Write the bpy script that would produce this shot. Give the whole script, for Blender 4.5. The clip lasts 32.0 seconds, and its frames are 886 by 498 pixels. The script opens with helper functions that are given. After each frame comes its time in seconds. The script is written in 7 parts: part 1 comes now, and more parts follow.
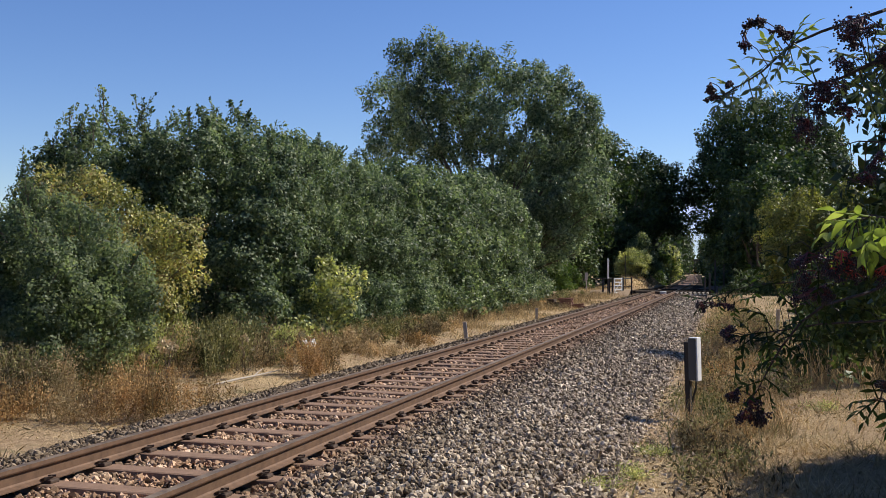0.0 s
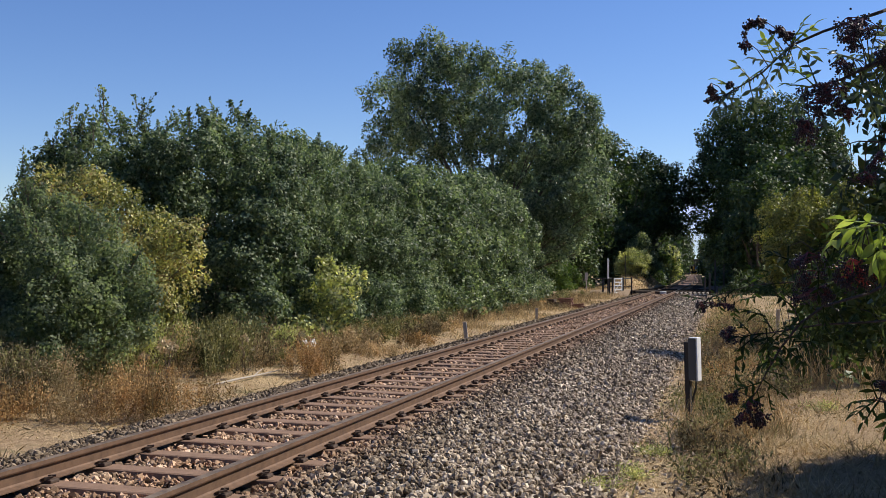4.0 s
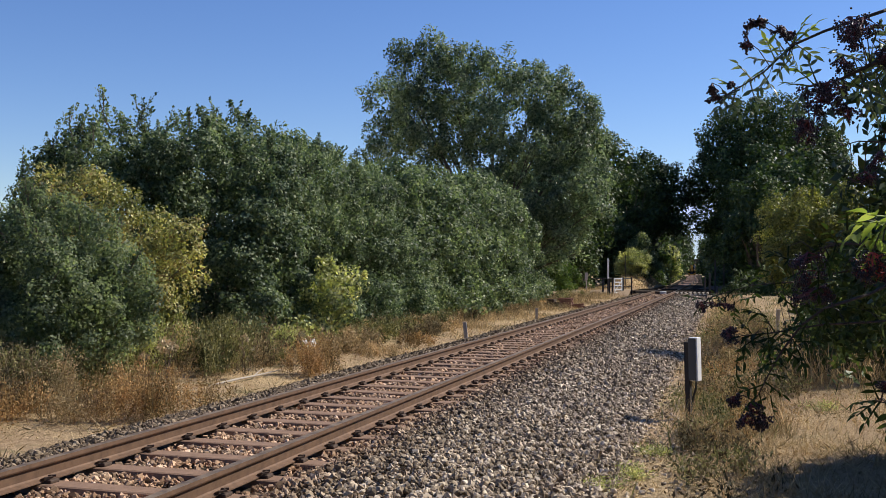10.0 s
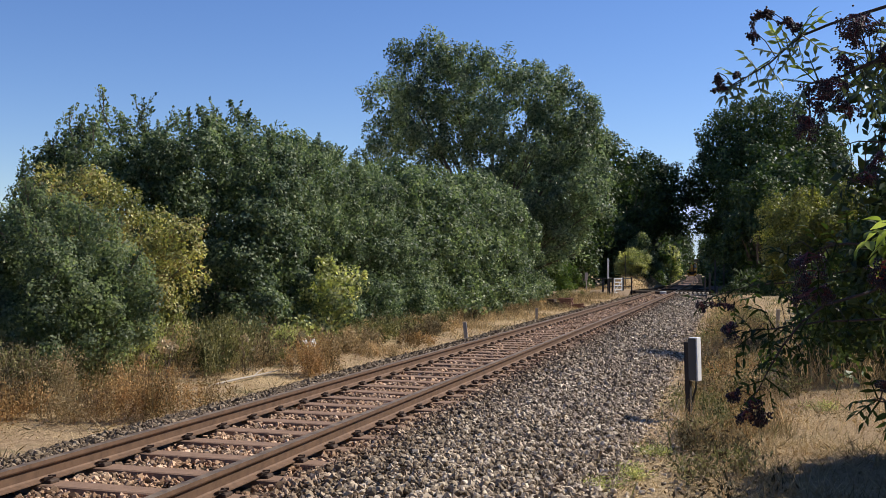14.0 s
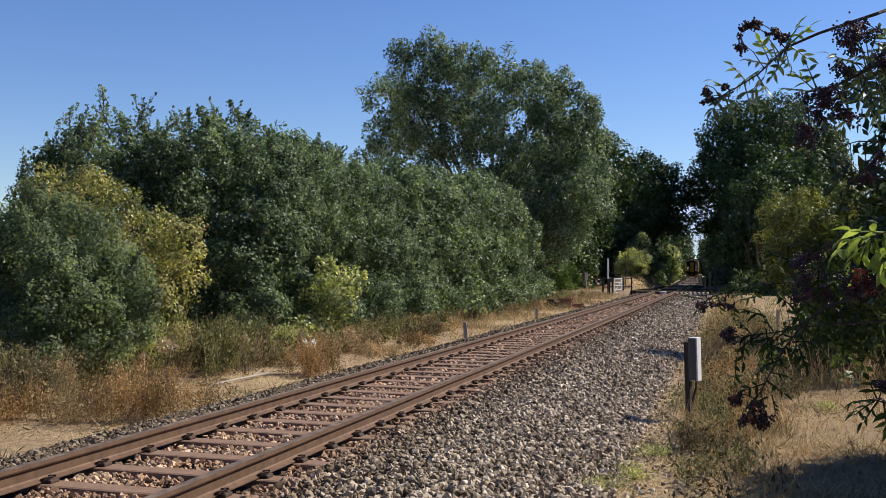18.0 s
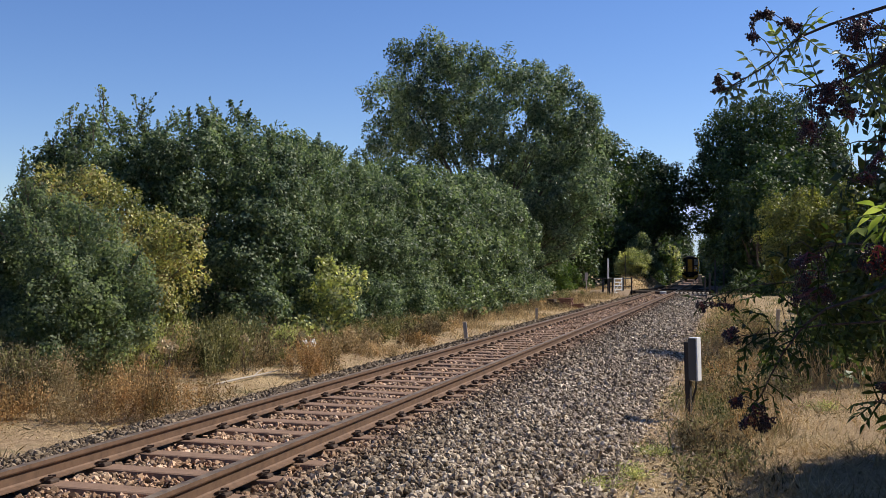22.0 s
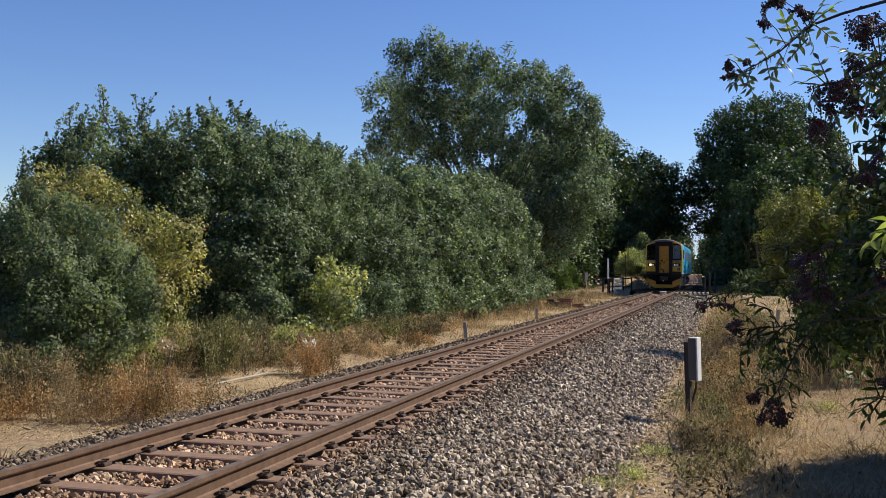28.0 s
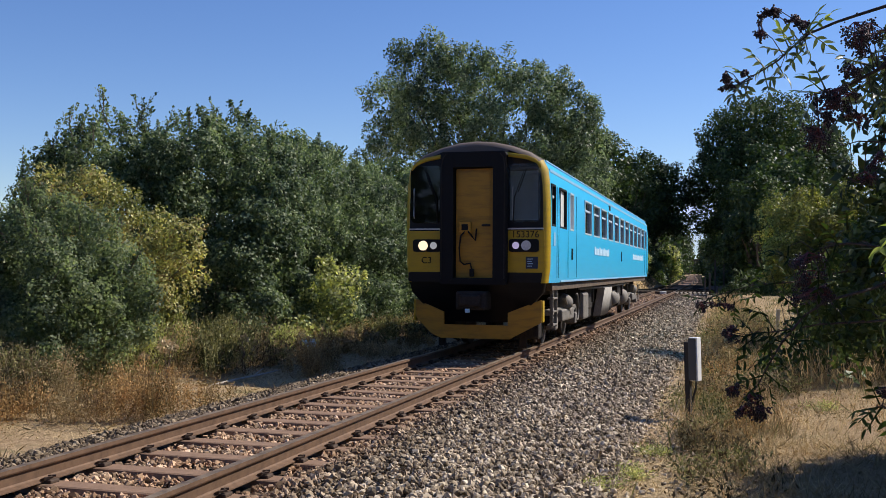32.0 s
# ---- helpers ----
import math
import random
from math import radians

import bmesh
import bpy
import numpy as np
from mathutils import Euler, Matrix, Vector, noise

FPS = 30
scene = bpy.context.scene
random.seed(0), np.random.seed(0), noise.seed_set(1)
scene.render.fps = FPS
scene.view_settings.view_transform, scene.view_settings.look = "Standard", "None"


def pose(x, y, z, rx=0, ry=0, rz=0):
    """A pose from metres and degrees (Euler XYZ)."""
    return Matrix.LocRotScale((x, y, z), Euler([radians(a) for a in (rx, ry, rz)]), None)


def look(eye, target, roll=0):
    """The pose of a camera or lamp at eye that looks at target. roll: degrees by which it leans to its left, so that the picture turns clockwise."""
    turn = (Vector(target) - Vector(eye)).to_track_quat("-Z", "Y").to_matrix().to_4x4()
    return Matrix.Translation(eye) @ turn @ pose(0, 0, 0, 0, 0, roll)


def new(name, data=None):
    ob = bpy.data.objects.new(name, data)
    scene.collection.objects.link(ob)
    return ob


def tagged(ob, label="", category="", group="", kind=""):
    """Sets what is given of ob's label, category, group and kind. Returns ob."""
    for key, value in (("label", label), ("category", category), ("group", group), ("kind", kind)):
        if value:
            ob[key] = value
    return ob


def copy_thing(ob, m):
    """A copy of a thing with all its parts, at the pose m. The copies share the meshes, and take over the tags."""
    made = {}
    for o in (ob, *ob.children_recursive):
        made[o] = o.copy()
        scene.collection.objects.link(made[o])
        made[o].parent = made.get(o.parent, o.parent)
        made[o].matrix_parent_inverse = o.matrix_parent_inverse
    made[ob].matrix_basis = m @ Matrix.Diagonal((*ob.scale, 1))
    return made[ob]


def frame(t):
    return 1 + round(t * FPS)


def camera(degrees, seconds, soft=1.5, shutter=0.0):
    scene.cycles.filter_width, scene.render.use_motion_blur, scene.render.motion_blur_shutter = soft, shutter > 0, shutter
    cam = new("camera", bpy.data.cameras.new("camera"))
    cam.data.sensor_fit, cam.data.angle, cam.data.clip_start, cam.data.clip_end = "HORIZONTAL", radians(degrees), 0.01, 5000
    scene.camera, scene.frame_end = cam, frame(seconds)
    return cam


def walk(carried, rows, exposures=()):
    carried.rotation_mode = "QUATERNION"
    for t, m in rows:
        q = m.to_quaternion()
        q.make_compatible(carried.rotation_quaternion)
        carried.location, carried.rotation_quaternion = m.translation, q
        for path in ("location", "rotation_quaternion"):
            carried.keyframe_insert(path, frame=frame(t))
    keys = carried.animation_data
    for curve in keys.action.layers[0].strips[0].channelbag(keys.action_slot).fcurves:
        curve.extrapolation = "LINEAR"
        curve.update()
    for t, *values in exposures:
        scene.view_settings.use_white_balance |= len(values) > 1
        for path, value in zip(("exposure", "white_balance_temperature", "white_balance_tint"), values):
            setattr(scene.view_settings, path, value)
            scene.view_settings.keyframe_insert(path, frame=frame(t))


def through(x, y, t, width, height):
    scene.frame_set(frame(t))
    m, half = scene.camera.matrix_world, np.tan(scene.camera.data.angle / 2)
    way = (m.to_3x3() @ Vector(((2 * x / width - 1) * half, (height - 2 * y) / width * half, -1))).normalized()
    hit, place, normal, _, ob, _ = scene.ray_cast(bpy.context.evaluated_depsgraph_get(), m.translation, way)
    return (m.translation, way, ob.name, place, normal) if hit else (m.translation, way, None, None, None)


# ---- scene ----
cam = camera(49.05, 32.0, soft=0.55)
VIEW = look((4.3854, 0.0, 1.5056), (1.5855, 9.5983, 1.6892), 0.287)
walk(cam, [(0, VIEW), (32, VIEW)], [(0, -0.1), (32, -0.1)])

# ---- light ----
SUN = Vector((0.82, 0.66, 1.0)).normalized()
world = bpy.data.worlds.new("world")
scene.world = world
world.use_nodes = True
wn = world.node_tree
sky = wn.nodes.new("ShaderNodeTexSky")
sky.sky_type, sky.sun_disc = "NISHITA", False
sky.sun_elevation = math.asin(SUN.z)
sky.sun_rotation = math.atan2(SUN.x, SUN.y)
sky.air_density, sky.dust_density, sky.ozone_density = 1.0, 0.0, 3.0
wn.nodes["Background"].inputs["Strength"].default_value = 0.122
deep = wn.nodes.new("ShaderNodeHueSaturation")
deep.inputs["Hue"].default_value, deep.inputs["Saturation"].default_value, deep.inputs["Value"].default_value = 0.508, 1.16, 1.0
wn.links.new(sky.outputs[0], deep.inputs["Color"])
tone = wn.nodes.new("ShaderNodeMix")
tone.data_type, tone.blend_type = "RGBA", "MULTIPLY"
tone.inputs[0].default_value, tone.inputs[7].default_value = 1.0, (0.95, 0.98, 1.13, 1)
wn.links.new(deep.outputs[0], tone.inputs[6])
cap = wn.nodes.new("ShaderNodeMix")
cap.data_type, cap.blend_type = "RGBA", "DARKEN"
cap.inputs[0].default_value, cap.inputs[7].default_value = 1.0, (4.9, 6.0, 8.6, 1)
wn.links.new(tone.outputs[2], cap.inputs[6])
wn.links.new(cap.outputs[2], wn.nodes["Background"].inputs["Color"])
sun = new("sun", bpy.data.lights.new("sun", "SUN"))
sun.data.energy, sun.data.angle, sun.data.color = 6.2, radians(0.53), (1.0, 0.93, 0.82)
sun.matrix_world = look(SUN * 60, (0, 0, 0))


# ---- materials ----
class Nodes:
    """A short way to write a node material."""

    def __init__(self, name):
        self.mat = bpy.data.materials.new(name)
        self.mat.use_nodes = True
        self.tree = self.mat.node_tree
        self.bsdf = self.tree.nodes["Principled BSDF"]
        self.out = self.tree.nodes["Material Output"]

    def node(self, kind, **values):
        n = self.tree.nodes.new(kind)
        for key, value in values.items():
            if isinstance(value, bpy.types.NodeSocket):
                self.tree.links.new(value, n.inputs[key.replace("_", " ")])
            else:
                n.inputs[key.replace("_", " ")].default_value = value
        return n

    def place(self):
        return self.tree.nodes.new("ShaderNodeTexCoord").outputs["Object"]

    def noise(self, scale, detail=4.0, rough=0.6, vector=None):
        return self.node("ShaderNodeTexNoise", Scale=scale, Detail=detail, Roughness=rough, Vector=vector or self.place()).outputs["Fac"]

    def ramp(self, fac, *stops):
        r = self.node("ShaderNodeValToRGB", Fac=fac)
        el = r.color_ramp.elements
        while len(el) < len(stops):
            el.new(0.5)
        for e, (at, col) in zip(el, stops):
            e.position, e.color = at, (*col, 1) if len(col) == 3 else col
        return r.outputs["Color"]

    def mix(self, fac, a, b, how="MIX"):
        m = self.tree.nodes.new("ShaderNodeMix")
        m.data_type, m.blend_type = "RGBA", how
        for i, v in ((0, fac), (6, a), (7, b)):
            if isinstance(v, bpy.types.NodeSocket):
                self.tree.links.new(v, m.inputs[i])
            else:
                m.inputs[i].default_value = (*v, 1) if isinstance(v, tuple) else v
        return m.outputs[2]

    def island(self):
        return self.tree.nodes.new("ShaderNodeNewGeometry").outputs["Random Per Island"]

    def object_random(self):
        return self.tree.nodes.new("ShaderNodeObjectInfo").outputs["Random"]

    def put(self, color=None, rough=0.7, metal=0.0, bump=None, strength=0.3, distance=0.01, spec=None):
        b = self.bsdf
        for key, v in (("Base Color", color), ("Roughness", rough), ("Metallic", metal), ("Specular IOR Level", spec)):
            if v is None:
                continue
            if isinstance(v, bpy.types.NodeSocket):
                self.tree.links.new(v, b.inputs[key])
            else:
                b.inputs[key].default_value = (*v, 1) if isinstance(v, tuple) else v
        if bump is not None:
            n = self.node("ShaderNodeBump", Height=bump, Strength=strength, Distance=distance)
            self.tree.links.new(n.outputs[0], b.inputs["Normal"])
        return self.mat


def leaf_material(name, dark, mid, light, through=0.35, gloss=0.5, patch=0.8, tint=(1.25, 1.4, 0.6), spec=0.25):
    n = Nodes(name)
    c = n.ramp(n.island(), (0.0, dark), (0.5, mid), (1.0, light))
    # Broad noise puts shaded hollows and lit clumps into the leaf colour.
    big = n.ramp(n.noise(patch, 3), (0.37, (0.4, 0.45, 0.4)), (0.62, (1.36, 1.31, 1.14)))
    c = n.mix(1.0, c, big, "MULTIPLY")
    n.put(c, rough=gloss, spec=spec)
    t = n.node("ShaderNodeBsdfTranslucent")
    n.tree.links.new(n.mix(1.0, c, tint, "MULTIPLY"), t.inputs["Color"])
    m = n.node("ShaderNodeMixShader", Fac=through)
    n.tree.links.new(n.bsdf.outputs[0], m.inputs[1])
    n.tree.links.new(t.outputs[0], m.inputs[2])
    n.tree.links.new(m.outputs[0], n.out.inputs["Surface"])
    return n.mat


def plain(name, color, rough=0.6, metal=0.0, vary=0.12, scale=6.0, bump=0.15, spec=None):
    n = Nodes(name)
    k = n.noise(scale, 5)
    lo = tuple(v * (1 - vary) for v in color)
    hi = tuple(min(1.0, v * (1 + vary)) for v in color)
    fine = n.noise(scale * 9, 3)
    c = n.mix(0.5, n.ramp(k, (0.3, lo), (0.7, hi)), n.ramp(fine, (0.3, lo), (0.7, hi)))
    return n.put(c, rough, metal, fine, bump, 0.004, spec)


def stone_material():
    n = Nodes("ballast_stone")
    c = n.ramp(n.island(), (0.0, (0.11, 0.083, 0.055)), (0.45, (0.33, 0.256, 0.175)), (0.85, (0.58, 0.472, 0.338)), (1.0, (0.78, 0.66, 0.5)))
    sep = n.node("ShaderNodeSeparateXYZ", Vector=n.place())
    x = sep.outputs["X"]
    rust = n.ramp(n.node("ShaderNodeMapRange", **{"Value": x, "From_Min": -2.0, "From_Max": 2.0}).outputs[0],
                  (0.14, (0, 0, 0)), (0.3, (1, 1, 1)), (0.72, (1, 1, 1)), (0.86, (0, 0, 0)))
    k = n.mix(1.0, rust, n.ramp(n.noise(3.0, 3), (0.25, (0.35, 0.35, 0.35)), (0.7, (0.9, 0.9, 0.9))), "MULTIPLY")
    c = n.mix(k, c, n.mix(1.0, c, (1.0, 0.72, 0.56), "MULTIPLY"))
    old = n.ramp(n.node("ShaderNodeMapRange", **{"Value": x, "From_Min": -2.6, "From_Max": -0.7}).outputs[0], (0.6, (1, 1, 1)), (0.93, (0, 0, 0)))
    c = n.mix(old, c, n.mix(1.0, c, (0.5, 0.46, 0.41), "MULTIPLY"))
    # brake dust and oil along the outer side of the rail
    soot = n.ramp(n.node("ShaderNodeMapRange", **{"Value": x, "From_Min": 0.6, "From_Max": 2.6}).outputs[0],
                  (0.06, (0, 0, 0)), (0.14, (1, 1, 1)), (0.42, (0.9, 0.9, 0.9)), (0.72, (0, 0, 0)))
    soot = n.mix(1.0, soot, n.ramp(n.noise(1.6, 4), (0.3, (0.45, 0.45, 0.45)), (0.65, (1, 1, 1))), "MULTIPLY")
    c = n.mix(soot, c, n.mix(1.0, c, (0.62, 0.57, 0.52), "MULTIPLY"))
    grain = n.noise(55, 4)
    c = n.mix(0.35, c, n.mix(1.0, c, n.ramp(grain, (0.3, (0.5, 0.5, 0.5)), (0.7, (1.5, 1.5, 1.5))), "MULTIPLY"))
    return n.put(c, 0.85, 0, grain, 0.2, 0.004, spec=0.3)


def ballast_bed_material():
    n = Nodes("ballast_bed")
    v = n.node("ShaderNodeTexVoronoi", Scale=14.0, Vector=n.place())
    # Cells darken outward: the shade between stones is put into the colour.
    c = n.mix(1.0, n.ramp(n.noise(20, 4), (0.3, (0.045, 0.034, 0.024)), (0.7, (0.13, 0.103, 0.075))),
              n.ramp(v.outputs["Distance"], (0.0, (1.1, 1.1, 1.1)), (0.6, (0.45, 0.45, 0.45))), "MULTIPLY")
    return n.put(c, 0.95, 0, v.outputs["Distance"], 0.8, 0.03, spec=0.08)


def ground_material():
    n = Nodes("dry_ground")
    k = n.noise(0.35, 5, 0.62)
    dirt = n.ramp(n.noise(7.0, 8, 0.78), (0.3, (0.17, 0.115, 0.066)), (0.5, (0.32, 0.228, 0.138)), (0.68, (0.48, 0.365, 0.235)))
    straw = n.ramp(n.noise(22, 8, 0.8), (0.32, (0.1, 0.07, 0.04)), (0.5, (0.38, 0.28, 0.155)), (0.66, (0.7, 0.56, 0.36)))
    green = n.ramp(n.noise(18, 5, 0.7), (0.3, (0.06, 0.075, 0.025)), (0.7, (0.15, 0.16, 0.06)))
    c = n.mix(n.ramp(k, (0.42, (0, 0, 0)), (0.6, (1, 1, 1))), dirt, straw)
    c = n.mix(n.ramp(n.noise(0.8, 5, 0.65), (0.55, (0, 0, 0)), (0.72, (0.8, 0.8, 0.8))), c, green)
    c = n.mix(1.0, c, n.ramp(n.noise(48, 5, 0.8), (0.34, (0.68, 0.66, 0.62)), (0.64, (1.6, 1.56, 1.5))), "MULTIPLY")
    return n.put(c, 0.95, 0, n.noise(26, 6, 0.75), 0.9, 0.04, spec=0.15)


def rail_side_material():
    n = Nodes("rusty_rail")
    c = n.ramp(n.noise(9, 6, 0.7), (0.3, (0.1, 0.057, 0.034)), (0.6, (0.175, 0.102, 0.06)), (0.8, (0.24, 0.142, 0.085)))
    return n.put(c, 0.75, 0.2, n.noise(60, 4), 0.3, 0.003)


def rail_head_material():
    n = Nodes("worn_rail_head")
    c = n.ramp(n.noise(7, 5, 0.6), (0.35, (0.115, 0.078, 0.05)), (0.65, (0.25, 0.185, 0.122)))
    return n.put(c, 0.6, 0.25, n.noise(80, 3), 0.1, 0.002)


def bark_material(name, lo, hi, scale=7.0):
    n = Nodes(name)
    w = n.node("ShaderNodeTexNoise", Scale=scale, Detail=7.0, Roughness=0.7,
               Vector=n.node("ShaderNodeMapping", Vector=n.place(), Scale=(1, 1, 0.25)).outputs[0]).outputs["Fac"]
    return n.put(n.ramp(w, (0.3, lo), (0.7, hi)), 0.9, 0, w, 0.6, 0.02)


M = {
    "stone": stone_material(), "bed": ballast_bed_material(), "ground": ground_material(),
    "rail": rail_side_material(), "head": rail_head_material(),
    "sleeper": plain("rusty_steel_sleeper", (0.235, 0.142, 0.088), 0.85, 0.0, 0.35, 8, 0.4),
    "clip": plain("black_greasy_clip", (0.075, 0.047, 0.031), 0.8, 0.1, 0.3, 20, 0.4),
    "bark": bark_material("bark", (0.05, 0.04, 0.03), (0.16, 0.125, 0.095)),
    "twig": bark_material("twig_bark", (0.09, 0.065, 0.05), (0.2, 0.15, 0.12), 20),
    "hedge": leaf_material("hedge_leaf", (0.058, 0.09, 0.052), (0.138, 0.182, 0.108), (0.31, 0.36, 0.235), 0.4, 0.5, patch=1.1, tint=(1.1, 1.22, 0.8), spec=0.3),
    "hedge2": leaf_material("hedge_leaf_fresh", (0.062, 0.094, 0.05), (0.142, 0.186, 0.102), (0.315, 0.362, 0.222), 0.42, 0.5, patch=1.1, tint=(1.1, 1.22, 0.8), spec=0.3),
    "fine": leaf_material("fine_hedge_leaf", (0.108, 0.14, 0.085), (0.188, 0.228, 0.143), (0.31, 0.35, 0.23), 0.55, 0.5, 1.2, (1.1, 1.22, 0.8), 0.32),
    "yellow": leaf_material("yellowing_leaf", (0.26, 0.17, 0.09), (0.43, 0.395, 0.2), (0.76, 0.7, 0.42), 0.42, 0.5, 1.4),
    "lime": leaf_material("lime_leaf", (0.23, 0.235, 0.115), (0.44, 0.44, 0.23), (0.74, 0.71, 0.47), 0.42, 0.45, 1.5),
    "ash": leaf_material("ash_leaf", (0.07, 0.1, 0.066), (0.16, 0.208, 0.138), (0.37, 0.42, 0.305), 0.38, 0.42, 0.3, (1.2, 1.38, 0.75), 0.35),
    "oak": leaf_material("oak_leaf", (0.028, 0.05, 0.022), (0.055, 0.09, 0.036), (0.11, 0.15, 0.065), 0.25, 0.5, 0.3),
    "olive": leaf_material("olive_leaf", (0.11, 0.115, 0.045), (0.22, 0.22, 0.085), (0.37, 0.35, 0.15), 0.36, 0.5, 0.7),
    # dark elder tone, with the thicket's shade put into its colour
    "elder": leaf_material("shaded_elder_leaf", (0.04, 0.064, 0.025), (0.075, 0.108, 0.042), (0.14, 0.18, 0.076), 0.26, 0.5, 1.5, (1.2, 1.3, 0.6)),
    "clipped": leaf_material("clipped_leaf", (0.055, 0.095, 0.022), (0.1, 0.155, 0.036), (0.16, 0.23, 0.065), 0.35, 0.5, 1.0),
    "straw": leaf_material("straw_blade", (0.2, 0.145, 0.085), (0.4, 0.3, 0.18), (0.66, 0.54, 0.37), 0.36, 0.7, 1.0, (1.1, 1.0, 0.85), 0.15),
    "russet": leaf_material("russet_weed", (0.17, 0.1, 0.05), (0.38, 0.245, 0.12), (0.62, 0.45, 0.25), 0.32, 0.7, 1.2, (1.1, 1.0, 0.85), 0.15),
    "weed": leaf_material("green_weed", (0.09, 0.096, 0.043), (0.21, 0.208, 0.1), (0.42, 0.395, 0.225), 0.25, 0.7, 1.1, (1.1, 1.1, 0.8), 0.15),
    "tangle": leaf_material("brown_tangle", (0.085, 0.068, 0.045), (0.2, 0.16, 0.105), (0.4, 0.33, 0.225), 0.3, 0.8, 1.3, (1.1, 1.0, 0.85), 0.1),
    "cream": leaf_material("withered_cream_flower", (0.4, 0.31, 0.22), (0.62, 0.5, 0.38), (0.8, 0.7, 0.56), 0.3, 0.8, 3.0, (1.1, 1.0, 0.85), 0.1),
    "white": plain("white_paint", (0.75, 0.74, 0.7), 0.5, 0, 0.1, 8, 0.1),
    "grey_wood": plain("weathered_wood", (0.4, 0.35, 0.29), 0.85, 0, 0.3, 12, 0.4),
    "black": plain("black_paint", (0.018, 0.018, 0.018), 0.4, 0, 0.2, 8, 0.05),
}


# ---- mesh helpers ----
def quads(name, verts, material, corners=4):
    """A mesh of loose faces with so many corners each, from an array of their corner points."""
    verts = np.asarray(verts, dtype=np.float32).reshape(-1, 3)
    n = len(verts) // corners
    me = bpy.data.meshes.new(name)
    me.vertices.add(len(verts))
    me.vertices.foreach_set("co", verts.ravel())
    me.loops.add(len(verts))
    me.loops.foreach_set("vertex_index", np.arange(len(verts), dtype=np.int32))
    me.polygons.add(n)
    me.polygons.foreach_set("loop_start", np.arange(0, len(verts), corners, dtype=np.int32))
    me.polygons.foreach_set("loop_total", np.full(n, corners, dtype=np.int32))
    me.update(calc_edges=True)
    me.materials.append(material)
    return me


def solids(name, shape, faces, place, material):
    """A mesh of many small solids: shape (n, k, 3) corner points, the same faces for each one, place (n, 3)."""
    n, k, _ = shape.shape
    faces = np.asarray(faces, dtype=np.int32)
    co = (shape + place[:, None, :]).reshape(-1, 3).astype(np.float32)
    index = (faces[None] + (np.arange(n, dtype=np.int32) * k)[:, None, None]).reshape(-1)
    me = bpy.data.meshes.new(name)
    me.vertices.add(len(co))
    me.vertices.foreach_set("co", co.ravel())
    me.loops.add(len(index))
    me.loops.foreach_set("vertex_index", index)
    w = faces.shape[1]
    me.polygons.add(n * len(faces))
    me.polygons.foreach_set("loop_start", np.arange(0, len(index), w, dtype=np.int32))
    me.polygons.foreach_set("loop_total", np.full(n * len(faces), w, dtype=np.int32))
    me.polygons.foreach_set("use_smooth", np.zeros(len(me.polygons), dtype=bool))
    me.update(calc_edges=True)
    me.materials.append(material)
    return me


def part(name, bm, material, parent=None, label=""):
    """Links a bmesh, or a ready mesh, as one mesh object under a thing or a part."""
    if isinstance(bm, bpy.types.Mesh):
        me = bm
    else:
        me = bpy.data.meshes.new(name)
        bmesh.ops.recalc_face_normals(bm, faces=bm.faces)
        bm.to_mesh(me)
        bm.free()
    if material and not me.materials:
        me.materials.append(material)
    ob = new(name, me)
    if parent:
        ob.parent = parent
    if label:
        tagged(ob, label)
    return ob


def box(bm, x0, x1, y0, y1, z0, z1, bevel=0.0, turn=None):
    m = Matrix.LocRotScale(((x0 + x1) / 2, (y0 + y1) / 2, (z0 + z1) / 2), None, (x1 - x0, y1 - y0, z1 - z0))
    made = bmesh.ops.create_cube(bm, size=1, matrix=(turn @ m) if turn else m)
    if bevel:
        edges = {e for v in made["verts"] for e in v.link_edges}
        bmesh.ops.bevel(bm, geom=list(edges), offset=bevel, segments=2, affect="EDGES", profile=0.5)
    return bm


def boxed(x0, x1, y0, y1, z0, z1, bevel=0.0, turn=None):
    return box(bmesh.new(), x0, x1, y0, y1, z0, z1, bevel, turn)


def tube(bm, points, radii, sides=7):
    """A tapered tube along a line of points."""
    rings = []
    pts = [Vector(p) for p in points]
    for i, p in enumerate(pts):
        way = (pts[min(i + 1, len(pts) - 1)] - pts[max(i - 1, 0)]).normalized()
        q = way.to_track_quat("Z", "Y")
        rings.append([bm.verts.new(p + q @ Vector((math.cos(a) * radii[i], math.sin(a) * radii[i], 0)))
                      for a in [2 * math.pi * j / sides for j in range(sides)]])
    for a, b in zip(rings, rings[1:]):
        for j in range(sides):
            bm.faces.new((a[j], a[(j + 1) % sides], b[(j + 1) % sides], b[j]))
    bm.faces.new(rings[0][::-1])
    bm.faces.new(rings[-1])
    return bm


def turns(n, rng):
    """n random rotation matrices."""
    q = rng.normal(size=(n, 4))
    q /= np.linalg.norm(q, axis=1)[:, None]
    w, x, y, z = q.T
    return np.stack([1 - 2 * (y * y + z * z), 2 * (x * y - w * z), 2 * (x * z + w * y),
                     2 * (x * y + w * z), 1 - 2 * (x * x + z * z), 2 * (y * z - w * x),
                     2 * (x * z - w * y), 2 * (y * z + w * x), 1 - 2 * (x * x + y * y)], 1).reshape(n, 3, 3)


def unit(v):
    return v / np.maximum(np.linalg.norm(v, axis=-1, keepdims=True), 1e-9)


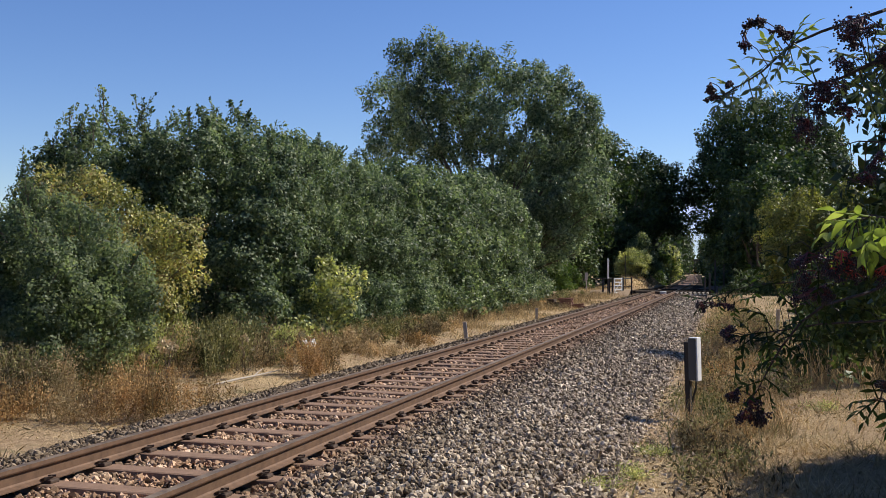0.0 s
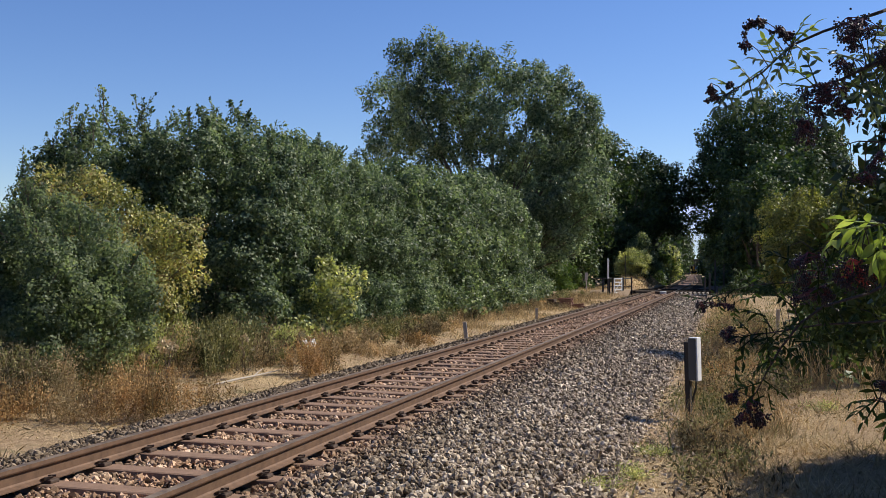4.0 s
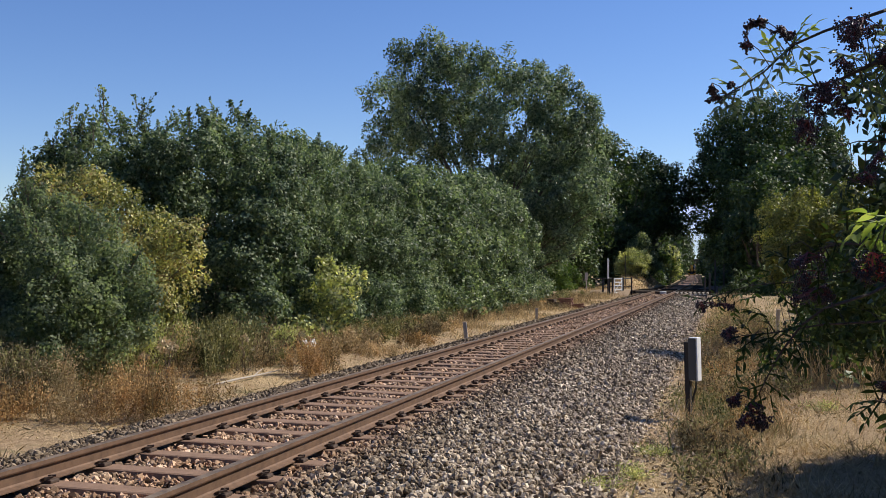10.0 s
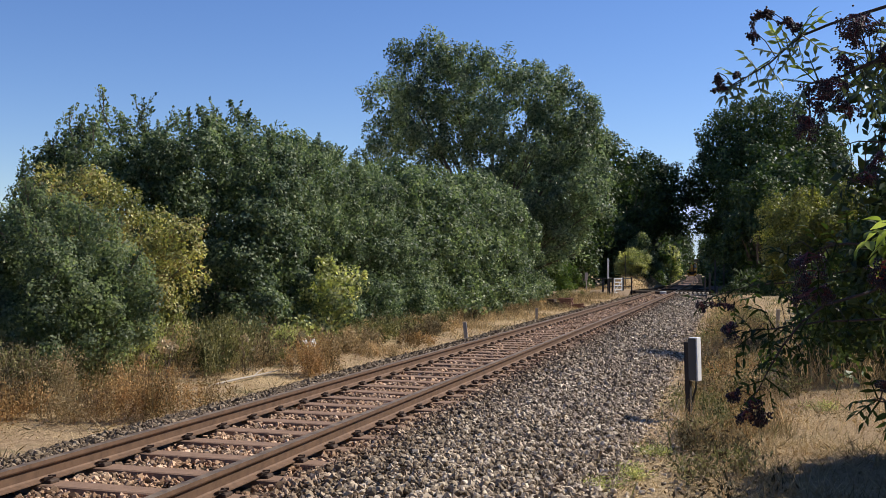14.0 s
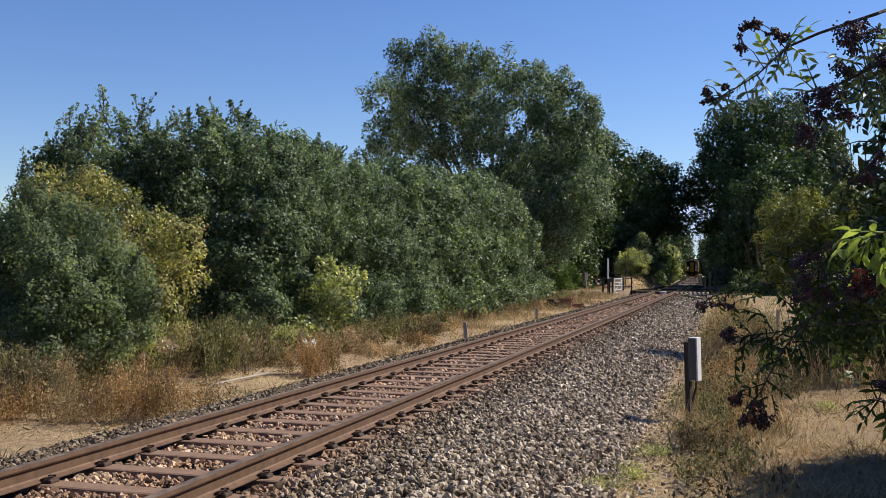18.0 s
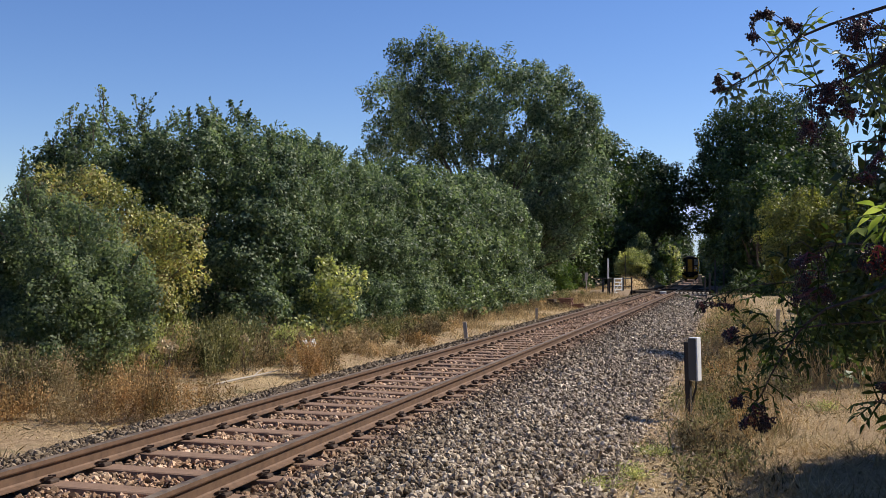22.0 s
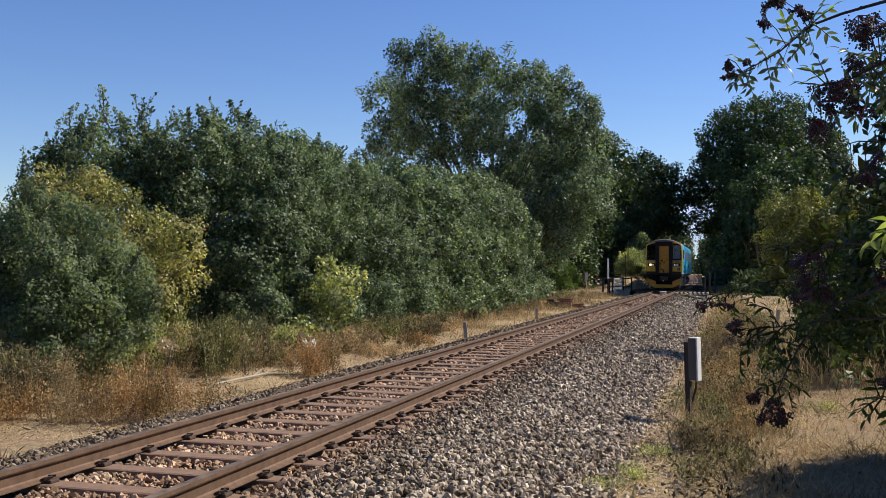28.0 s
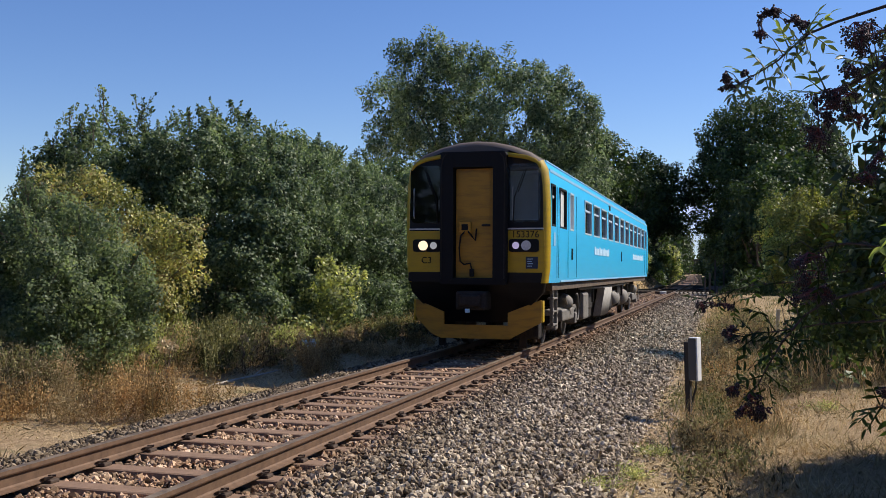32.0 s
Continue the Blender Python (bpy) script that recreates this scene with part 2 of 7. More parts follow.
def leaves(name, centre, way, length, material, rng, aspect=0.5, fold=0.12, face=None):
    """A mesh of loose leaves: pointed, a little folded along the middle; face: the way their upper sides look, roughly."""
    n = len(centre)
    way = unit(way)
    toward = rng.normal(size=(n, 3))
    if face is not None:
        toward = unit(face) * 1.5 + toward * 0.55
    side = unit(np.cross(way, toward))
    up = np.cross(side, way)
    ln = (np.asarray(length) * rng.uniform(0.65, 1.3, n))[:, None]
    w = ln * aspect * 0.5
    a = centre
    b = centre + way * ln * 0.42 + side * w + up * fold * ln
    c = centre + way * ln
    d = centre + way * ln * 0.42 - side * w + up * fold * ln
    return quads(name, np.stack([a, b, c, d], 1), material)


def crown_points(lobes, puff, leaf_area, rng, cover=1.0, fill=0.7, lift=0.45, front=None, shade=0.35):
    """Leaf places, directions and facings: the open skins of ellipsoid lobes (x, y, z, rx, ry, rz) carry rounded sprays of leaves with gaps between them."""
    lobes = np.asarray(lobes, float)
    r = lobes[:, 3:]
    area = 4 * math.pi * (((r[:, 0] * r[:, 1]) ** 1.6 + (r[:, 0] * r[:, 2]) ** 1.6 + (r[:, 1] * r[:, 2]) ** 1.6) / 3) ** (1 / 1.6)
    count = np.maximum(3, (cover * area / (math.pi * puff * puff)).astype(int))
    pick = np.repeat(np.arange(len(lobes)), count)
    n = len(pick)
    u = unit(rng.normal(size=(n, 3)))
    c = lobes[pick, :3] + u * lobes[pick, 3:] * rng.uniform(0.8, 1.02, n)[:, None]
    keep = np.ones(n, bool)
    for i, l in enumerate(lobes):
        keep &= (pick == i) | ((((c - l[:3]) / l[3:]) ** 2).sum(1) > 0.62)
    out = unit(u / lobes[pick, 3:])
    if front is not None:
        # thinner on the side turned away from the viewpoint
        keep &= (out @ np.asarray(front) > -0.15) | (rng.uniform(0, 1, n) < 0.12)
    c, out = c[keep], out[keep]
    n = len(c)
    size = puff * rng.uniform(0.55, 1.4, n)
    grow = unit(out + np.array([0, 0, lift]) + rng.normal(size=(n, 3)) * 0.3)
    per = np.maximum(4, (fill * 2 * math.pi * size * size / leaf_area * rng.uniform(0.6, 1.2, n)).astype(int))
    k = np.repeat(np.arange(n), per)
    m = len(k)
    v = unit(rng.normal(size=(m, 3)) + grow[k] * 0.8)
    rad = size[k] * np.where(rng.uniform(0, 1, m) < shade, rng.uniform(0.2, 0.8, m), rng.uniform(0.75, 1.1, m))
    along = (v * grow[k]).sum(1, keepdims=True)
    p = c[k] + (v + grow[k] * along * 0.45) * rad[:, None]
    d = np.cross(v, rng.normal(size=(m, 3))) + grow[k] * 0.5 - np.array([0, 0, 0.2])
    return p, d, v * 0.8 + grow[k] * 0.5 + np.array([0, 0, 0.35])


# ---- the line ----
def track_x(y):
    y = np.asarray(y, float)
    a = np.clip(y, 60, 215) - 60
    b = np.clip(y, 215, 900) - 215
    c = np.clip(y, 300, 470) - 300
    return -1.1e-4 * a * a - 0.0341 * b + 9e-5 * c * c


def track_z(y):
    return -0.0029 * np.clip(np.asarray(y, float), -40, 600)


def ground_z(x, y):
    """Height of the ground sheet, the ballast lying on top of it."""
    x = np.asarray(x, float)
    y = np.asarray(y, float)
    d = x - track_x(y)
    z = np.interp(d, [-60, -14, -7, -4.6, -2.7, -1.9, -1.3, 1.3, 2.6, 3.5, 4.6, 6.5, 9, 60],
                  [-0.2, -0.2, -0.22, -0.36, -0.42, -0.48, -0.45, -0.45, -0.45, -0.42, -0.36, -0.22, -0.18, -0.1])
    rough = 0.03 * np.sin(x * 1.7 + np.sin(y * 0.9)) * np.sin(y * 1.3 + x * 0.4) + 0.02 * np.sin(x * 4.1 + y * 2.3)
    return z + track_z(y) + rough * np.clip((np.abs(d) - 2.6) / 2, 0, 1)


def sheet(name, xs, ys, height, material):
    X, Y = np.meshgrid(xs, ys)
    co = np.stack([X, Y, height(X, Y)], -1).reshape(-1, 3).astype(np.float32)
    w = len(xs)
    i = (np.arange(len(ys) - 1)[:, None] * w + np.arange(w - 1)[None]).reshape(-1)
    idx = np.stack([i, i + 1, i + 1 + w, i + w], 1).astype(np.int32)
    me = bpy.data.meshes.new(name)
    me.vertices.add(len(co))
    me.vertices.foreach_set("co", co.ravel())
    me.loops.add(idx.size)
    me.loops.foreach_set("vertex_index", idx.ravel())
    me.polygons.add(len(idx))
    me.polygons.foreach_set("loop_start", np.arange(0, idx.size, 4, dtype=np.int32))
    me.polygons.foreach_set("loop_total", np.full(len(idx), 4, dtype=np.int32))
    me.update(calc_edges=True)
    me.polygons.foreach_set("use_smooth", np.ones(len(idx), dtype=bool))
    me.materials.append(material)
    return new(name, me)


far = np.geomspace(16, 2600, 26)
XS = np.concatenate([-far[::-1], np.linspace(-15, 15, 91), far])
YS = np.concatenate([-far[::-1], np.linspace(-15, 110, 200), np.linspace(114, 480, 70), np.geomspace(520, 2600, 10)])
tagged(sheet("ground", XS, YS, ground_z, M["ground"]), "dry sandy ground with parched straw-coloured grass", kind="structure")


def ballast_top(d):
    """Height of the ballast over the rail tops, by the distance from the middle of the track."""
    return np.interp(d, [-2.6, -2.3, -1.75, -1.25, -0.9, 0.9, 1.25, 1.6, 2.4, 3.0, 3.45],
                     [-0.5, -0.38, -0.22, -0.17, -0.212, -0.212, -0.17, -0.19, -0.25, -0.32, -0.42])


BX = np.linspace(-2.6, 3.45, 36)
BY = np.concatenate([np.linspace(-12, 110, 180), np.linspace(114, 480, 60)])


def bed(X, Y):
    return ballast_top(X) + track_z(Y) - 0.02


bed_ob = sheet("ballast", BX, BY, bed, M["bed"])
co = np.empty(len(bed_ob.data.vertices) * 3, dtype=np.float32)
bed_ob.data.vertices.foreach_get("co", co)
co = co.reshape(-1, 3)
co[:, 0] += track_x(co[:, 1])
bed_ob.data.vertices.foreach_set("co", co.ravel())
tagged(bed_ob, "grey-brown crushed stone bed under the railway track", kind="structure")

CUBE = [(0, 3, 2, 1), (4, 5, 6, 7), (0, 1, 5, 4), (1, 2, 6, 5), (2, 3, 7, 6), (3, 0, 4, 7)]
CORNER = np.array([(-1, -1, -1), (1, -1, -1), (1, 1, -1), (-1, 1, -1), (-1, -1, 1), (1, -1, 1), (1, 1, 1), (-1, 1, 1)], float)
OCTA = [(0, 2, 4), (2, 1, 4), (1, 3, 4), (3, 0, 4), (2, 0, 5), (1, 2, 5), (3, 1, 5), (0, 3, 5)]
GOLD = (1 + 5 ** 0.5) / 2
ICO = np.array([(-1, GOLD, 0), (1, GOLD, 0), (-1, -GOLD, 0), (1, -GOLD, 0), (0, -1, GOLD), (0, 1, GOLD), (0, -1, -GOLD), (0, 1, -GOLD), (GOLD, 0, -1), (GOLD, 0, 1), (-GOLD, 0, -1), (-GOLD, 0, 1)]) / 1.902
ICOSA = [(0, 11, 5), (0, 5, 1), (0, 1, 7), (0, 7, 10), (0, 10, 11), (1, 5, 9), (5, 11, 4), (11, 10, 2), (10, 7, 6), (7, 1, 8),
         (3, 9, 4), (3, 4, 2), (3, 2, 6), (3, 6, 8), (3, 8, 9), (4, 9, 5), (2, 4, 11), (6, 2, 10), (8, 6, 7), (9, 8, 1)]
OCT = np.array([(1, 0, 0), (-1, 0, 0), (0, 1, 0), (0, -1, 0), (0, 0, 1), (0, 0, -1)], float)
SPACING, FIRST = 0.677, -9.818


def stones(n, y0, y1, lo, hi, rng, solid=CORNER):
    """Broken stones on the ballast: skewed, flattened solids, thinner towards the far edge."""
    d = rng.uniform(-2.4, 3.45, n)
    y = rng.uniform(y0, y1, n)
    size = rng.uniform(lo, hi, n) * 0.5
    k = len(solid)
    rough = 0.75 if k == 12 else 1.0
    shape = solid[None] * (1 + rng.uniform(-0.45 * rough, 0.25 * rough, (n, k, 3))) + rng.uniform(-0.22, 0.22, (n, k, 3)) * rough
    shape = shape * rng.uniform(0.42, 1.22, (n, 1, 3)) * (size * (0.8 if k == 8 else 1.15))[:, None, None]
    shape = np.einsum("nij,nkj->nki", turns(n, rng), shape)
    z = ballast_top(d) + track_z(y) + rng.uniform(-0.6, 0.8, n) * size
    near = np.abs((y - FIRST + SPACING / 2) % SPACING - SPACING / 2)
    under = (np.abs(d) < 1.0) & (near < 0.115) & (rng.uniform(0, 1, n) < 0.975)
    rail = np.abs(np.abs(d) - 0.752) < 0.085
    sparse = (d < -1.8) & (rng.uniform(0, 1, n) < 0.4)
    keep = ~(under | rail | sparse)
    return shape[keep], np.stack([d + track_x(y), y, z], 1)[keep]


rng = np.random.default_rng(7)
round_ones = stones(27000, 5, 14, 0.034, 0.07, rng, ICO)
made = [stones(3600, -10, 5, 0.06, 0.1, rng), stones(6000, 5, 14, 0.03, 0.06, rng), stones(12000, 14, 26, 0.045, 0.08, rng), stones(9000, 26, 46, 0.06, 0.1, rng)]
chips = [stones(7000, -10, 5, 0.05, 0.1, rng, OCT), stones(8000, 5, 14, 0.024, 0.046, rng, OCT), stones(11000, 14, 26, 0.045, 0.075, rng, OCT), stones(9000, 26, 46, 0.065, 0.11, rng, OCT), stones(11000, 46, 76, 0.09, 0.15, rng, OCT)]
# strays on the edge of the verge
n = 1600
y = 7 + 30 * rng.uniform(0, 1, n) ** 1.6
x = 3.3 + np.abs(rng.normal(size=n)) * 0.42
shape = ICO[None] * (1 + rng.uniform(-0.35, 0.25, (n, 12, 3))) * rng.uniform(0.01, 0.034, (n, 1, 3))
strays = np.einsum("nij,nkj->nki", turns(n, rng), shape), np.stack([x, y, np.maximum(ground_z(x, y), ballast_top(x) + track_z(y)) + 0.004], 1)
tagged(new("ballast_chips", solids("ballast_chips", np.concatenate([m[0] for m in chips]), OCTA, np.concatenate([m[1] for m in chips]), M["stone"])),
       "small sharp chips between the ballast stones", "gravel", kind="stuff")
tagged(new("ballast_stones", solids("ballast_stones", np.concatenate([round_ones[0], strays[0]]), ICOSA, np.concatenate([round_ones[1], strays[1]]), M["stone"])),
       "worn grey and rust-tinted ballast stones heaped over the sleeper ends", "gravel", kind="stuff")
tagged(new("ballast_stones", solids("ballast_stones", np.concatenate([m[0] for m in made]), CUBE, np.concatenate([m[1] for m in made]), M["stone"])),
       "loose angular grey and rust-tinted ballast stones", "gravel", kind="stuff")

# ---- rails, sleepers and clips ----
track = tagged(new("railway_track"), "single rusty railway track on steel sleepers in ballast", "railway track")
PROFILE = [(-0.035, 0.0), (0.035, 0.0), (0.036, -0.03), (0.03, -0.042), (0.01, -0.052), (0.009, -0.125), (0.02, -0.138), (0.07, -0.15),
           (0.07, -0.159), (-0.07, -0.159), (-0.07, -0.15), (-0.02, -0.138), (-0.009, -0.125), (-0.01, -0.052), (-0.03, -0.042), (-0.036, -0.03)]


def rail(offset):
    bm = bmesh.new()
    ys = np.concatenate([np.arange(-10, 60, 10.0), np.arange(60, 480, 6.0)])
    rows = []
    for y in ys:
        x, z = float(track_x(y)) + offset, float(track_z(y))
        rows.append([bm.verts.new((x + px, y, z + pz)) for px, pz in PROFILE])
    k = len(PROFILE)
    for a, b in zip(rows, rows[1:]):
        for j in range(k):
            f = bm.faces.new((a[j], b[j], b[(j + 1) % k], a[(j + 1) % k]))
            f.material_index = 1 if j == 0 else 0
    bm.faces.new(rows[0])
    bm.faces.new(rows[-1][::-1])
    ob = part("rail", bm, M["rail"], track)
    ob.data.materials.append(M["head"])


rail(-0.752)
rail(0.752)


def sleeper_mesh():
    bm = bmesh.new()
    prof = [(-0.13, -0.1), (-0.1, -0.008), (-0.085, 0.0), (0.085, 0.0), (0.1, -0.008), (0.13, -0.1)]
    ends = []
    for x, dz in ((-1.25, -0.08), (-1.17, 0.0), (1.17, 0.0), (1.25, -0.08)):
        ends.append([bm.verts.new((x, py, pz + (dz if pz > -0.05 else 0))) for py, pz in prof])
    for a, b in zip(ends, ends[1:]):
        for j in range(5):
            bm.faces.new((a[j], b[j], b[j + 1], a[j + 1]))
    bm.faces.new(ends[0])
    bm.faces.new(ends[-1][::-1])
    return bm


def clip_mesh():
    bm = boxed(0.045, 0.135, -0.055, 0.055, -0.172, -0.14, 0.01)
    tube(bm, [(0.045, -0.05, -0.142), (0.085, -0.06, -0.125), (0.125, -0.025, -0.12), (0.085, 0.0, -0.12), (0.055, 0.025, -0.126), (0.1, 0.055, -0.124)],
         [0.011] * 6, 5)
    return bm


sleeper = part("sleeper", sleeper_mesh(), M["sleeper"], track)
clip = part("rail_clip", clip_mesh(), M["clip"], track)
sleeper.location = (0, FIRST, -0.168)
clip.location = (0.752, FIRST, 0)
for i in range(168):
    y = FIRST + i * SPACING
    x, z = float(track_x(y)), float(track_z(y))
    if i:
        copy_thing(sleeper, pose(x, y, z - 0.168))
    if i < 78:
        for off, turn in ((0.752, 0), (0.752, 180), (-0.752, 0), (-0.752, 180)):
            if i or off < 0 or turn:
                copy_thing(clip, pose(x + off, y, z, 0, 0, turn))


def joined(ob, places):
    """One mesh of copies of ob's mesh at the poses given."""
    co = np.array([v.co for v in ob.data.vertices])
    faces = [tuple(p.vertices) for p in ob.data.polygons]
    verts, out = [], []
    for m in places:
        a = np.array(m)
        base = len(verts) * len(co)
        verts.append(co @ a[:3, :3].T + a[:3, 3])
        out += [tuple(i + base for i in f) for f in faces]
    me = bpy.data.meshes.new(ob.name)
    me.from_pydata(np.concatenate(verts).tolist(), [], out)
    me.materials.append(ob.data.materials[0])
    return me


rest = [pose(float(track_x(y)), y, float(track_z(y)) - 0.168) for y in np.arange(FIRST + 168 * SPACING, 460, SPACING)]
tagged(part("sleepers", joined(sleeper, rest), None, track), kind="stuff")
rest = [pose(off, y, float(track_z(y)), 0, 0, t) for y in FIRST + SPACING * np.arange(78, 122) for off in (0.752, -0.752) for t in (0, 180)]
tagged(part("rail_clips", joined(clip, rest), None, track), kind="stuff")


# ---- trees and bushes ----
def limbs(points, base, spread, count, rng, radius, rise=0.55):
    """Trunk and limbs of a crown, as one bmesh of tapered tubes: from the base up into the crown."""
    bm = bmesh.new()
    base = Vector(base)
    pts = points[rng.choice(len(points), count, replace=False)]
    for p in pts:
        p = Vector(p)
        start = base + Vector((rng.normal() * spread, rng.normal() * spread, 0))
        mid = start.lerp(p, 0.5) + Vector((rng.normal() * 0.1, rng.normal() * 0.1, (p.z - start.z) * 0.12))
        low = start.lerp(mid, rise) + Vector((rng.normal() * 0.05, rng.normal() * 0.05, 0))
        r = radius * rng.uniform(0.6, 1.0)
        tube(bm, [start - Vector((0, 0, 0.1)), low, mid, p], [r, r * 0.8, r * 0.5, r * 0.12], 5)
    return bm


def shoots(lobes, count, length, rng, per=46):
    """Upright leafy shoots that stand out of the tops of the lobes: twigs and leaves."""
    bm = bmesh.new()
    P, D = [], []
    lobes = np.asarray(lobes, float)
    high = lobes[:, 2] + lobes[:, 5]
    odds = np.clip((high - high.min()) / (np.ptp(high) + 1e-6), 0.02, 1) ** 2
    for _ in range(count):
        l = lobes[rng.choice(len(lobes), p=odds / odds.sum())]
        u = unit(np.array([rng.normal(), rng.normal(), abs(rng.normal()) * 1.4 + 0.6]))
        a = l[:3] + u * l[3:] * 0.9
        for side in range(3):
            way = unit(u * 0.5 + np.array([rng.normal() * 0.3, rng.normal() * 0.3, 1.0 if side == 0 else 0.6]))
            ln = length * rng.uniform(0.6, 1.3) * (1.0 if side == 0 else 0.6)
            b = a + way * ln
            tube(bm, [a, (a + b) / 2 + rng.normal(size=3) * 0.04 * ln, b], [0.012, 0.008, 0.004], 4)
            s = rng.uniform(0, 1, per) ** 0.9
            P.append(a + (b - a) * s[:, None] + rng.normal(size=(per, 3)) * 0.1 * length * (1.15 - s[:, None]))
            D.append(way * 0.7 + rng.normal(size=(per, 3)) * 0.6)
            a = a + way * ln * rng.uniform(0.15, 0.4)
    return bm, np.concatenate(P), np.concatenate(D)


def shrub(name, label, category, lobes, base, material, leaf, puff, seed, stems=10, wisps=0, wisp=0.6, group="", radius=0.035,
          aspect=0.75, mix=None, core=2200, front=None, deep=0.82, old=1.7, cover=1.0, fill=0.7, lift=0.45):
    """A bush or tree: limbs, a crown of leafy sprays of about the size puff, and upright shoots."""
    rng = np.random.default_rng(seed)
    ob = tagged(new(name), label, category, group)
    ob.location = base
    off = np.array(base)
    lobes = np.asarray(lobes, float)
    lobes = np.concatenate([lobes[:, :3] - off, lobes[:, 3:]], 1)
    p, d, f = crown_points(lobes, puff, 0.5 * leaf * leaf * aspect, rng, cover, fill, lift, front)
    keep = p[:, 2] > 0.06
    p, d, f = p[keep], d[keep], f[keep]
    part("trunk", limbs(p, (0, 0, 0), radius * 2.2, stems, rng, radius), M["bark"], ob)
    size = np.full(len(p), leaf)
    if wisps:
        bm, pp, dd = shoots(lobes, wisps, wisp, rng)
        tagged(part("new_growth", bm, M["twig"], ob), kind="stuff")
        p, d, f = np.concatenate([p, pp]), np.concatenate([d, dd]), np.concatenate([f, rng.normal(size=pp.shape) + np.array([0.3, 0, 0.6])])
        size = np.concatenate([size, np.full(len(pp), leaf * 0.8)])
    if mix:
        other, share = mix
        k = np.sin(p[:, 0] * 1.9 + seed) + np.sin(p[:, 2] * 2.3) + np.sin(p[:, 1] * 1.7) + rng.normal(size=len(p)) * 0.9 > 2.4 - 3.6 * share
        tagged(part("turning_leaves", leaves("turning_leaves", p[k], d[k], size[k], M[other], rng, aspect, face=f[k]), None, ob), kind="stuff")
        p, d, f, size = p[~k], d[~k], f[~k], size[~k]
    tagged(part("crown", leaves("crown", p, d, size, M[material], rng, aspect, face=f), None, ob), kind="stuff")
    if core:
        # larger leaves deep in the crown, added to block light and darken gaps
        pick = rng.choice(len(lobes), core, p=lobes[:, 3] * lobes[:, 5] / (lobes[:, 3] * lobes[:, 5]).sum())
        u = unit(rng.normal(size=(core, 3))) * (rng.uniform(0.3, 1.0, core) ** 0.5 * deep)[:, None]
        q = lobes[pick, :3] + u * lobes[pick, 3:]
        k = q[:, 2] > 0.1
        tagged(part("inner_leaves", leaves("inner_leaves", q[k], rng.normal(size=(core, 3))[k], leaf * old, M[material], rng, 0.8), None, ob), kind="stuff")
    return ob


def lobe_set(cx, cy, top, rx, ry, count, rng, floor=-0.3, small=0.36, heart=0.72):
    """A bush's lobes: a full core and smaller rounded ones that make up its skin."""
    hgt = top - floor
    cz, rz = floor + hgt * 0.46, hgt * 0.54
    out = [(cx, cy, cz, rx * heart, ry * heart, rz * heart)]
    i = 0
    while len(out) <= count and i < count * 8:
        i += 1
        u = unit(rng.normal(size=3) + np.array([0, 0, 0.15]))
        s = rng.uniform(0.65, 1.25) * small
        z = cz + u[2] * rz * (1 - s * rx / rz * 0.85)
        if z < floor + 0.15:
            continue
        out.append((cx + u[0] * rx * (1 - s * 0.9), cy + u[1] * ry * (1 - s * 0.9), z, rx * s, ry * s, rx * s * rng.uniform(0.75, 1.05)))
    return out


# hedgerow beside the line: x, y, top, rx, ry, leaf material, shoots, mixture
HEDGE = [(-8.8, 8.8, 2.5, 2.1, 2.2, "fine", 8, None),
         (-10.2, 12.8, 2.5, 1.9, 2.0, "hedge", 20, ("olive", 0.25)), (-9.1, 19.2, 4.78, 2.2, 2.0, "hedge2", 22, None), (-11.0, 19.8, 3.7, 1.2, 1.4, "hedge", 14, ("olive", 0.2)),
         (-7.7, 21.4, 5.15, 2.5, 2.4, "hedge", 22, None), (-8.1, 24.4, 5.2, 2.8, 2.6, "hedge2", 20, None),
         (-8.0, 27.6, 5.15, 2.8, 2.8, "hedge", 16, None), (-7.9, 31.2, 4.95, 2.8, 2.9, "hedge2", 10, None),
         (-7.6, 35.0, 5.05, 2.8, 3.2, "hedge2", 8, None), (-7.7, 39.6, 5.45, 2.9, 3.4, "hedge2", 7, None),
         (-7.6, 44.6, 5.8, 2.9, 3.6, "hedge2", 6, None), (-7.9, 49.4, 6.0, 2.8, 3.2, "hedge", 5, None),
         (-8.0, 53.6, 4.6, 2.4, 2.6, "hedge2", 4, None)]
for i, (x, y, top, rx, ry, mat, wisps, mix) in enumerate(HEDGE):
    r = np.random.default_rng(100 + i)
    z = float(ground_z(x, y))
    near = y < 33
    lobes = lobe_set(x, y, top, rx, ry * (1.3 if i > 3 else 1.0), 34 if near else 44, r, z, 0.3 if near else 0.26, 0.72 if near else 0.8)
    if i > 3:
        # boughs that hang down to the ground on the sunny side
        lobes += [(x + rx * r.uniform(0.72, 0.98), y + ry * k, z + r.uniform(0.3, 0.9), r.uniform(0.45, 0.7), 0.65, 0.6) for k in (-0.8, -0.45, -0.1, 0.25, 0.6, 0.9)]
    shrub("hedge_bush", "dense dark green hawthorn bush in the hedgerow beside the line", "bush", lobes, (x, y, z), mat,
          0.15 if y < 15 else 0.08 if near else 0.125, 0.22 if near else 0.3, 200 + i, 12, wisps * 2, 0.85 if x < -9 else 0.55, "hedgerow bushes", mix=mix,
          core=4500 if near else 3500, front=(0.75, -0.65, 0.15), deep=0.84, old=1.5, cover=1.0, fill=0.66)

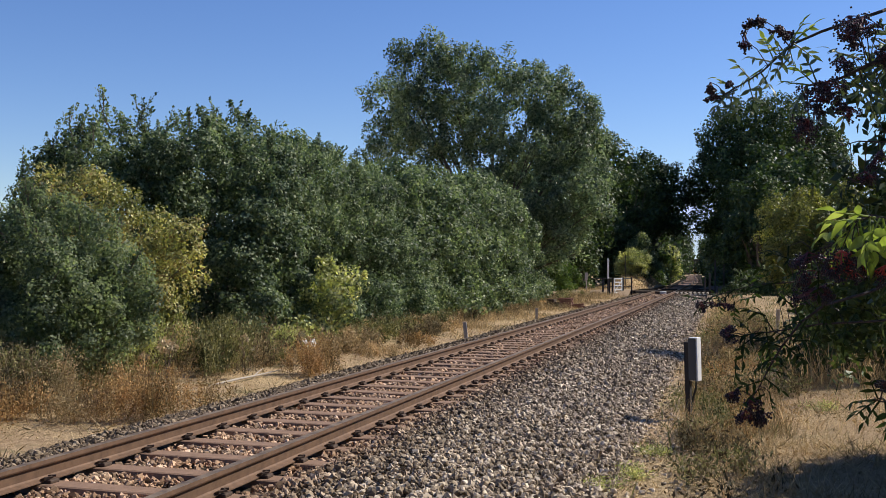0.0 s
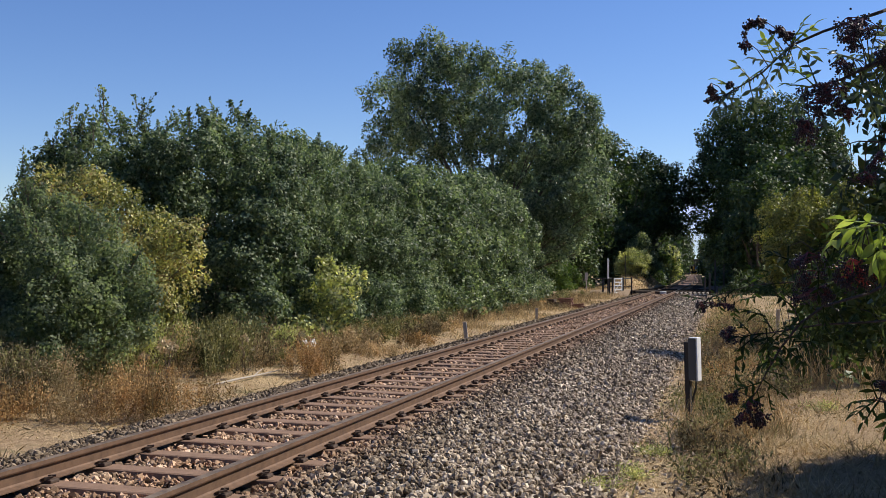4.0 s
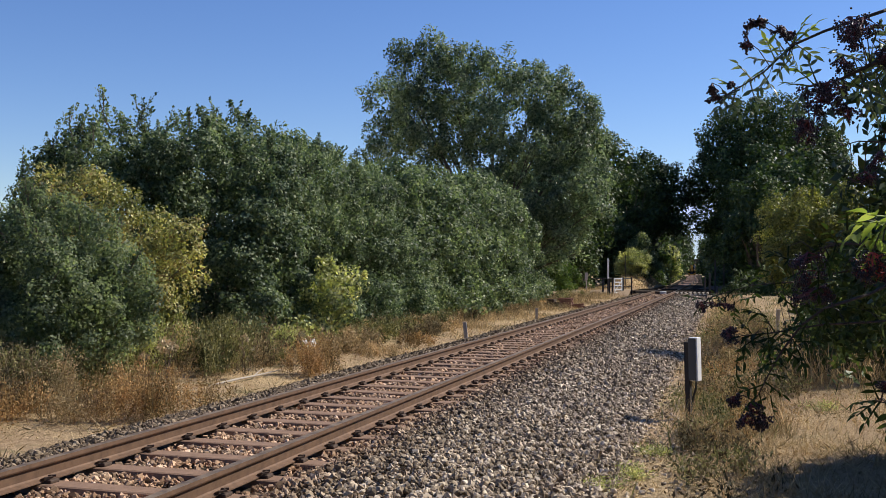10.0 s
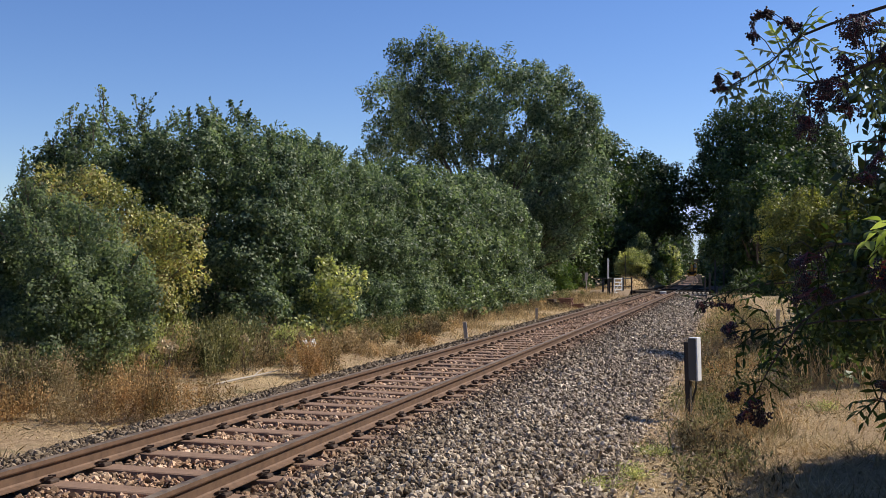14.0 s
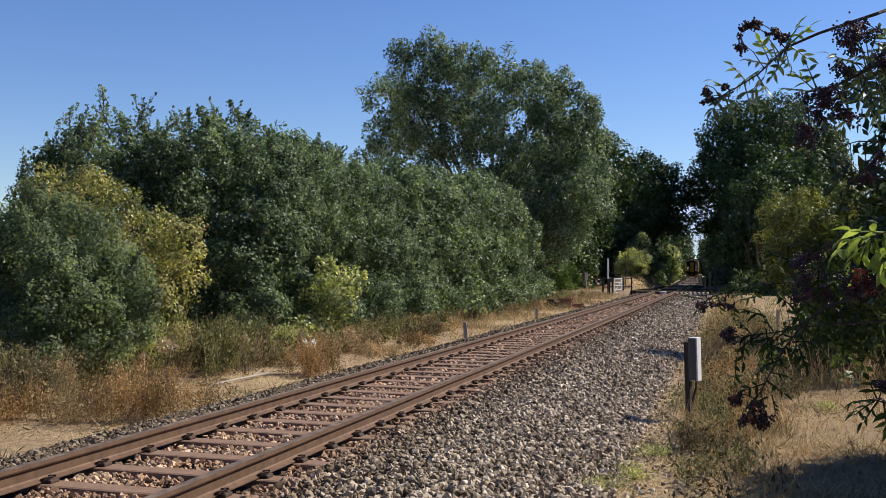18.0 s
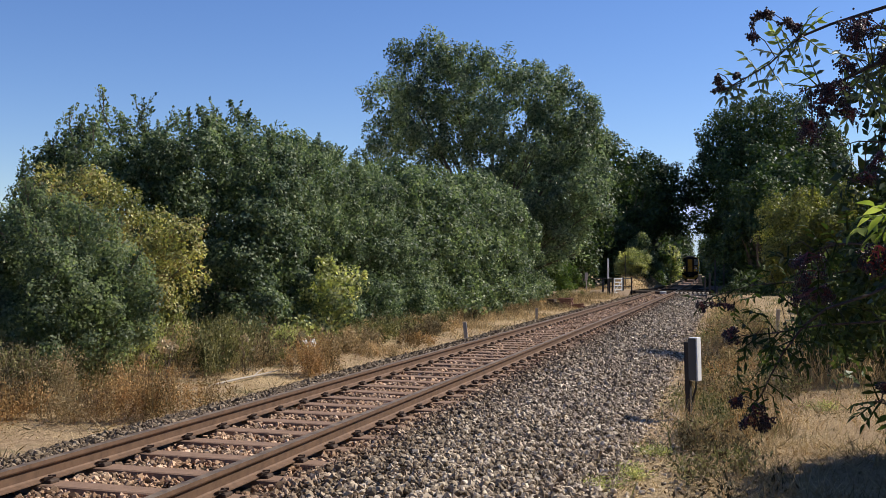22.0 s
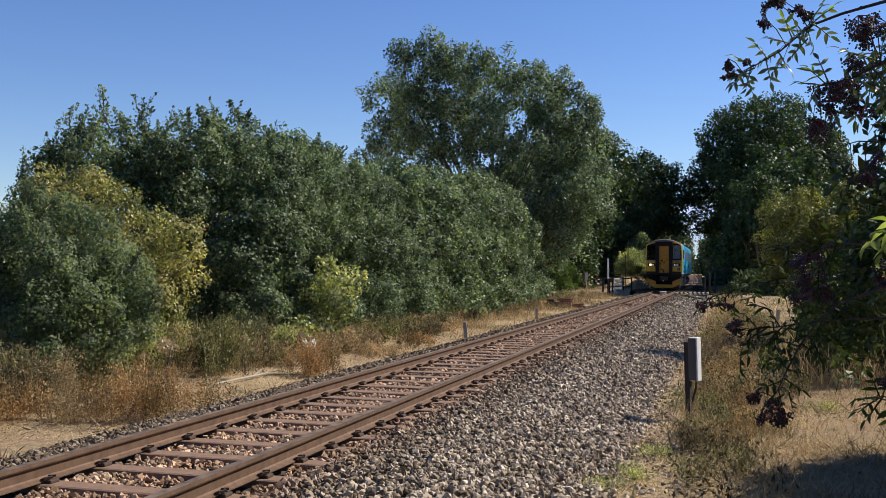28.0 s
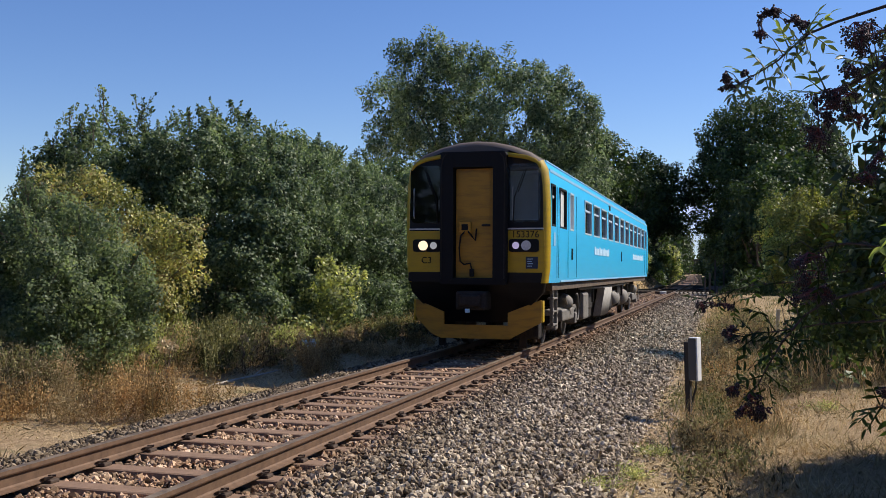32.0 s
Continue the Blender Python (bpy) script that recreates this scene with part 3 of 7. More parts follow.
z = float(ground_z(-5.9, 13.4))
r = np.random.default_rng(28)
near_lobes = [(-6.8, 13.2, 1.95, 0.45, 0.5, 0.4), (-6.1, 13.3, 1.95, 0.42, 0.5, 0.36), (-5.5, 13.3, 1.8, 0.42, 0.5, 0.4), (-5.0, 13.2, 1.55, 0.38, 0.45, 0.38), (-6.3, 13.1, 1.3, 0.65, 0.6, 0.55),
              (-5.5, 13.1, 1.2, 0.56, 0.6, 0.54), (-4.75, 13.1, 1.05, 0.34, 0.4, 0.34), (-6.8, 12.9, 0.7, 0.6, 0.6, 0.6), (-5.9, 12.8, 0.55, 0.56, 0.55, 0.56), (-5.1, 12.9, 0.55, 0.46, 0.5, 0.46),
              (-4.45, 13.1, 0.6, 0.28, 0.3, 0.3), (-6.3, 12.5, 0.05, 0.45, 0.4, 0.4), (-5.4, 12.6, 0.05, 0.4, 0.4, 0.4), (-7.6, 13.2, 1.5, 0.7, 0.7, 0.7), (-5.75, 13.4, 2.2, 0.22, 0.3, 0.25), (-5.2, 13.3, 1.95, 0.2, 0.3, 0.22), (-4.55, 13.0, 1.35, 0.2, 0.25, 0.2), (-4.2, 13.2, 0.9, 0.18, 0.2, 0.2), (-6.5, 13.3, 2.3, 0.2, 0.3, 0.2),
              (-5.1, 12.2, 1.5, 0.4, 0.35, 0.36), (-5.6, 12.2, 1.75, 0.36, 0.35, 0.32), (-5.2, 11.8, 0.85, 0.4, 0.35, 0.36), (-4.6, 12.2, 1.05, 0.34, 0.3, 0.3), (-4.4, 12.3, 0.55, 0.32, 0.3, 0.3), (-5.0, 11.7, 0.3, 0.36, 0.3, 0.32)]
shrub("hedge_bush", "fine-leaved dark green bush at the edge of the hedgerow", "bush", near_lobes, (-5.9, 13.4, z), "fine",
      0.052, 0.16, 229, 12, 26, 0.4, "hedgerow bushes", core=1200, deep=0.8, old=1.2, fill=0.6, cover=1.35)

z = float(ground_z(-6.4, 15.6))
yellow = [(-8.1, 15.7, 2.7, 0.36, 0.4, 0.34), (-7.7, 15.6, 2.8, 0.42, 0.5, 0.4), (-7.1, 15.6, 2.75, 0.42, 0.5, 0.38), (-6.5, 15.6, 2.5, 0.4, 0.5, 0.36), (-7.5, 15.5, 2.3, 0.6, 0.5, 0.45), (-5.85, 15.6, 2.05, 0.42, 0.5, 0.37),
          (-5.25, 15.6, 1.95, 0.36, 0.4, 0.33), (-5.1, 15.6, 1.55, 0.32, 0.4, 0.31), (-5.65, 15.6, 1.5, 0.45, 0.5, 0.41), (-5.2, 15.6, 1.15, 0.32, 0.4, 0.31), (-5.3, 15.5, 0.75, 0.32, 0.4, 0.31), (-5.6, 15.5, 0.4, 0.3, 0.35, 0.3), (-6.6, 15.6, 1.7, 0.6, 0.5, 0.6)]
shrub("yellowing_bush", "yellowing leafy bush in front of the dark hedge", "bush", yellow, (-6.4, 15.6, z), "yellow",
      0.058, 0.17, 32, 12, 12, 0.3, mix=("olive", 0.45), core=1500, old=1.3, fill=0.5, cover=0.85)
z = float(ground_z(-5.2, 21.6))
shrub("lime_bush", "small lime green sapling bush at the hedge foot", "bush",
      [(-4.7, 21.4, 1.25, 0.34, 0.4, 0.3), (-4.25, 21.4, 1.05, 0.28, 0.35, 0.25), (-5.0, 21.4, 0.85, 0.36, 0.4, 0.33), (-4.45, 21.4, 0.65, 0.3, 0.35, 0.28), (-5.2, 21.2, 0.3, 0.34, 0.35, 0.3),
       (-4.65, 21.2, 0.35, 0.34, 0.35, 0.3), (-4.0, 21.4, 1.12, 0.2, 0.25, 0.14), (-5.75, 21.0, 0.1, 0.25, 0.3, 0.22), (-6.0, 20.6, -0.05, 0.22, 0.25, 0.2), (-4.9, 20.9, 0.0, 0.25, 0.3, 0.2), (-5.5, 20.4, 0.25, 0.28, 0.3, 0.26), (-5.1, 20.3, 0.05, 0.28, 0.3, 0.24)],
      (-5.2, 21.4, z), "lime", 0.095, 0.19, 33, 8, 5, 0.25, mix=("hedge2", 0.3), core=300, old=1.2, fill=0.5, aspect=0.6)

# the tall ash behind the hedge: x, z and radius of its boughs
ASH = [(-13.3, 13.0, 2.0), (-15.3, 11.4, 1.6), (-16.0, 9.8, 1.4), (-16.8, 8.4, 0.85), (-13.4, 10.5, 2.0), (-11.0, 12.2, 1.95), (-11.7, 9.6, 1.95), (-14.4, 8.2, 1.7), (-9.1, 12.1, 1.85), (-6.6, 11.8, 1.95),
       (-4.6, 10.9, 1.6), (-3.8, 8.9, 1.45), (-5.9, 8.9, 2.1), (-4.1, 6.7, 1.75), (-5.9, 5.7, 2.2), (-3.6, 5.0, 1.2), (-8.9, 7.6, 1.7), (-5.1, 3.8, 1.6), (-7.3, 3.1, 1.7), (-8.9, 4.7, 1.5), (-9.0, 9.6, 1.6),
       (-12.6, 14.4, 1.25), (-10.6, 13.8, 1.25), (-8.7, 13.1, 1.1), (-16.5, 12.0, 0.9), (-3.7, 10.4, 0.95), (-6.0, 3.0, 1.8)]
r = np.random.default_rng(41)
lob = []
for x, z, a in ASH:
    deep = 3.4 * math.sqrt(max(0.05, 1 - ((x + 10) / 8) ** 2))
    for side in (-1, 0.7):
        cy = 58.5 + side * deep * r.uniform(0.55, 0.9)
        lob.append((x, cy, z, a * 0.8, a * 0.8, a * 0.72))
        if side < 0:
            for _ in range(6):
                u = unit(r.normal(size=3) + np.array([0.1, -0.5, 0.15]))
                k = r.uniform(0.3, 0.5)
                lob.append((x + u[0] * a * 0.72, cy + u[1] * a * 0.72, z + u[2] * a * 0.66, a * k, a * k, a * k * 0.8))
shrub("ash_tree", "tall spreading ash tree in full green leaf", "tree", lob, (-9.6, 58.6, float(ground_z(-9.6, 58.6))), "ash", 0.2, 0.44, 42, 46, 0, 0.8,
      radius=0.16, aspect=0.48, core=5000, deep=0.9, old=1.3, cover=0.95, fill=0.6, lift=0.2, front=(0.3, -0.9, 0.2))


def far_tree(name, label, x, y, top, rx, seed, material, leaf=0.3, floor=None, radius=0.16, count=22, cover=0.95, core=2600):
    r = np.random.default_rng(seed)
    z = float(ground_z(x, y))
    if y > 120:
        leaf = leaf * 1.25
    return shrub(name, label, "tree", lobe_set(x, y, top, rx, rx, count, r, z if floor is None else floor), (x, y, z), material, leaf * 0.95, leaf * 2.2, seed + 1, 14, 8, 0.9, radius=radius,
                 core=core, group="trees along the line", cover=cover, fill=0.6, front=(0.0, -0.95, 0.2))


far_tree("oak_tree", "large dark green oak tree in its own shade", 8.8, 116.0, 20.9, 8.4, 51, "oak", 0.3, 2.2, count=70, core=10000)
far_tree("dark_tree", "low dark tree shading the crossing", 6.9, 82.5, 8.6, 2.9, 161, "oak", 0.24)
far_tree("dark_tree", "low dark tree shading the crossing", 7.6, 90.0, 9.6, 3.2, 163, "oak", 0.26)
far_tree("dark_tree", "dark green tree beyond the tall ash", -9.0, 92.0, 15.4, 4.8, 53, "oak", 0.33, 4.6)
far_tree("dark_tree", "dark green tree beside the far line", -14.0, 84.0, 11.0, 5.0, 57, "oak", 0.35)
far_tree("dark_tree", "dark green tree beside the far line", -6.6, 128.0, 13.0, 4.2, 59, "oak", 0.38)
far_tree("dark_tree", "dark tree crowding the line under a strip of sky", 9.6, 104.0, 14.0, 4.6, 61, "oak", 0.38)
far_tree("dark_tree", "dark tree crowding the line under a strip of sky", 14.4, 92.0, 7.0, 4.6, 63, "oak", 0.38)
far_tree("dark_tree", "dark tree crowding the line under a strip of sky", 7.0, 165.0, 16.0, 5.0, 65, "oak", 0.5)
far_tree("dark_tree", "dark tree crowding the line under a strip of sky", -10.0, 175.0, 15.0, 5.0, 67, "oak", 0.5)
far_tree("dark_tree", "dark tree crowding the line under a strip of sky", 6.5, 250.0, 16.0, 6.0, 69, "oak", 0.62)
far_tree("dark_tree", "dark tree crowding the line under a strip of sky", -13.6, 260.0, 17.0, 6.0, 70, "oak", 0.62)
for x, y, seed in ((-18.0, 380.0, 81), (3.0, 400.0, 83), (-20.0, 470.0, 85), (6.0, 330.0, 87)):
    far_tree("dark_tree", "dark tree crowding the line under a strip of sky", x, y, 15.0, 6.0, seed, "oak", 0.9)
# Trees added close to the line to darken the distant train.
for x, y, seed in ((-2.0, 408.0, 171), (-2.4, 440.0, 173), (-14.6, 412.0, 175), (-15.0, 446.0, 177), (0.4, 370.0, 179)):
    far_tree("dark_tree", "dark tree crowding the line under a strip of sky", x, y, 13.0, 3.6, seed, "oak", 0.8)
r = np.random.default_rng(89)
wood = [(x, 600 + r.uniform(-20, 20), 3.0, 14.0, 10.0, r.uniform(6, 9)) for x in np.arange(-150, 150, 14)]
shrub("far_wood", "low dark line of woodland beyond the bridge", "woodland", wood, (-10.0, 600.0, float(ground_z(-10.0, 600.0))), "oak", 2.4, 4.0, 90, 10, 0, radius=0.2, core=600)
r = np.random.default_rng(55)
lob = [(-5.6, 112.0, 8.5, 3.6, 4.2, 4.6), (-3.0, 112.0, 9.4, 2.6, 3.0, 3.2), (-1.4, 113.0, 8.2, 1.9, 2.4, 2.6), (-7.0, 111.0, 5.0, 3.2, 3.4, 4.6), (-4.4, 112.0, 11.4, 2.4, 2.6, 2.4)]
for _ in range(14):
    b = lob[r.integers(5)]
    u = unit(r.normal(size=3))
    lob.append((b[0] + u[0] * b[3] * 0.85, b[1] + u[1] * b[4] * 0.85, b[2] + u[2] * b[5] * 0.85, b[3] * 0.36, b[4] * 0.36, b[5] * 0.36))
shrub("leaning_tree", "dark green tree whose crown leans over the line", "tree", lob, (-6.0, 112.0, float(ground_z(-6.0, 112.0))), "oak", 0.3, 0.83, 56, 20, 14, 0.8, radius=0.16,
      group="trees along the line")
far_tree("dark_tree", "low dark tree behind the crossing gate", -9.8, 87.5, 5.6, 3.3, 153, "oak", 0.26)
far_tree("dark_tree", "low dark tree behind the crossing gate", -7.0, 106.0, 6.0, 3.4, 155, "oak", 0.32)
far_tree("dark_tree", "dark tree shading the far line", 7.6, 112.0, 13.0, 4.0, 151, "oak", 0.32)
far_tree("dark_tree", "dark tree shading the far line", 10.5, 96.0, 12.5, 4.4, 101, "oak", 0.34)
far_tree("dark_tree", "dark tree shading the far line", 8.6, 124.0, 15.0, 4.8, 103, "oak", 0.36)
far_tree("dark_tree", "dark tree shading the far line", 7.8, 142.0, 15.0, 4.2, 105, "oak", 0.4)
# The next two rows are added to shade the far line.
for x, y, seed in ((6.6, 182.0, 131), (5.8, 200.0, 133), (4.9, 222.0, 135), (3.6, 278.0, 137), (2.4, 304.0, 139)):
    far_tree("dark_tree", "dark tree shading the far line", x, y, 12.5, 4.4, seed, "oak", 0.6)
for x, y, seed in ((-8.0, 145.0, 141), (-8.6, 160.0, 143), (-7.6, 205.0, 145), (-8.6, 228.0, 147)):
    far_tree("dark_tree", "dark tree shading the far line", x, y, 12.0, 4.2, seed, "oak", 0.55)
# unseen trees behind the viewpoint and along the verge, added to block sky light
for x, y, top, rx, seed in ((-16.0, -14.0, 9.0, 5.0, 111), (-6.0, -20.0, 8.0, 5.0, 113), (4.0, -17.0, 8.5, 5.0, 115), (13.0, -12.0, 8.0, 4.6, 117), (17.0, -1.0, 6.0, 3.6, 119),
                            (17.5, 10.0, 5.5, 3.4, 121), (17.0, 22.0, 5.5, 3.6, 123), (17.0, 34.0, 6.0, 3.8, 125), (17.0, 48.0, 7.0, 4.0, 127), (-20.0, -2.0, 7.0, 4.4, 129)):
    far_tree("boundary_tree", "unseen dark green tree added to block sky light", x, y, top, rx, seed, "oak", 0.8, core=500)
r = np.random.default_rng(71)
olive = [(5.66, 24.2, 2.81, 0.43, 0.47, 0.38), (6.21, 24, 2.74, 0.45, 0.49, 0.4), (6.73, 24.3, 2.51, 0.45, 0.49, 0.4),
        (5.85, 24.2, 2.24, 0.61, 0.67, 0.55), (6.53, 24.2, 2.11, 0.53, 0.58, 0.47), (5.54, 24.2, 1.65, 0.4, 0.44, 0.36),
        (6.17, 24.3, 1.58, 0.58, 0.64, 0.53), (6.73, 24.3, 1.32, 0.58, 0.64, 0.52), (7.3, 24.4, 2.55, 0.5, 0.5, 0.42), (7.9, 24.5, 2.3, 0.55, 0.5, 0.45), (7.3, 24.4, 1.95, 0.55, 0.5, 0.45), (6.9, 24.5, 2.95, 0.4, 0.4, 0.34), (7.6, 24.6, 3.15, 0.55, 0.5, 0.45), (8.3, 24.8, 2.95, 0.6, 0.5, 0.5), (8.6, 24.8, 2.3, 0.6, 0.5, 0.5), (8.1, 24.6, 1.7, 0.6, 0.5, 0.5)]
shrub("olive_bush", "olive green bush on the verge, its top lit", "bush", olive, (6.3, 24.3, float(ground_z(6.3, 24.3))), "olive",
      0.06, 0.18, 72, 12, 14, 0.25, core=2500)
shrub("clipped_bush", "rounded clipped green bush behind the dry grass", "bush", [(-8.6, 77.5, 0.75, 1.55, 1.5, 1.45)], (-8.6, 77.5, float(ground_z(-8.6, 77.5))), "clipped",
      0.09, 0.24, 73, 8, 0)
r = np.random.default_rng(74)
shrub("sunlit_bush", "sunlit lime green bush by the crossing path", "bush", [(-4.4, 94.5, 2.5, 0.8, 1.0, 0.6), (-3.5, 94.8, 2.3, 0.7, 0.9, 0.65), (-5.1, 94.6, 2.1, 0.6, 0.8, 0.5), (-3.9, 94.2, 1.9, 0.7, 0.8, 0.5), (-5.2, 94.4, 1.3, 0.6, 0.7, 0.5), (-4.3, 94.1, 1.2, 0.7, 0.7, 0.5), (-3.3, 94.2, 1.4, 0.5, 0.7, 0.4)], (-4.2, 94.5, float(ground_z(-4.2, 94.5)) + 0.9), "lime",
      0.11, 0.3, 75, 8, 6, 0.5, mix=("hedge2", 0.3))
shrub("sunlit_bush", "sunlit yellow-green bush close beside the far line", "bush", lobe_set(-3.2, 141.0, 4.6, 1.35, 2.0, 12, np.random.default_rng(78), -0.5), (-3.2, 141.0, float(ground_z(-3.2, 141.0))), "lime",
      0.2, 0.45, 79, 8, 6, 0.5, mix=("hedge2", 0.5))
r = np.random.default_rng(76)
# Lime leaves mixed in put the sun's light into its colour.
shrub("sunlit_bush", "sunlit green bush beside the far line", "bush", lobe_set(-3.7, 101.0, 4.7, 1.5, 2.0, 12, r, -0.3), (-3.7, 101.0, float(ground_z(-3.7, 101))), "hedge2",
      0.16, 0.4, 77, 8, 6, 0.5, mix=("lime", 0.55))


# ---- the train ----
def glass_material(name, tint, rough=0.04, clear=0.75, spec=0.5):
    n = Nodes(name)
    n.bsdf.inputs["Transmission Weight"].default_value = clear
    n.bsdf.inputs["IOR"].default_value = 1.45
    dirt = n.noise(3.0, 5)
    return n.put(n.ramp(dirt, (0.3, tint), (0.8, tuple(v * 1.3 for v in tint))), rough, spec=spec)


def dirty_paint(name, color, grime, amount=0.5, rough=0.35, spec=0.5):
    """Vehicle paint with streaks of brake dust along its foot."""
    n = Nodes(name)
    m = n.node("ShaderNodeMapping", Vector=n.place(), Scale=(1, 0.5, 5))
    k = n.ramp(n.noise(2.2, 6, 0.65, m.outputs[0]), (0.45, (0, 0, 0)), (0.85, (amount, amount, amount)))
    return n.put(n.mix(k, color, grime), rough, 0, n.noise(2.0, 2), 0.03, 0.01, spec)


T = {
    "blue": dirty_paint("sky_blue_paint", (0.007, 0.52, 0.91), (0.05, 0.36, 0.54), 0.25, 0.3),
    "pale": dirty_paint("pale_blue_band", (0.3, 0.55, 0.75), (0.25, 0.32, 0.38), 0.5, 0.4),
    "yellow": dirty_paint("yellow_paint", (0.5, 0.32, 0.012), (0.2, 0.135, 0.035), 0.5, 0.4),
    "amber": dirty_paint("grimy_yellow_paint", (0.43, 0.22, 0.016), (0.12, 0.065, 0.02), 0.8, 0.55),
    "black": dirty_paint("black_front_paint", (0.006, 0.006, 0.009), (0.018, 0.016, 0.015), 0.5, 0.45, 0.25),
    "roof": dirty_paint("grimy_roof", (0.14, 0.1, 0.08), (0.22, 0.165, 0.13), 0.7, 0.7),
    "rubber": plain("black_rubber", (0.009, 0.0085, 0.01), 0.7, 0, 0.2, 12, 0.2, 0.22),
    "glass": glass_material("tinted_window", (0.012, 0.014, 0.017), spec=0.3),
    "screen": glass_material("windscreen", (0.6, 0.66, 0.7), 0.03, 0.93),
    "seam": plain("dark_blue_seam", (0.008, 0.2, 0.38), 0.5, 0, 0.1, 8, 0.05),
    "frame": plain("pale_window_frame", (0.55, 0.64, 0.7), 0.4, 0, 0.08, 8, 0.05),
    # opaque pale pane, the brightness of the glass put into its colour
    "cream": plain("bright_door_pane", (0.85, 0.85, 0.8), 0.25, 0, 0.06, 5, 0.02),
    "trim": plain("bright_metal_trim", (0.55, 0.57, 0.6), 0.35, 0.7, 0.1, 10, 0.05),
    "gear": plain("grimy_running_gear", (0.04, 0.034, 0.03), 0.85, 0.1, 0.5, 7, 0.4, 0.2),
    "grey_gear": plain("grey_dusty_gear", (0.19, 0.17, 0.148), 0.75, 0.1, 0.5, 6, 0.3),
    "light_gear": plain("pale_dusty_cover", (0.32, 0.295, 0.26), 0.75, 0.1, 0.35, 5, 0.3),
    "sole": plain("rust_stained_sole_bar", (0.13, 0.095, 0.07), 0.85, 0.0, 0.5, 5, 0.3, 0.2),
    "steel": plain("wheel_steel", (0.045, 0.036, 0.03), 0.7, 0.2, 0.3, 9, 0.2),
    "cabin": plain("dim_cabin_lining", (0.52, 0.6, 0.68), 0.8, 0, 0.1, 3, 0.1),
    "seat": plain("dark_seat_cloth", (0.04, 0.05, 0.09), 0.95, 0, 0.2, 15, 0.3),
    "lens_off": plain("clear_lamp_lens", (0.62, 0.62, 0.66), 0.15, 0.0, 0.25, 40, 0.3),
    "notice": plain("blue_notice", (0.012, 0.022, 0.06), 0.4, 0, 0.1, 10, 0.02),
    "print": plain("white_lettering", (0.5, 0.72, 0.88), 0.5, 0, 0.08, 10, 0.02),
}


def glow_material(name, color, power):
    n = Nodes(name)
    n.put(tuple(0.35 * v for v in color), 0.2)
    n.bsdf.inputs["Emission Color"].default_value = (*color, 1)
    n.bsdf.inputs["Emission Strength"].default_value = power
    return n.mat


T["lamp"] = glow_material("lit_headlamp", (1.0, 0.8, 0.52), 1.35)
T["lens_tail"] = glow_material("faint_violet_lamp", (0.75, 0.65, 1.0), 0.45)
T["lamp_dim"] = glow_material("lit_marker_lamp", (0.95, 0.97, 1.0), 0.3)

HALF = [(1.31, 1.27), (1.345, 1.55), (1.355, 2.31), (1.35, 2.75), (1.335, 3.08), (1.305, 3.33), (1.22, 3.5), (1.0, 3.645), (0.66, 3.77), (0.33, 3.845), (0.0, 3.87)]
RING = HALF + [(-x, z) for x, z in HALF[-2::-1]]
WINDOWS = [(4.6 + i * 1.507, 5.73 + i * 1.507) for i in range(11)]
CARLEN = 22.8


def loft(bm, rows, close=False, skip=None, material=0):
    """Faces between rows of points; skip(row, column) leaves an opening."""
    made = [[bm.verts.new(p) for p in row] for row in rows]
    for i, (a, b) in enumerate(zip(made, made[1:])):
        k = len(a)
        for j in range(k if close else k - 1):
            if skip and skip(i, j):
                continue
            f = bm.faces.new((a[j], a[(j + 1) % k], b[(j + 1) % k], b[j]))
            f.material_index = material
            f.smooth = True
    return made


def slab(x0, x1, z0, z1, y, depth, r=0.04, seg=4):
    """A panel on the front, its corners rounded: from y to y - depth."""
    pts = []
    for cx, cz, a0 in ((x1 - r, z1 - r, 0), (x0 + r, z1 - r, 90), (x0 + r, z0 + r, 180), (x1 - r, z0 + r, 270)):
        for s in range(seg + 1):
            a = radians(a0 + 90 * s / seg)
            pts.append((cx + r * math.cos(a), cz + r * math.sin(a)))
    bm = bmesh.new()
    a = [bm.verts.new((x, y, z)) for x, z in pts]
    b = [bm.verts.new((x, y - depth, z)) for x, z in pts]
    for j in range(len(pts)):
        k = (j + 1) % len(pts)
        bm.faces.new((a[j], a[k], b[k], b[j]))
    bm.faces.new(a)
    bm.faces.new(b)
    return bm


def disc(x, y, z, r, depth, sides=20, axis="Y"):
    bm = bmesh.new()
    turn = Matrix.Rotation(radians(90), 4, "X" if axis == "Y" else "Y")
    bmesh.ops.create_cone(bm, cap_ends=True, segments=sides, radius1=r, radius2=r * 0.94, depth=depth, matrix=Matrix.Translation((x, y, z)) @ turn)
    return bm


def rounded(ob):
    """Smooth shading for a turned part."""
    for f in ob.data.polygons:
        f.use_smooth = True
    return ob


def lettering(name, words, size, material, parent, m, depth=0.002):
    cu = bpy.data.curves.new(name, "FONT")
    cu.body, cu.size, cu.extrude, cu.align_x = words, size, depth, "CENTER"
    tmp = bpy.data.objects.new(name, cu)
    me = bpy.data.meshes.new_from_object(tmp)
    bpy.data.objects.remove(tmp)
    me.transform(m)
    me.materials.clear()
    me.materials.append(material)
    return part(name, me, None, parent)


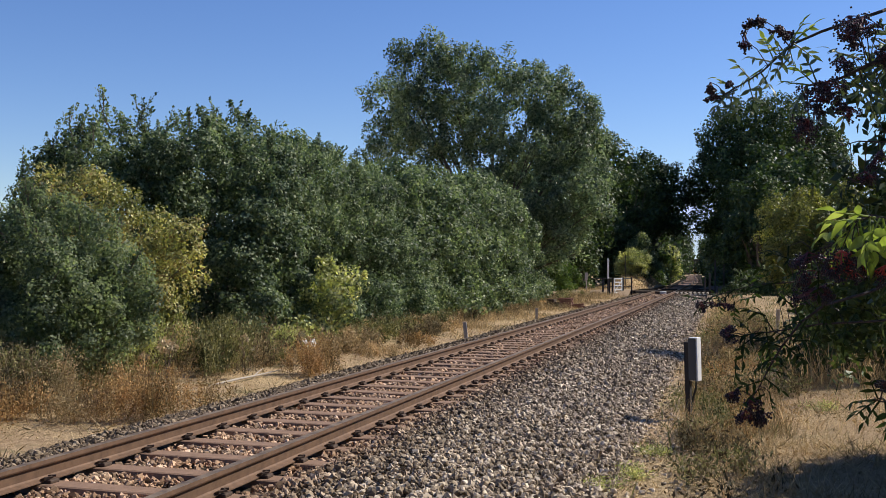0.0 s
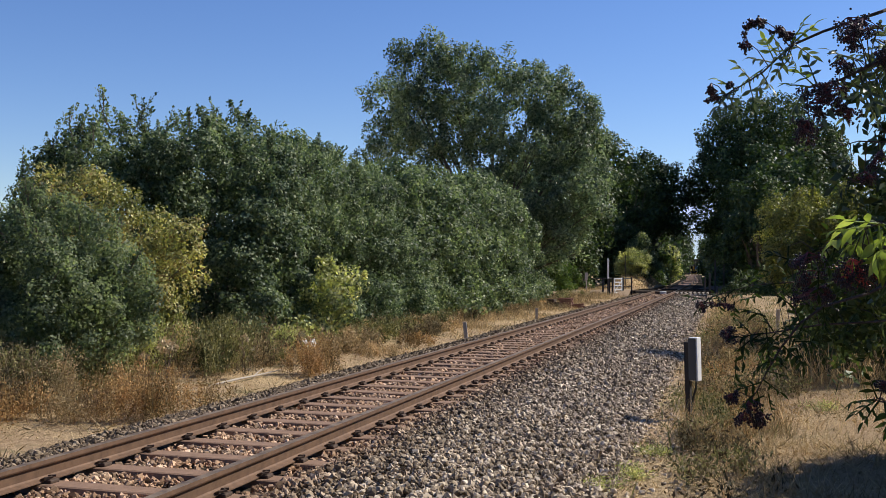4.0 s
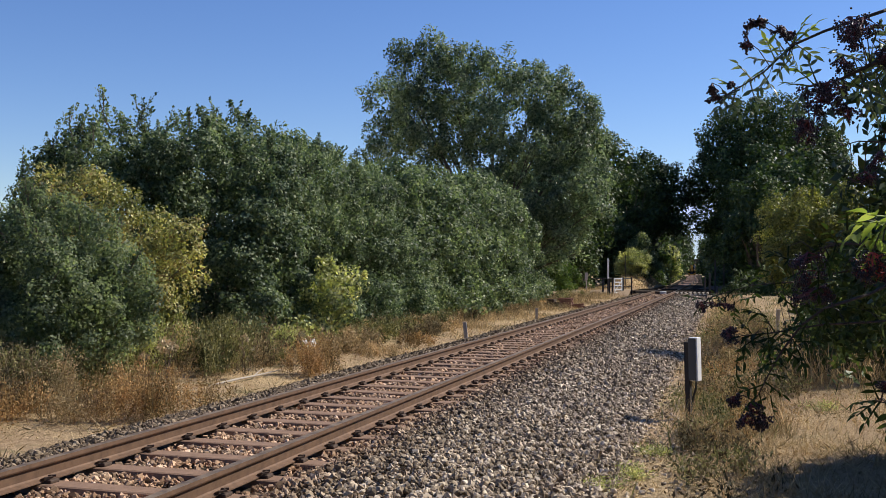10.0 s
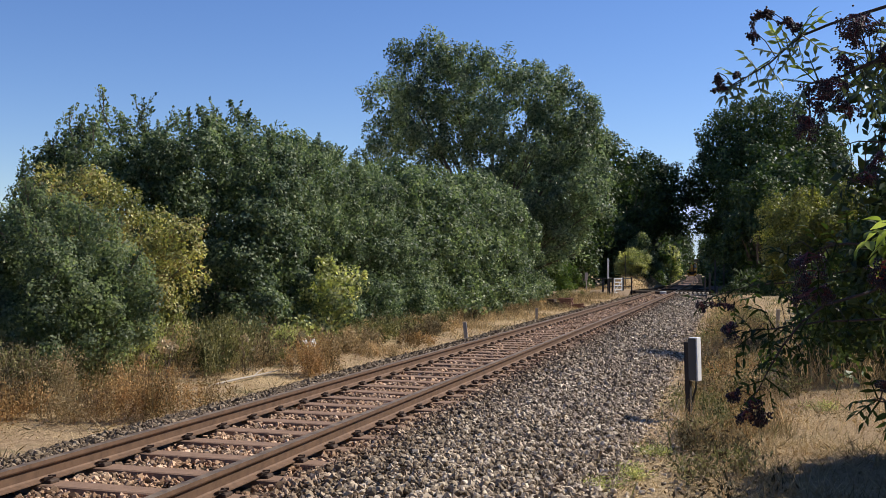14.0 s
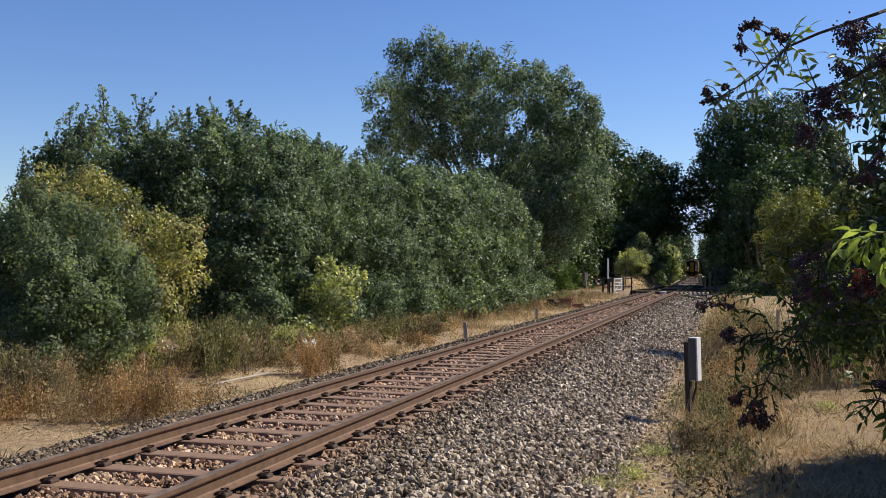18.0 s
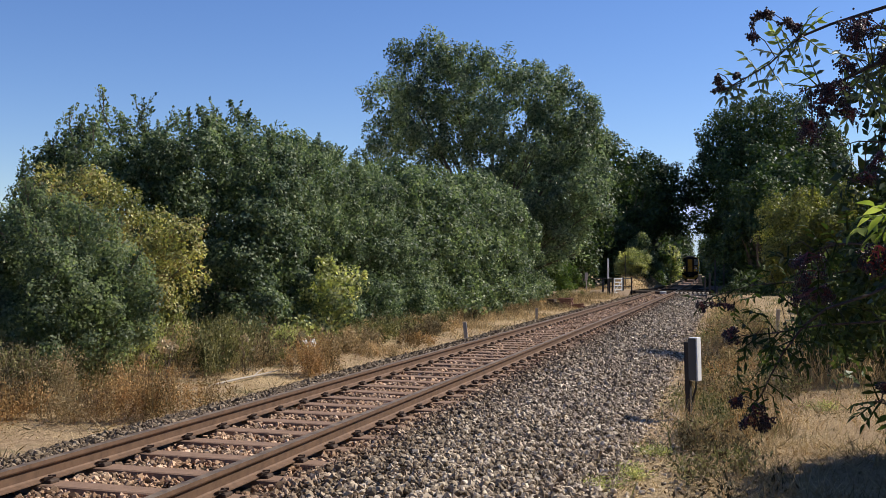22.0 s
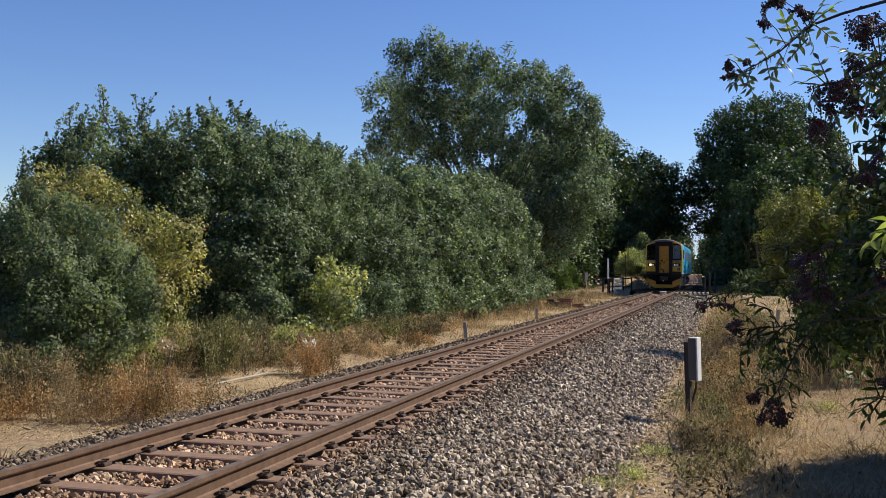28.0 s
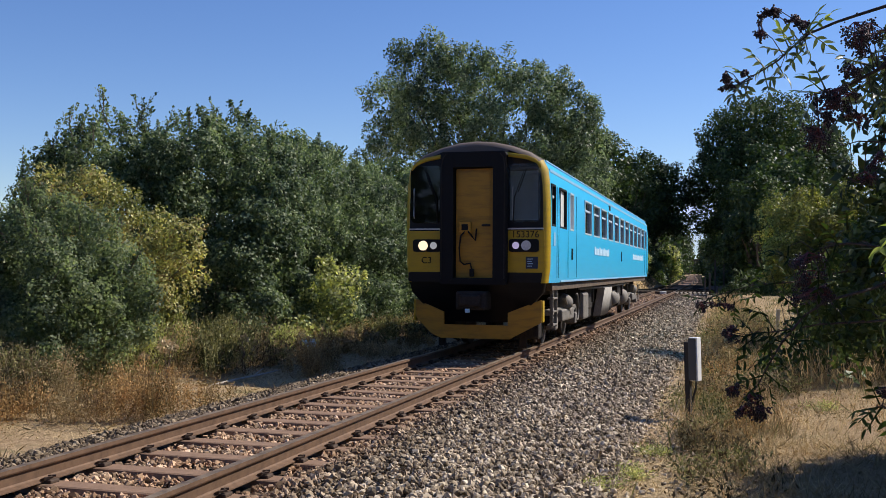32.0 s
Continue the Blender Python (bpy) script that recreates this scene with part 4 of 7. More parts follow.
def build_bogie(parent, y):
    bogie = part("bogie", boxed(-0.85, 0.85, y - 0.25, y + 0.25, 0.42, 0.72, 0.03), T["gear"], parent, "grimy four-wheel bogie")
    for s in (-1, 1):
        bm = bmesh.new()
        box(bm, s * 0.98 - 0.07, s * 0.98 + 0.07, y - 1.7, y + 1.7, 0.6, 0.72, 0.02)
        box(bm, s * 1.02 - 0.12, s * 1.02 + 0.12, y - 0.8, y + 0.8, 0.44, 0.69, 0.04)
        part("side_frame", bm, T["grey_gear"], bogie)
        hoop = [(s * 1.17, y + 1.0 + 0.24 * math.cos(a), 0.68 + 0.3 * math.sin(a)) for a in np.linspace(-1.4, 1.9, 10)]
        part("brake_hose", tube(bmesh.new(), hoop, [0.022] * 10, 6), T["grey_gear"], bogie)
        part("damper", tube(bmesh.new(), [(s * 1.12, y - 0.5, 0.95), (s * 1.12, y + 0.35, 0.55)], [0.045, 0.03], 8), T["grey_gear"], bogie)
        rounded(part("air_spring", tube(bmesh.new(), [(s * 0.98, y, z) for z in (0.69, 0.74, 0.82, 0.9, 0.96, 1.0, 1.02)], [0.2, 0.25, 0.26, 0.24, 0.18, 0.1, 0.06], 20), T["grey_gear"], bogie))
        part("spring_seat", boxed(s * 0.98 - 0.12, s * 0.98 + 0.12, y - 0.12, y + 0.12, 1.02, 1.13, 0.02), T["gear"], bogie)
        for o in (-1.3, 1.3):
            wheel = part("wheel", disc(s * 0.752, y + o, 0.42, 0.42, 0.13, 32, "X"), T["steel"], bogie)
            part("flange", disc(s * 0.69, y + o, 0.42, 0.45, 0.03, 32, "X"), T["steel"], wheel)
            part("axlebox", boxed(s * 0.98 - 0.11, s * 0.98 + 0.13, y + o - 0.15, y + o + 0.15, 0.3, 0.56, 0.04), T["grey_gear"], bogie)
            for p in (-0.26, 0.26):
                part("coil_spring", tube(bmesh.new(), [(s * 0.98, y + o + p, 0.4), (s * 0.98, y + o + p, 0.64)], [0.085, 0.085], 10), T["rubber"], bogie)
            part("brake_gear", boxed(s * 0.8 - 0.06, s * 0.8 + 0.06, y + o * 0.6 - 0.08, y + o * 0.6 + 0.08, 0.2, 0.6, 0.02), T["gear"], bogie)


def build_train():
    car = tagged(new("railcar"), "sky blue single-car diesel train with a yellow and black gangway front", "train")

    # shell with its window openings
    ys = sorted({0.22, 0.3, 0.72, 1.21, 2.0, 2.45, 2.95, 21.3, 21.9, CARLEN, *[v for w in WINDOWS for v in w]})
    openings = {(0.3, 0.72), (1.21, 2.0), (2.45, 2.95), (21.3, 21.9), *WINDOWS}
    cells = {i for i in range(len(ys) - 1) if (ys[i], ys[i + 1]) in openings}
    n = len(RING)
    bm = bmesh.new()
    for side in (1, -1):
        row = [[(side * x, y, z) for x, z in HALF[:7]] for y in ys]
        loft(bm, row, skip=lambda i, j: i in cells and j in (2, 3))
        for i in cells:
            y0, y1 = ys[i], ys[i + 1]
            a = [(side * HALF[j][0], HALF[j][1]) for j in (2, 3, 4)]
            loop = [(x, y0, z) for x, z in a] + [(x, y1, z) for x, z in a[::-1]]
            inner = [(x - side * 0.06, y, z) for x, y, z in loop]
            va, vb = [bm.verts.new(p) for p in loop], [bm.verts.new(p) for p in inner]
            for k in range(6):
                bm.faces.new((va[k], va[(k + 1) % 6], vb[(k + 1) % 6], vb[k]))
    part("body", bm, T["blue"], car)
    bm = bmesh.new()
    loft(bm, [[(x, y, z) for x, z in RING[6:n - 6]] for y in (0.16, 6, 12, 18, CARLEN)])
    part("roof", bm, T["roof"], car, "grimy dark brown roof")
    for s in (1, -1):
        part("cantrail_strip", boxed(s * 1.305 - 0.012, s * 1.305 + 0.012, 0.3, CARLEN, 3.29, 3.35, 0.004), T["pale"], car)
        part("gutter", tube(bmesh.new(), [(s * 1.235, 0.3, 3.49), (s * 1.235, CARLEN, 3.49)], [0.018, 0.018], 6), T["pale"], car)
        part("skirt_band", boxed(s * 1.318 - 0.006, s * 1.318 + 0.006, 1.5, CARLEN - 0.6, 1.275, 1.31, 0.003), T["pale"], car)
        part("sole_bar", boxed(s * 1.2 - 0.06, s * 1.2 + 0.06, 0.9, CARLEN - 0.3, 1.12, 1.275, 0.01), T["sole"], car)
        for y in (0.88, 1.08, 2.2, 3.32, 21.15, 22.05):
            part("door_joint", boxed(s * 1.352 - 0.004, s * 1.352 + 0.006, y - 0.008, y + 0.008, 1.36, 3.06, 0.002), T["seam"], car)
        for y, z0, z1 in ((2.71, 1.72, 1.95), (12.5, 1.78, 2.06)):
            part("door_release", boxed(s * 1.355 - 0.004, s * 1.355 + 0.014, y - 0.05, y + 0.05, z0, z1, 0.004), T["rubber"], car)
        part("vent_grille", boxed(s * 1.325 - 0.01, s * 1.325 + 0.012, 9.45, 9.75, 3.14, 3.27, 0.004), T["rubber"], car)
        part("access_panel", boxed(s * 1.35 - 0.004, s * 1.35 + 0.009, 0.5, 0.68, 1.95, 2.2, 0.003), T["pale"], car)
        for y0, y1 in ((6.26, 9.3), (16.25, 20.4)):
            k = int((y1 - y0) / 0.3)
            for i in range(k):
                w = (y1 - y0) / k
                h = 0.16 if i % 3 else 0.2
                part("lettering_bar", boxed(s * 1.352 - 0.002, s * 1.352 + 0.006, y0 + i * w, y0 + i * w + w * 0.86, 1.88, 1.88 + h), T["print"], car)
        for y0, y1 in sorted(openings):
            x = s * 1.3
            bright = 1.0 < y0 < 3
            win = part("window", boxed(x - 0.006, x + 0.006, y0, y1, 2.31, 3.08), T["cream" if bright else "glass"], car, "pale door window, its brightness put into the pane" if bright else "")
            if y0 < 21 and not bright:
                part("hopper_bar", boxed(x - 0.012, x + 0.03, y0, y1, 2.83, 2.88, 0.006), T["frame"], win)
            xa, xb = sorted((x - 0.01 * s, s * 1.36))
            for a, b in ((y0, y0 + 0.035), (y1 - 0.035, y1)):
                part("window_frame", boxed(xa, xb, a, b, 2.31, 3.08, 0.003), T["rubber" if y0 < 2 else "frame"], win)
            for a, b in ((2.31, 2.345), (3.045, 3.08)):
                part("window_frame", boxed(xa, xb, y0 + 0.036, y1 - 0.036, a, b, 0.003), T["rubber" if y0 < 2 else "frame"], win)
            if y0 < 1:
                win.visible_shadow = False
    part("interior_floor", boxed(-1.2, 1.2, 0.5, CARLEN - 0.1, 1.27, 1.33), T["cabin"], car)
    part("interior_ceiling", boxed(-1.1, 1.1, 0.5, CARLEN - 0.1, 3.3, 3.34), T["cabin"], car)
    part("cab_bulkhead", boxed(-1.2, 1.2, 1.0, 1.04, 1.33, 3.3), T["cabin"], car)
    part("cab_desk", boxed(-1.2, 1.2, 0.1, 0.5, 1.9, 2.3, 0.03), T["cabin"], car)
    bm = bmesh.new()
    bm.faces.new([bm.verts.new((x, CARLEN, z)) for x, z in RING])
    part("end_wall", bm, T["black"], car)
    for y in np.arange(4.8, 20.6, 1.507):
        for x in (-0.75, 0.75):
            part("seat", boxed(x - 0.42, x + 0.42, y, y + 0.14, 1.7, 2.48, 0.05), T["seat"], car)

    # front end
    bm = bmesh.new()
    rows = []
    for y, cut in ((0.22, 0.0), (0.1, 0.012), (0.03, 0.05), (0.0, 0.1)):
        rows.append([(x * (1 - cut / 1.35), y, 1.27 + (z - 1.27) * (1 - cut / 2.6)) for x, z in RING])
    loft(bm, [row[:7] for row in rows])
    part("front_rim", bm, T["yellow"], car)
    bm = bmesh.new()
    loft(bm, [row[n - 7:] for row in rows])
    part("front_rim", bm, T["yellow"], car)
    bm = bmesh.new()
    loft(bm, [row[6:n - 6] for row in rows])
    part("roof_brow", bm, T["roof"], car)
    bm = bmesh.new()
    # black face, open behind the clear windscreen
    half = [(x, z) for x, y, z in rows[-1][:11]]
    levels = sorted({z for x, z in half} | {2.4, 3.36})
    for y in (0.002, 0.05):
        face = []
        for z in levels:
            w = float(np.interp(z, [p[1] for p in half], [p[0] for p in half]))
            face.append([(x, y, z) for x in (-w, 0.0, min(0.64, w), min(1.16, w), w)])
        loft(bm, face, skip=lambda i, j: j == 2 and 2.399 < levels[i] < 3.35)
    part("front_face", bm, T["black"], car)
    # roof-coloured cap above the face and the yellow brow under it, on each side of the gangway
    def brow_z(x):
        return float(np.interp(abs(x), [0.0, 0.6, 0.95, 1.12, 1.2], [3.66, 3.63, 3.57, 3.5, 3.4]))

    cap = [(x, z) for x, z in [(p[0], p[2]) for p in rows[-1]] if z > brow_z(x)]
    span = np.linspace(cap[0][0], cap[-1][0], 25)
    bm = bmesh.new()
    top = np.interp(span, [p[0] for p in cap[::-1]], [p[1] for p in cap[::-1]]) if cap[0][0] > cap[-1][0] else np.interp(span, [p[0] for p in cap], [p[1] for p in cap])
    loft(bm, [[(x, -0.004, max(brow_z(x), 0.0)), (x, -0.004, z)] for x, z in zip(span, top)])
    part("roof_cap", bm, T["roof"], car)
    for side in (1, -1):
        bm = bmesh.new()
        loft(bm, [[(side * x, 0.0, brow_z(x)), (side * x, -0.016, brow_z(x)), (side * x, -0.016, brow_z(x) - 0.075), (side * x, 0.0, brow_z(x) - 0.075)]
                  for x in np.linspace(0.5, 1.21, 9)], close=True)
        part("brow_strip", bm, T["yellow"], car)
    for s in (-1, 1):
        x0, x1 = (0.62, 1.24) if s > 0 else (-1.24, -0.62)
        screen = part("windscreen", slab(x0, x1 - 0.04 * s if s > 0 else x1, 2.36, 3.42, 0.0, 0.015, 0.12), T["screen" if s > 0 else "glass"], car, "cab windscreen showing a dim cab" if s > 0 else "dark cab windscreen")
        screen.visible_shadow = False
        part("sill_strip", boxed(x0 - 0.02, x1 + 0.02, -0.03, 0.0, 2.235, 2.262, 0.004), T["trim"], screen)
        c = (x0 + x1) / 2
        part("wiper", tube(bmesh.new(), [(c - 0.22 * s, -0.035, 2.36), (c - 0.2 * s, -0.045, 2.8), (c - 0.02 * s, -0.03, 3.3)], [0.012, 0.01, 0.006], 6), T["rubber"], screen)
        part("wiper", tube(bmesh.new(), [(c - 0.13 * s, -0.035, 2.9), (c + 0.02 * s, -0.03, 3.32)], [0.01, 0.008], 6), T["rubber"], screen)
        a, b = (0.57, 1.27) if s > 0 else (-1.27, -0.57)
        panel = part("front_panel", slab(a, b, 1.46, 2.215, 0.0, 0.014, 0.02), T["yellow"], car, "yellow front panel")
        lo, hi = (0.63, 1.18) if s > 0 else (-1.18, -0.63)
        lights = part("lamp_housing", slab(lo, hi, 1.83, 2.06, -0.014, 0.03, 0.05), T["rubber"], panel)
        outer, inner = (0.95, 0.76) if s > 0 else (-0.98, -0.78)
        part("headlamp", disc(outer, -0.05, 1.945, 0.092, 0.03), T["lamp"] if s < 0 else T["lens_off"], lights)
        part("marker_lamp", disc(inner, -0.05, 1.945, 0.066, 0.03), T["lamp_dim"] if s < 0 else T["lens_tail"], lights)
        part("lower_panel", slab(a, b - 0.06 * (s > 0), 1.285, 1.45, 0.0, 0.012, 0.01), T["black"], car)
        part("handrail", tube(bmesh.new(), [(x0 + 0.08, -0.02, 2.45), (x0 + 0.08, -0.05, 2.5), (x0 + 0.08, -0.05, 2.95), (x0 + 0.08, -0.02, 3.0)], [0.012] * 4, 6), T["trim"], screen)
        # gangway posts
        part("gangway_post", slab(*((0.37, 0.61) if s > 0 else (-0.61, -0.37)), 1.3, 3.62, 0.0, 0.2, 0.05), T["rubber"], car)
        part("gangway_seal", tube(bmesh.new(), [(s * 0.585, -0.205, 1.34), (s * 0.585, -0.205, 3.4), (s * 0.56, -0.205, 3.53), (s * 0.5, -0.205, 3.6)], [0.012] * 4, 6),
             T["gear"], car)
    lettering("unit_number", "153376", 0.17, T["rubber"], front_panel_of(car, 1), pose(0.93, -0.02, 2.09, 90, 0, 0))
    lettering("headcode", "C3", 0.17, T["rubber"], front_panel_of(car, -1), pose(-0.92, -0.02, 1.62, 90, 0, 0))
    notice = part("notice", slab(0.94, 1.16, 1.53, 1.745, -0.014, 0.006, 0.01), T["notice"], front_panel_of(car, 1), "small blue notice")
    for i in range(4):
        part("notice_line", boxed(0.97, 1.05 + 0.02 * (i % 2), -0.0235, -0.0205, 1.57 + i * 0.042, 1.583 + i * 0.042), T["print"], notice)
    part("gangway_header", slab(-0.61, 0.61, 3.36, 3.64, 0.0, 0.19, 0.06), T["rubber"], car)
    part("gangway_sill", slab(-0.61, 0.61, 1.24, 1.36, 0.0, 0.19, 0.02), T["rubber"], car)
    door = part("gangway_door", slab(-0.345, 0.345, 1.36, 3.34, 0.0, 0.06, 0.02), T["amber"], car, "grimy yellow gangway door")
    part("door_window_cover", slab(-0.3, 0.3, 2.46, 3.28, -0.06, 0.012, 0.03), T["amber"], door)
    socket = part("jumper_socket", boxed(-0.27, -0.05, -0.14, -0.06, 2.17, 2.38, 0.015), T["amber"], door)
    part("socket_cap", boxed(-0.22, -0.1, -0.155, -0.138, 2.22, 2.33, 0.01), T["rubber"], socket)
    part("jumper_cable", tube(bmesh.new(), [(-0.16, -0.13, 2.2), (-0.24, -0.13, 2.12), (-0.27, -0.12, 1.9), (-0.25, -0.12, 1.66), (-0.18, -0.12, 1.6), (-0.06, -0.12, 1.62), (-0.03, -0.12, 1.5)],
                              [0.016] * 7, 7), T["rubber"], door)
    part("jumper_cable", tube(bmesh.new(), [(-0.1, -0.14, 2.2), (-0.02, -0.13, 2.1), (0.03, -0.12, 2.03), (0.05, -0.1, 2.25)], [0.015] * 4, 7), T["rubber"], door)
    part("jumper_plug", boxed(-0.07, 0.01, -0.16, -0.09, 1.38, 1.52, 0.015), T["rubber"], door)
    part("door_handle", boxed(0.14, 0.3, -0.1, -0.06, 2.29, 2.33, 0.008), T["gear"], door)

    # skirt, coupler, valance
    bm = bmesh.new()
    rows = [[(x, y, z) for x, y, z in ((-w, 0.3, z), (-w, f, z), (w, f, z), (w, 0.3, z))] for z, w, f in ((1.275, 1.26, 0.02), (1.1, 1.22, 0.05), (0.9, 1.05, 0.1), (0.55, 0.62, 0.2))]
    loft(bm, rows)
    part("front_apron", bm, T["black"], car)
    coupler = part("coupler", boxed(-0.28, 0.28, -0.35, 0.3, 0.78, 1.12, 0.05), T["gear"], car, "black automatic coupler")
    part("coupler_face", boxed(-0.2, 0.2, -0.42, -0.33, 0.85, 1.06, 0.04), T["gear"], coupler)
    part("coupler_tag", boxed(-0.075, 0.0, -0.43, -0.36, 0.74, 0.81, 0.006), T["print"], coupler)
    outline = [(-1.16, 0.95), (-0.6, 0.73), (-0.6, 0.5), (0.6, 0.5), (0.6, 0.73), (1.2, 0.97), (1.2, 0.56), (0.62, 0.25), (-0.66, 0.25), (-0.85, 0.33), (-1.16, 0.62)]
    bm = bmesh.new()
    a = [bm.verts.new((x, 0.02 + 0.12 * (abs(x) / 1.2) ** 2, z)) for x, z in outline]
    b = [bm.verts.new((x, 0.06 + 0.12 * (abs(x) / 1.2) ** 2, z)) for x, z in outline]
    for face in ((0, 1, 2, 8, 9, 10), (2, 3, 7, 8), (3, 4, 5, 6, 7)):
        bm.faces.new([a[i] for i in face])
        bm.faces.new([b[i] for i in face])
    for i in range(11):
        bm.faces.new((a[i], a[(i + 1) % 11], b[(i + 1) % 11], b[i]))
    part("valance", bm, T["amber"], car, "grimy yellow snow-plough valance")
    for s in (-1, 1):
        bm = bmesh.new()
        box(bm, s * 1.2 - 0.02, s * 1.2 + 0.02, 0.16, 0.34, 0.56, 0.95, 0.008)
        part("valance_side", bm, T["yellow"], car)
        ladder = part("cab_step", boxed(s * 1.22 - 0.03, s * 1.22 + 0.03, 1.05, 1.1, 0.42, 1.2, 0.008), T["grey_gear"], car, "pale grey cab step ladder")
        part("stile", boxed(s * 1.22 - 0.03, s * 1.22 + 0.03, 1.5, 1.55, 0.42, 1.2, 0.008), T["grey_gear"], ladder)
        for z in (0.45, 0.7, 0.95):
            part("tread", boxed(s * 1.22 - 0.08, s * 1.22 + 0.04, 1.05, 1.55, z, z + 0.035, 0.006), T["grey_gear"], ladder)

    # running gear
    build_bogie(car, 3.65)
    build_bogie(car, 19.2)
    for s in (-1, 1):
        for name, y0, y1, z0, z1, x0, x1, mat in (("battery_box", 5.75, 6.6, 0.34, 0.98, 1.0, 1.17, "grey_gear"), ("cable_box", 7.2, 8.6, 0.5, 1.1, 0.6, 1.0, "gear"),
                                                  ("radiator", 11.4, 12.2, 0.4, 1.1, 0.6, 1.1, "gear"),
                                                  ("exhaust_box", 14.0, 14.6, 0.4, 1.05, 0.5, 1.1, "gear")):
            xa, xb = sorted((s * x0, s * x1))
            part(name, boxed(xa, xb, y0, y1, z0, z1, 0.06), T[mat], car)
        bm = bmesh.new()
        loft(bm, [[(s * x, y, z) for x, z in ((1.24, 1.04), (1.04, 1.04), (0.92, 0.28), (1.12, 0.28))] for y in (9.3, 11.1)], close=True)
        for y in (9.3, 11.1):
            bm.faces.new([bm.verts.new((s * x, y, z)) for x, z in ((1.24, 1.04), (1.04, 1.04), (0.92, 0.28), (1.12, 0.28))])
        part("equipment_panel", bm, T["light_gear"], car, "pale slanting equipment cover")
        for y, r, z in ((12.5, 0.24, 0.66), (15.0, 0.27, 0.64)):
            rounded(part("air_reservoir", tube(bmesh.new(), [(s * 0.95, y + o, z) for o in (0.0, 0.05, 0.14, 1.16, 1.25, 1.3)], [r * k for k in (0.3, 0.75, 1.0, 1.0, 0.75, 0.3)], 16), T["grey_gear"], car))
        for y in (5.4, 7.72, 10.15, 11.35, 13.3, 14.8, 16.6):
            part("hanger", boxed(s * 1.12 - 0.03, s * 1.12 + 0.03, y - 0.03, y + 0.03, 0.7, 1.14), T["gear"], car)
        part("pipe_run", tube(bmesh.new(), [(s * 1.14, 5.2, 1.08), (s * 1.14, 11, 1.05), (s * 1.14, 17, 1.08)], [0.03] * 3, 7), T["grey_gear"], car)
    # Engine and trays are filled out to keep sunlight off the ballast beneath.
    part("engine", boxed(-0.9, 0.9, 7.0, 14.0, 0.24, 1.1, 0.08), T["gear"], car)
    part("underframe_tray", boxed(-0.85, 0.85, 5.3, 6.9, 0.3, 1.1, 0.05), T["gear"], car)
    part("underframe_tray", boxed(-0.85, 0.85, 14.2, 17.2, 0.3, 1.1, 0.05), T["gear"], car)
    for s in (-1, 1):
        part("lifeguard", boxed(s * 0.78 - 0.07, s * 0.78 + 0.07, 0.55, 0.62, 0.07, 0.95, 0.01), T["gear"], car)
        part("sand_box", boxed(s * 0.8 - 0.2, s * 0.8 + 0.26, 0.62, 1.0, 0.22, 0.62, 0.04), T["gear"], car)
        part("sand_pipe", tube(bmesh.new(), [(s * 0.86, 0.8, 0.3), (s * 0.84, 1.3, 0.22), (s * 0.78, 1.75, 0.1)], [0.03] * 3, 7), T["gear"], car)
    part("centre_sill", boxed(-0.5, 0.5, 1.2, 22.2, 0.95, 1.26), T["gear"], car)
    for y in (5.2, 9.0, 13.0, 17.5):
        part("roof_vent", boxed(-0.35, 0.35, y, y + 0.7, 3.8, 3.91, 0.04), T["roof"], car)
    return car


def front_panel_of(car, side):
    return [o for o in car.children if o.name.startswith("front_panel")][0 if side < 0 else 1]


RAILCAR = build_train()


# ---- weeds and dry grass ----
def scatter(name, label, d0, d1, y0, y1, count, length, material, seed, lean=0.45, aspect=0.06, patch=0.0, category="grass", shift=0.0):
    """Loose blades on the ground between two distances from the track; patch: how uneven they lie."""
    rng = np.random.default_rng(seed)
    y = y0 + (y1 - y0) * rng.uniform(0, 1, count) ** 1.5
    d = rng.uniform(d0, d1, count)
    x = d + track_x(y)
    if patch:
        k = np.sin(x * 2.1 + seed) + np.sin(y * 1.3 + seed * 2) + np.sin(x * 0.9 - y * 0.7) + rng.normal(size=count) * 0.6 > patch
        x, y = x[k], y[k]
    n = len(x)
    z = ground_z(x, y) - 0.01
    way = np.stack([rng.normal(size=n) * lean, rng.normal(size=n) * lean, np.ones(n)], 1)
    ln = length * rng.uniform(0.5, 1.4, n) * (1 + (0.012 if d0 > 0 else 0.003) * y)
    me = leaves(name, np.stack([x, y, z], 1), way, ln, M[material], rng, aspect, 0.02)
    return tagged(new(name, me), label, category, kind="stuff")


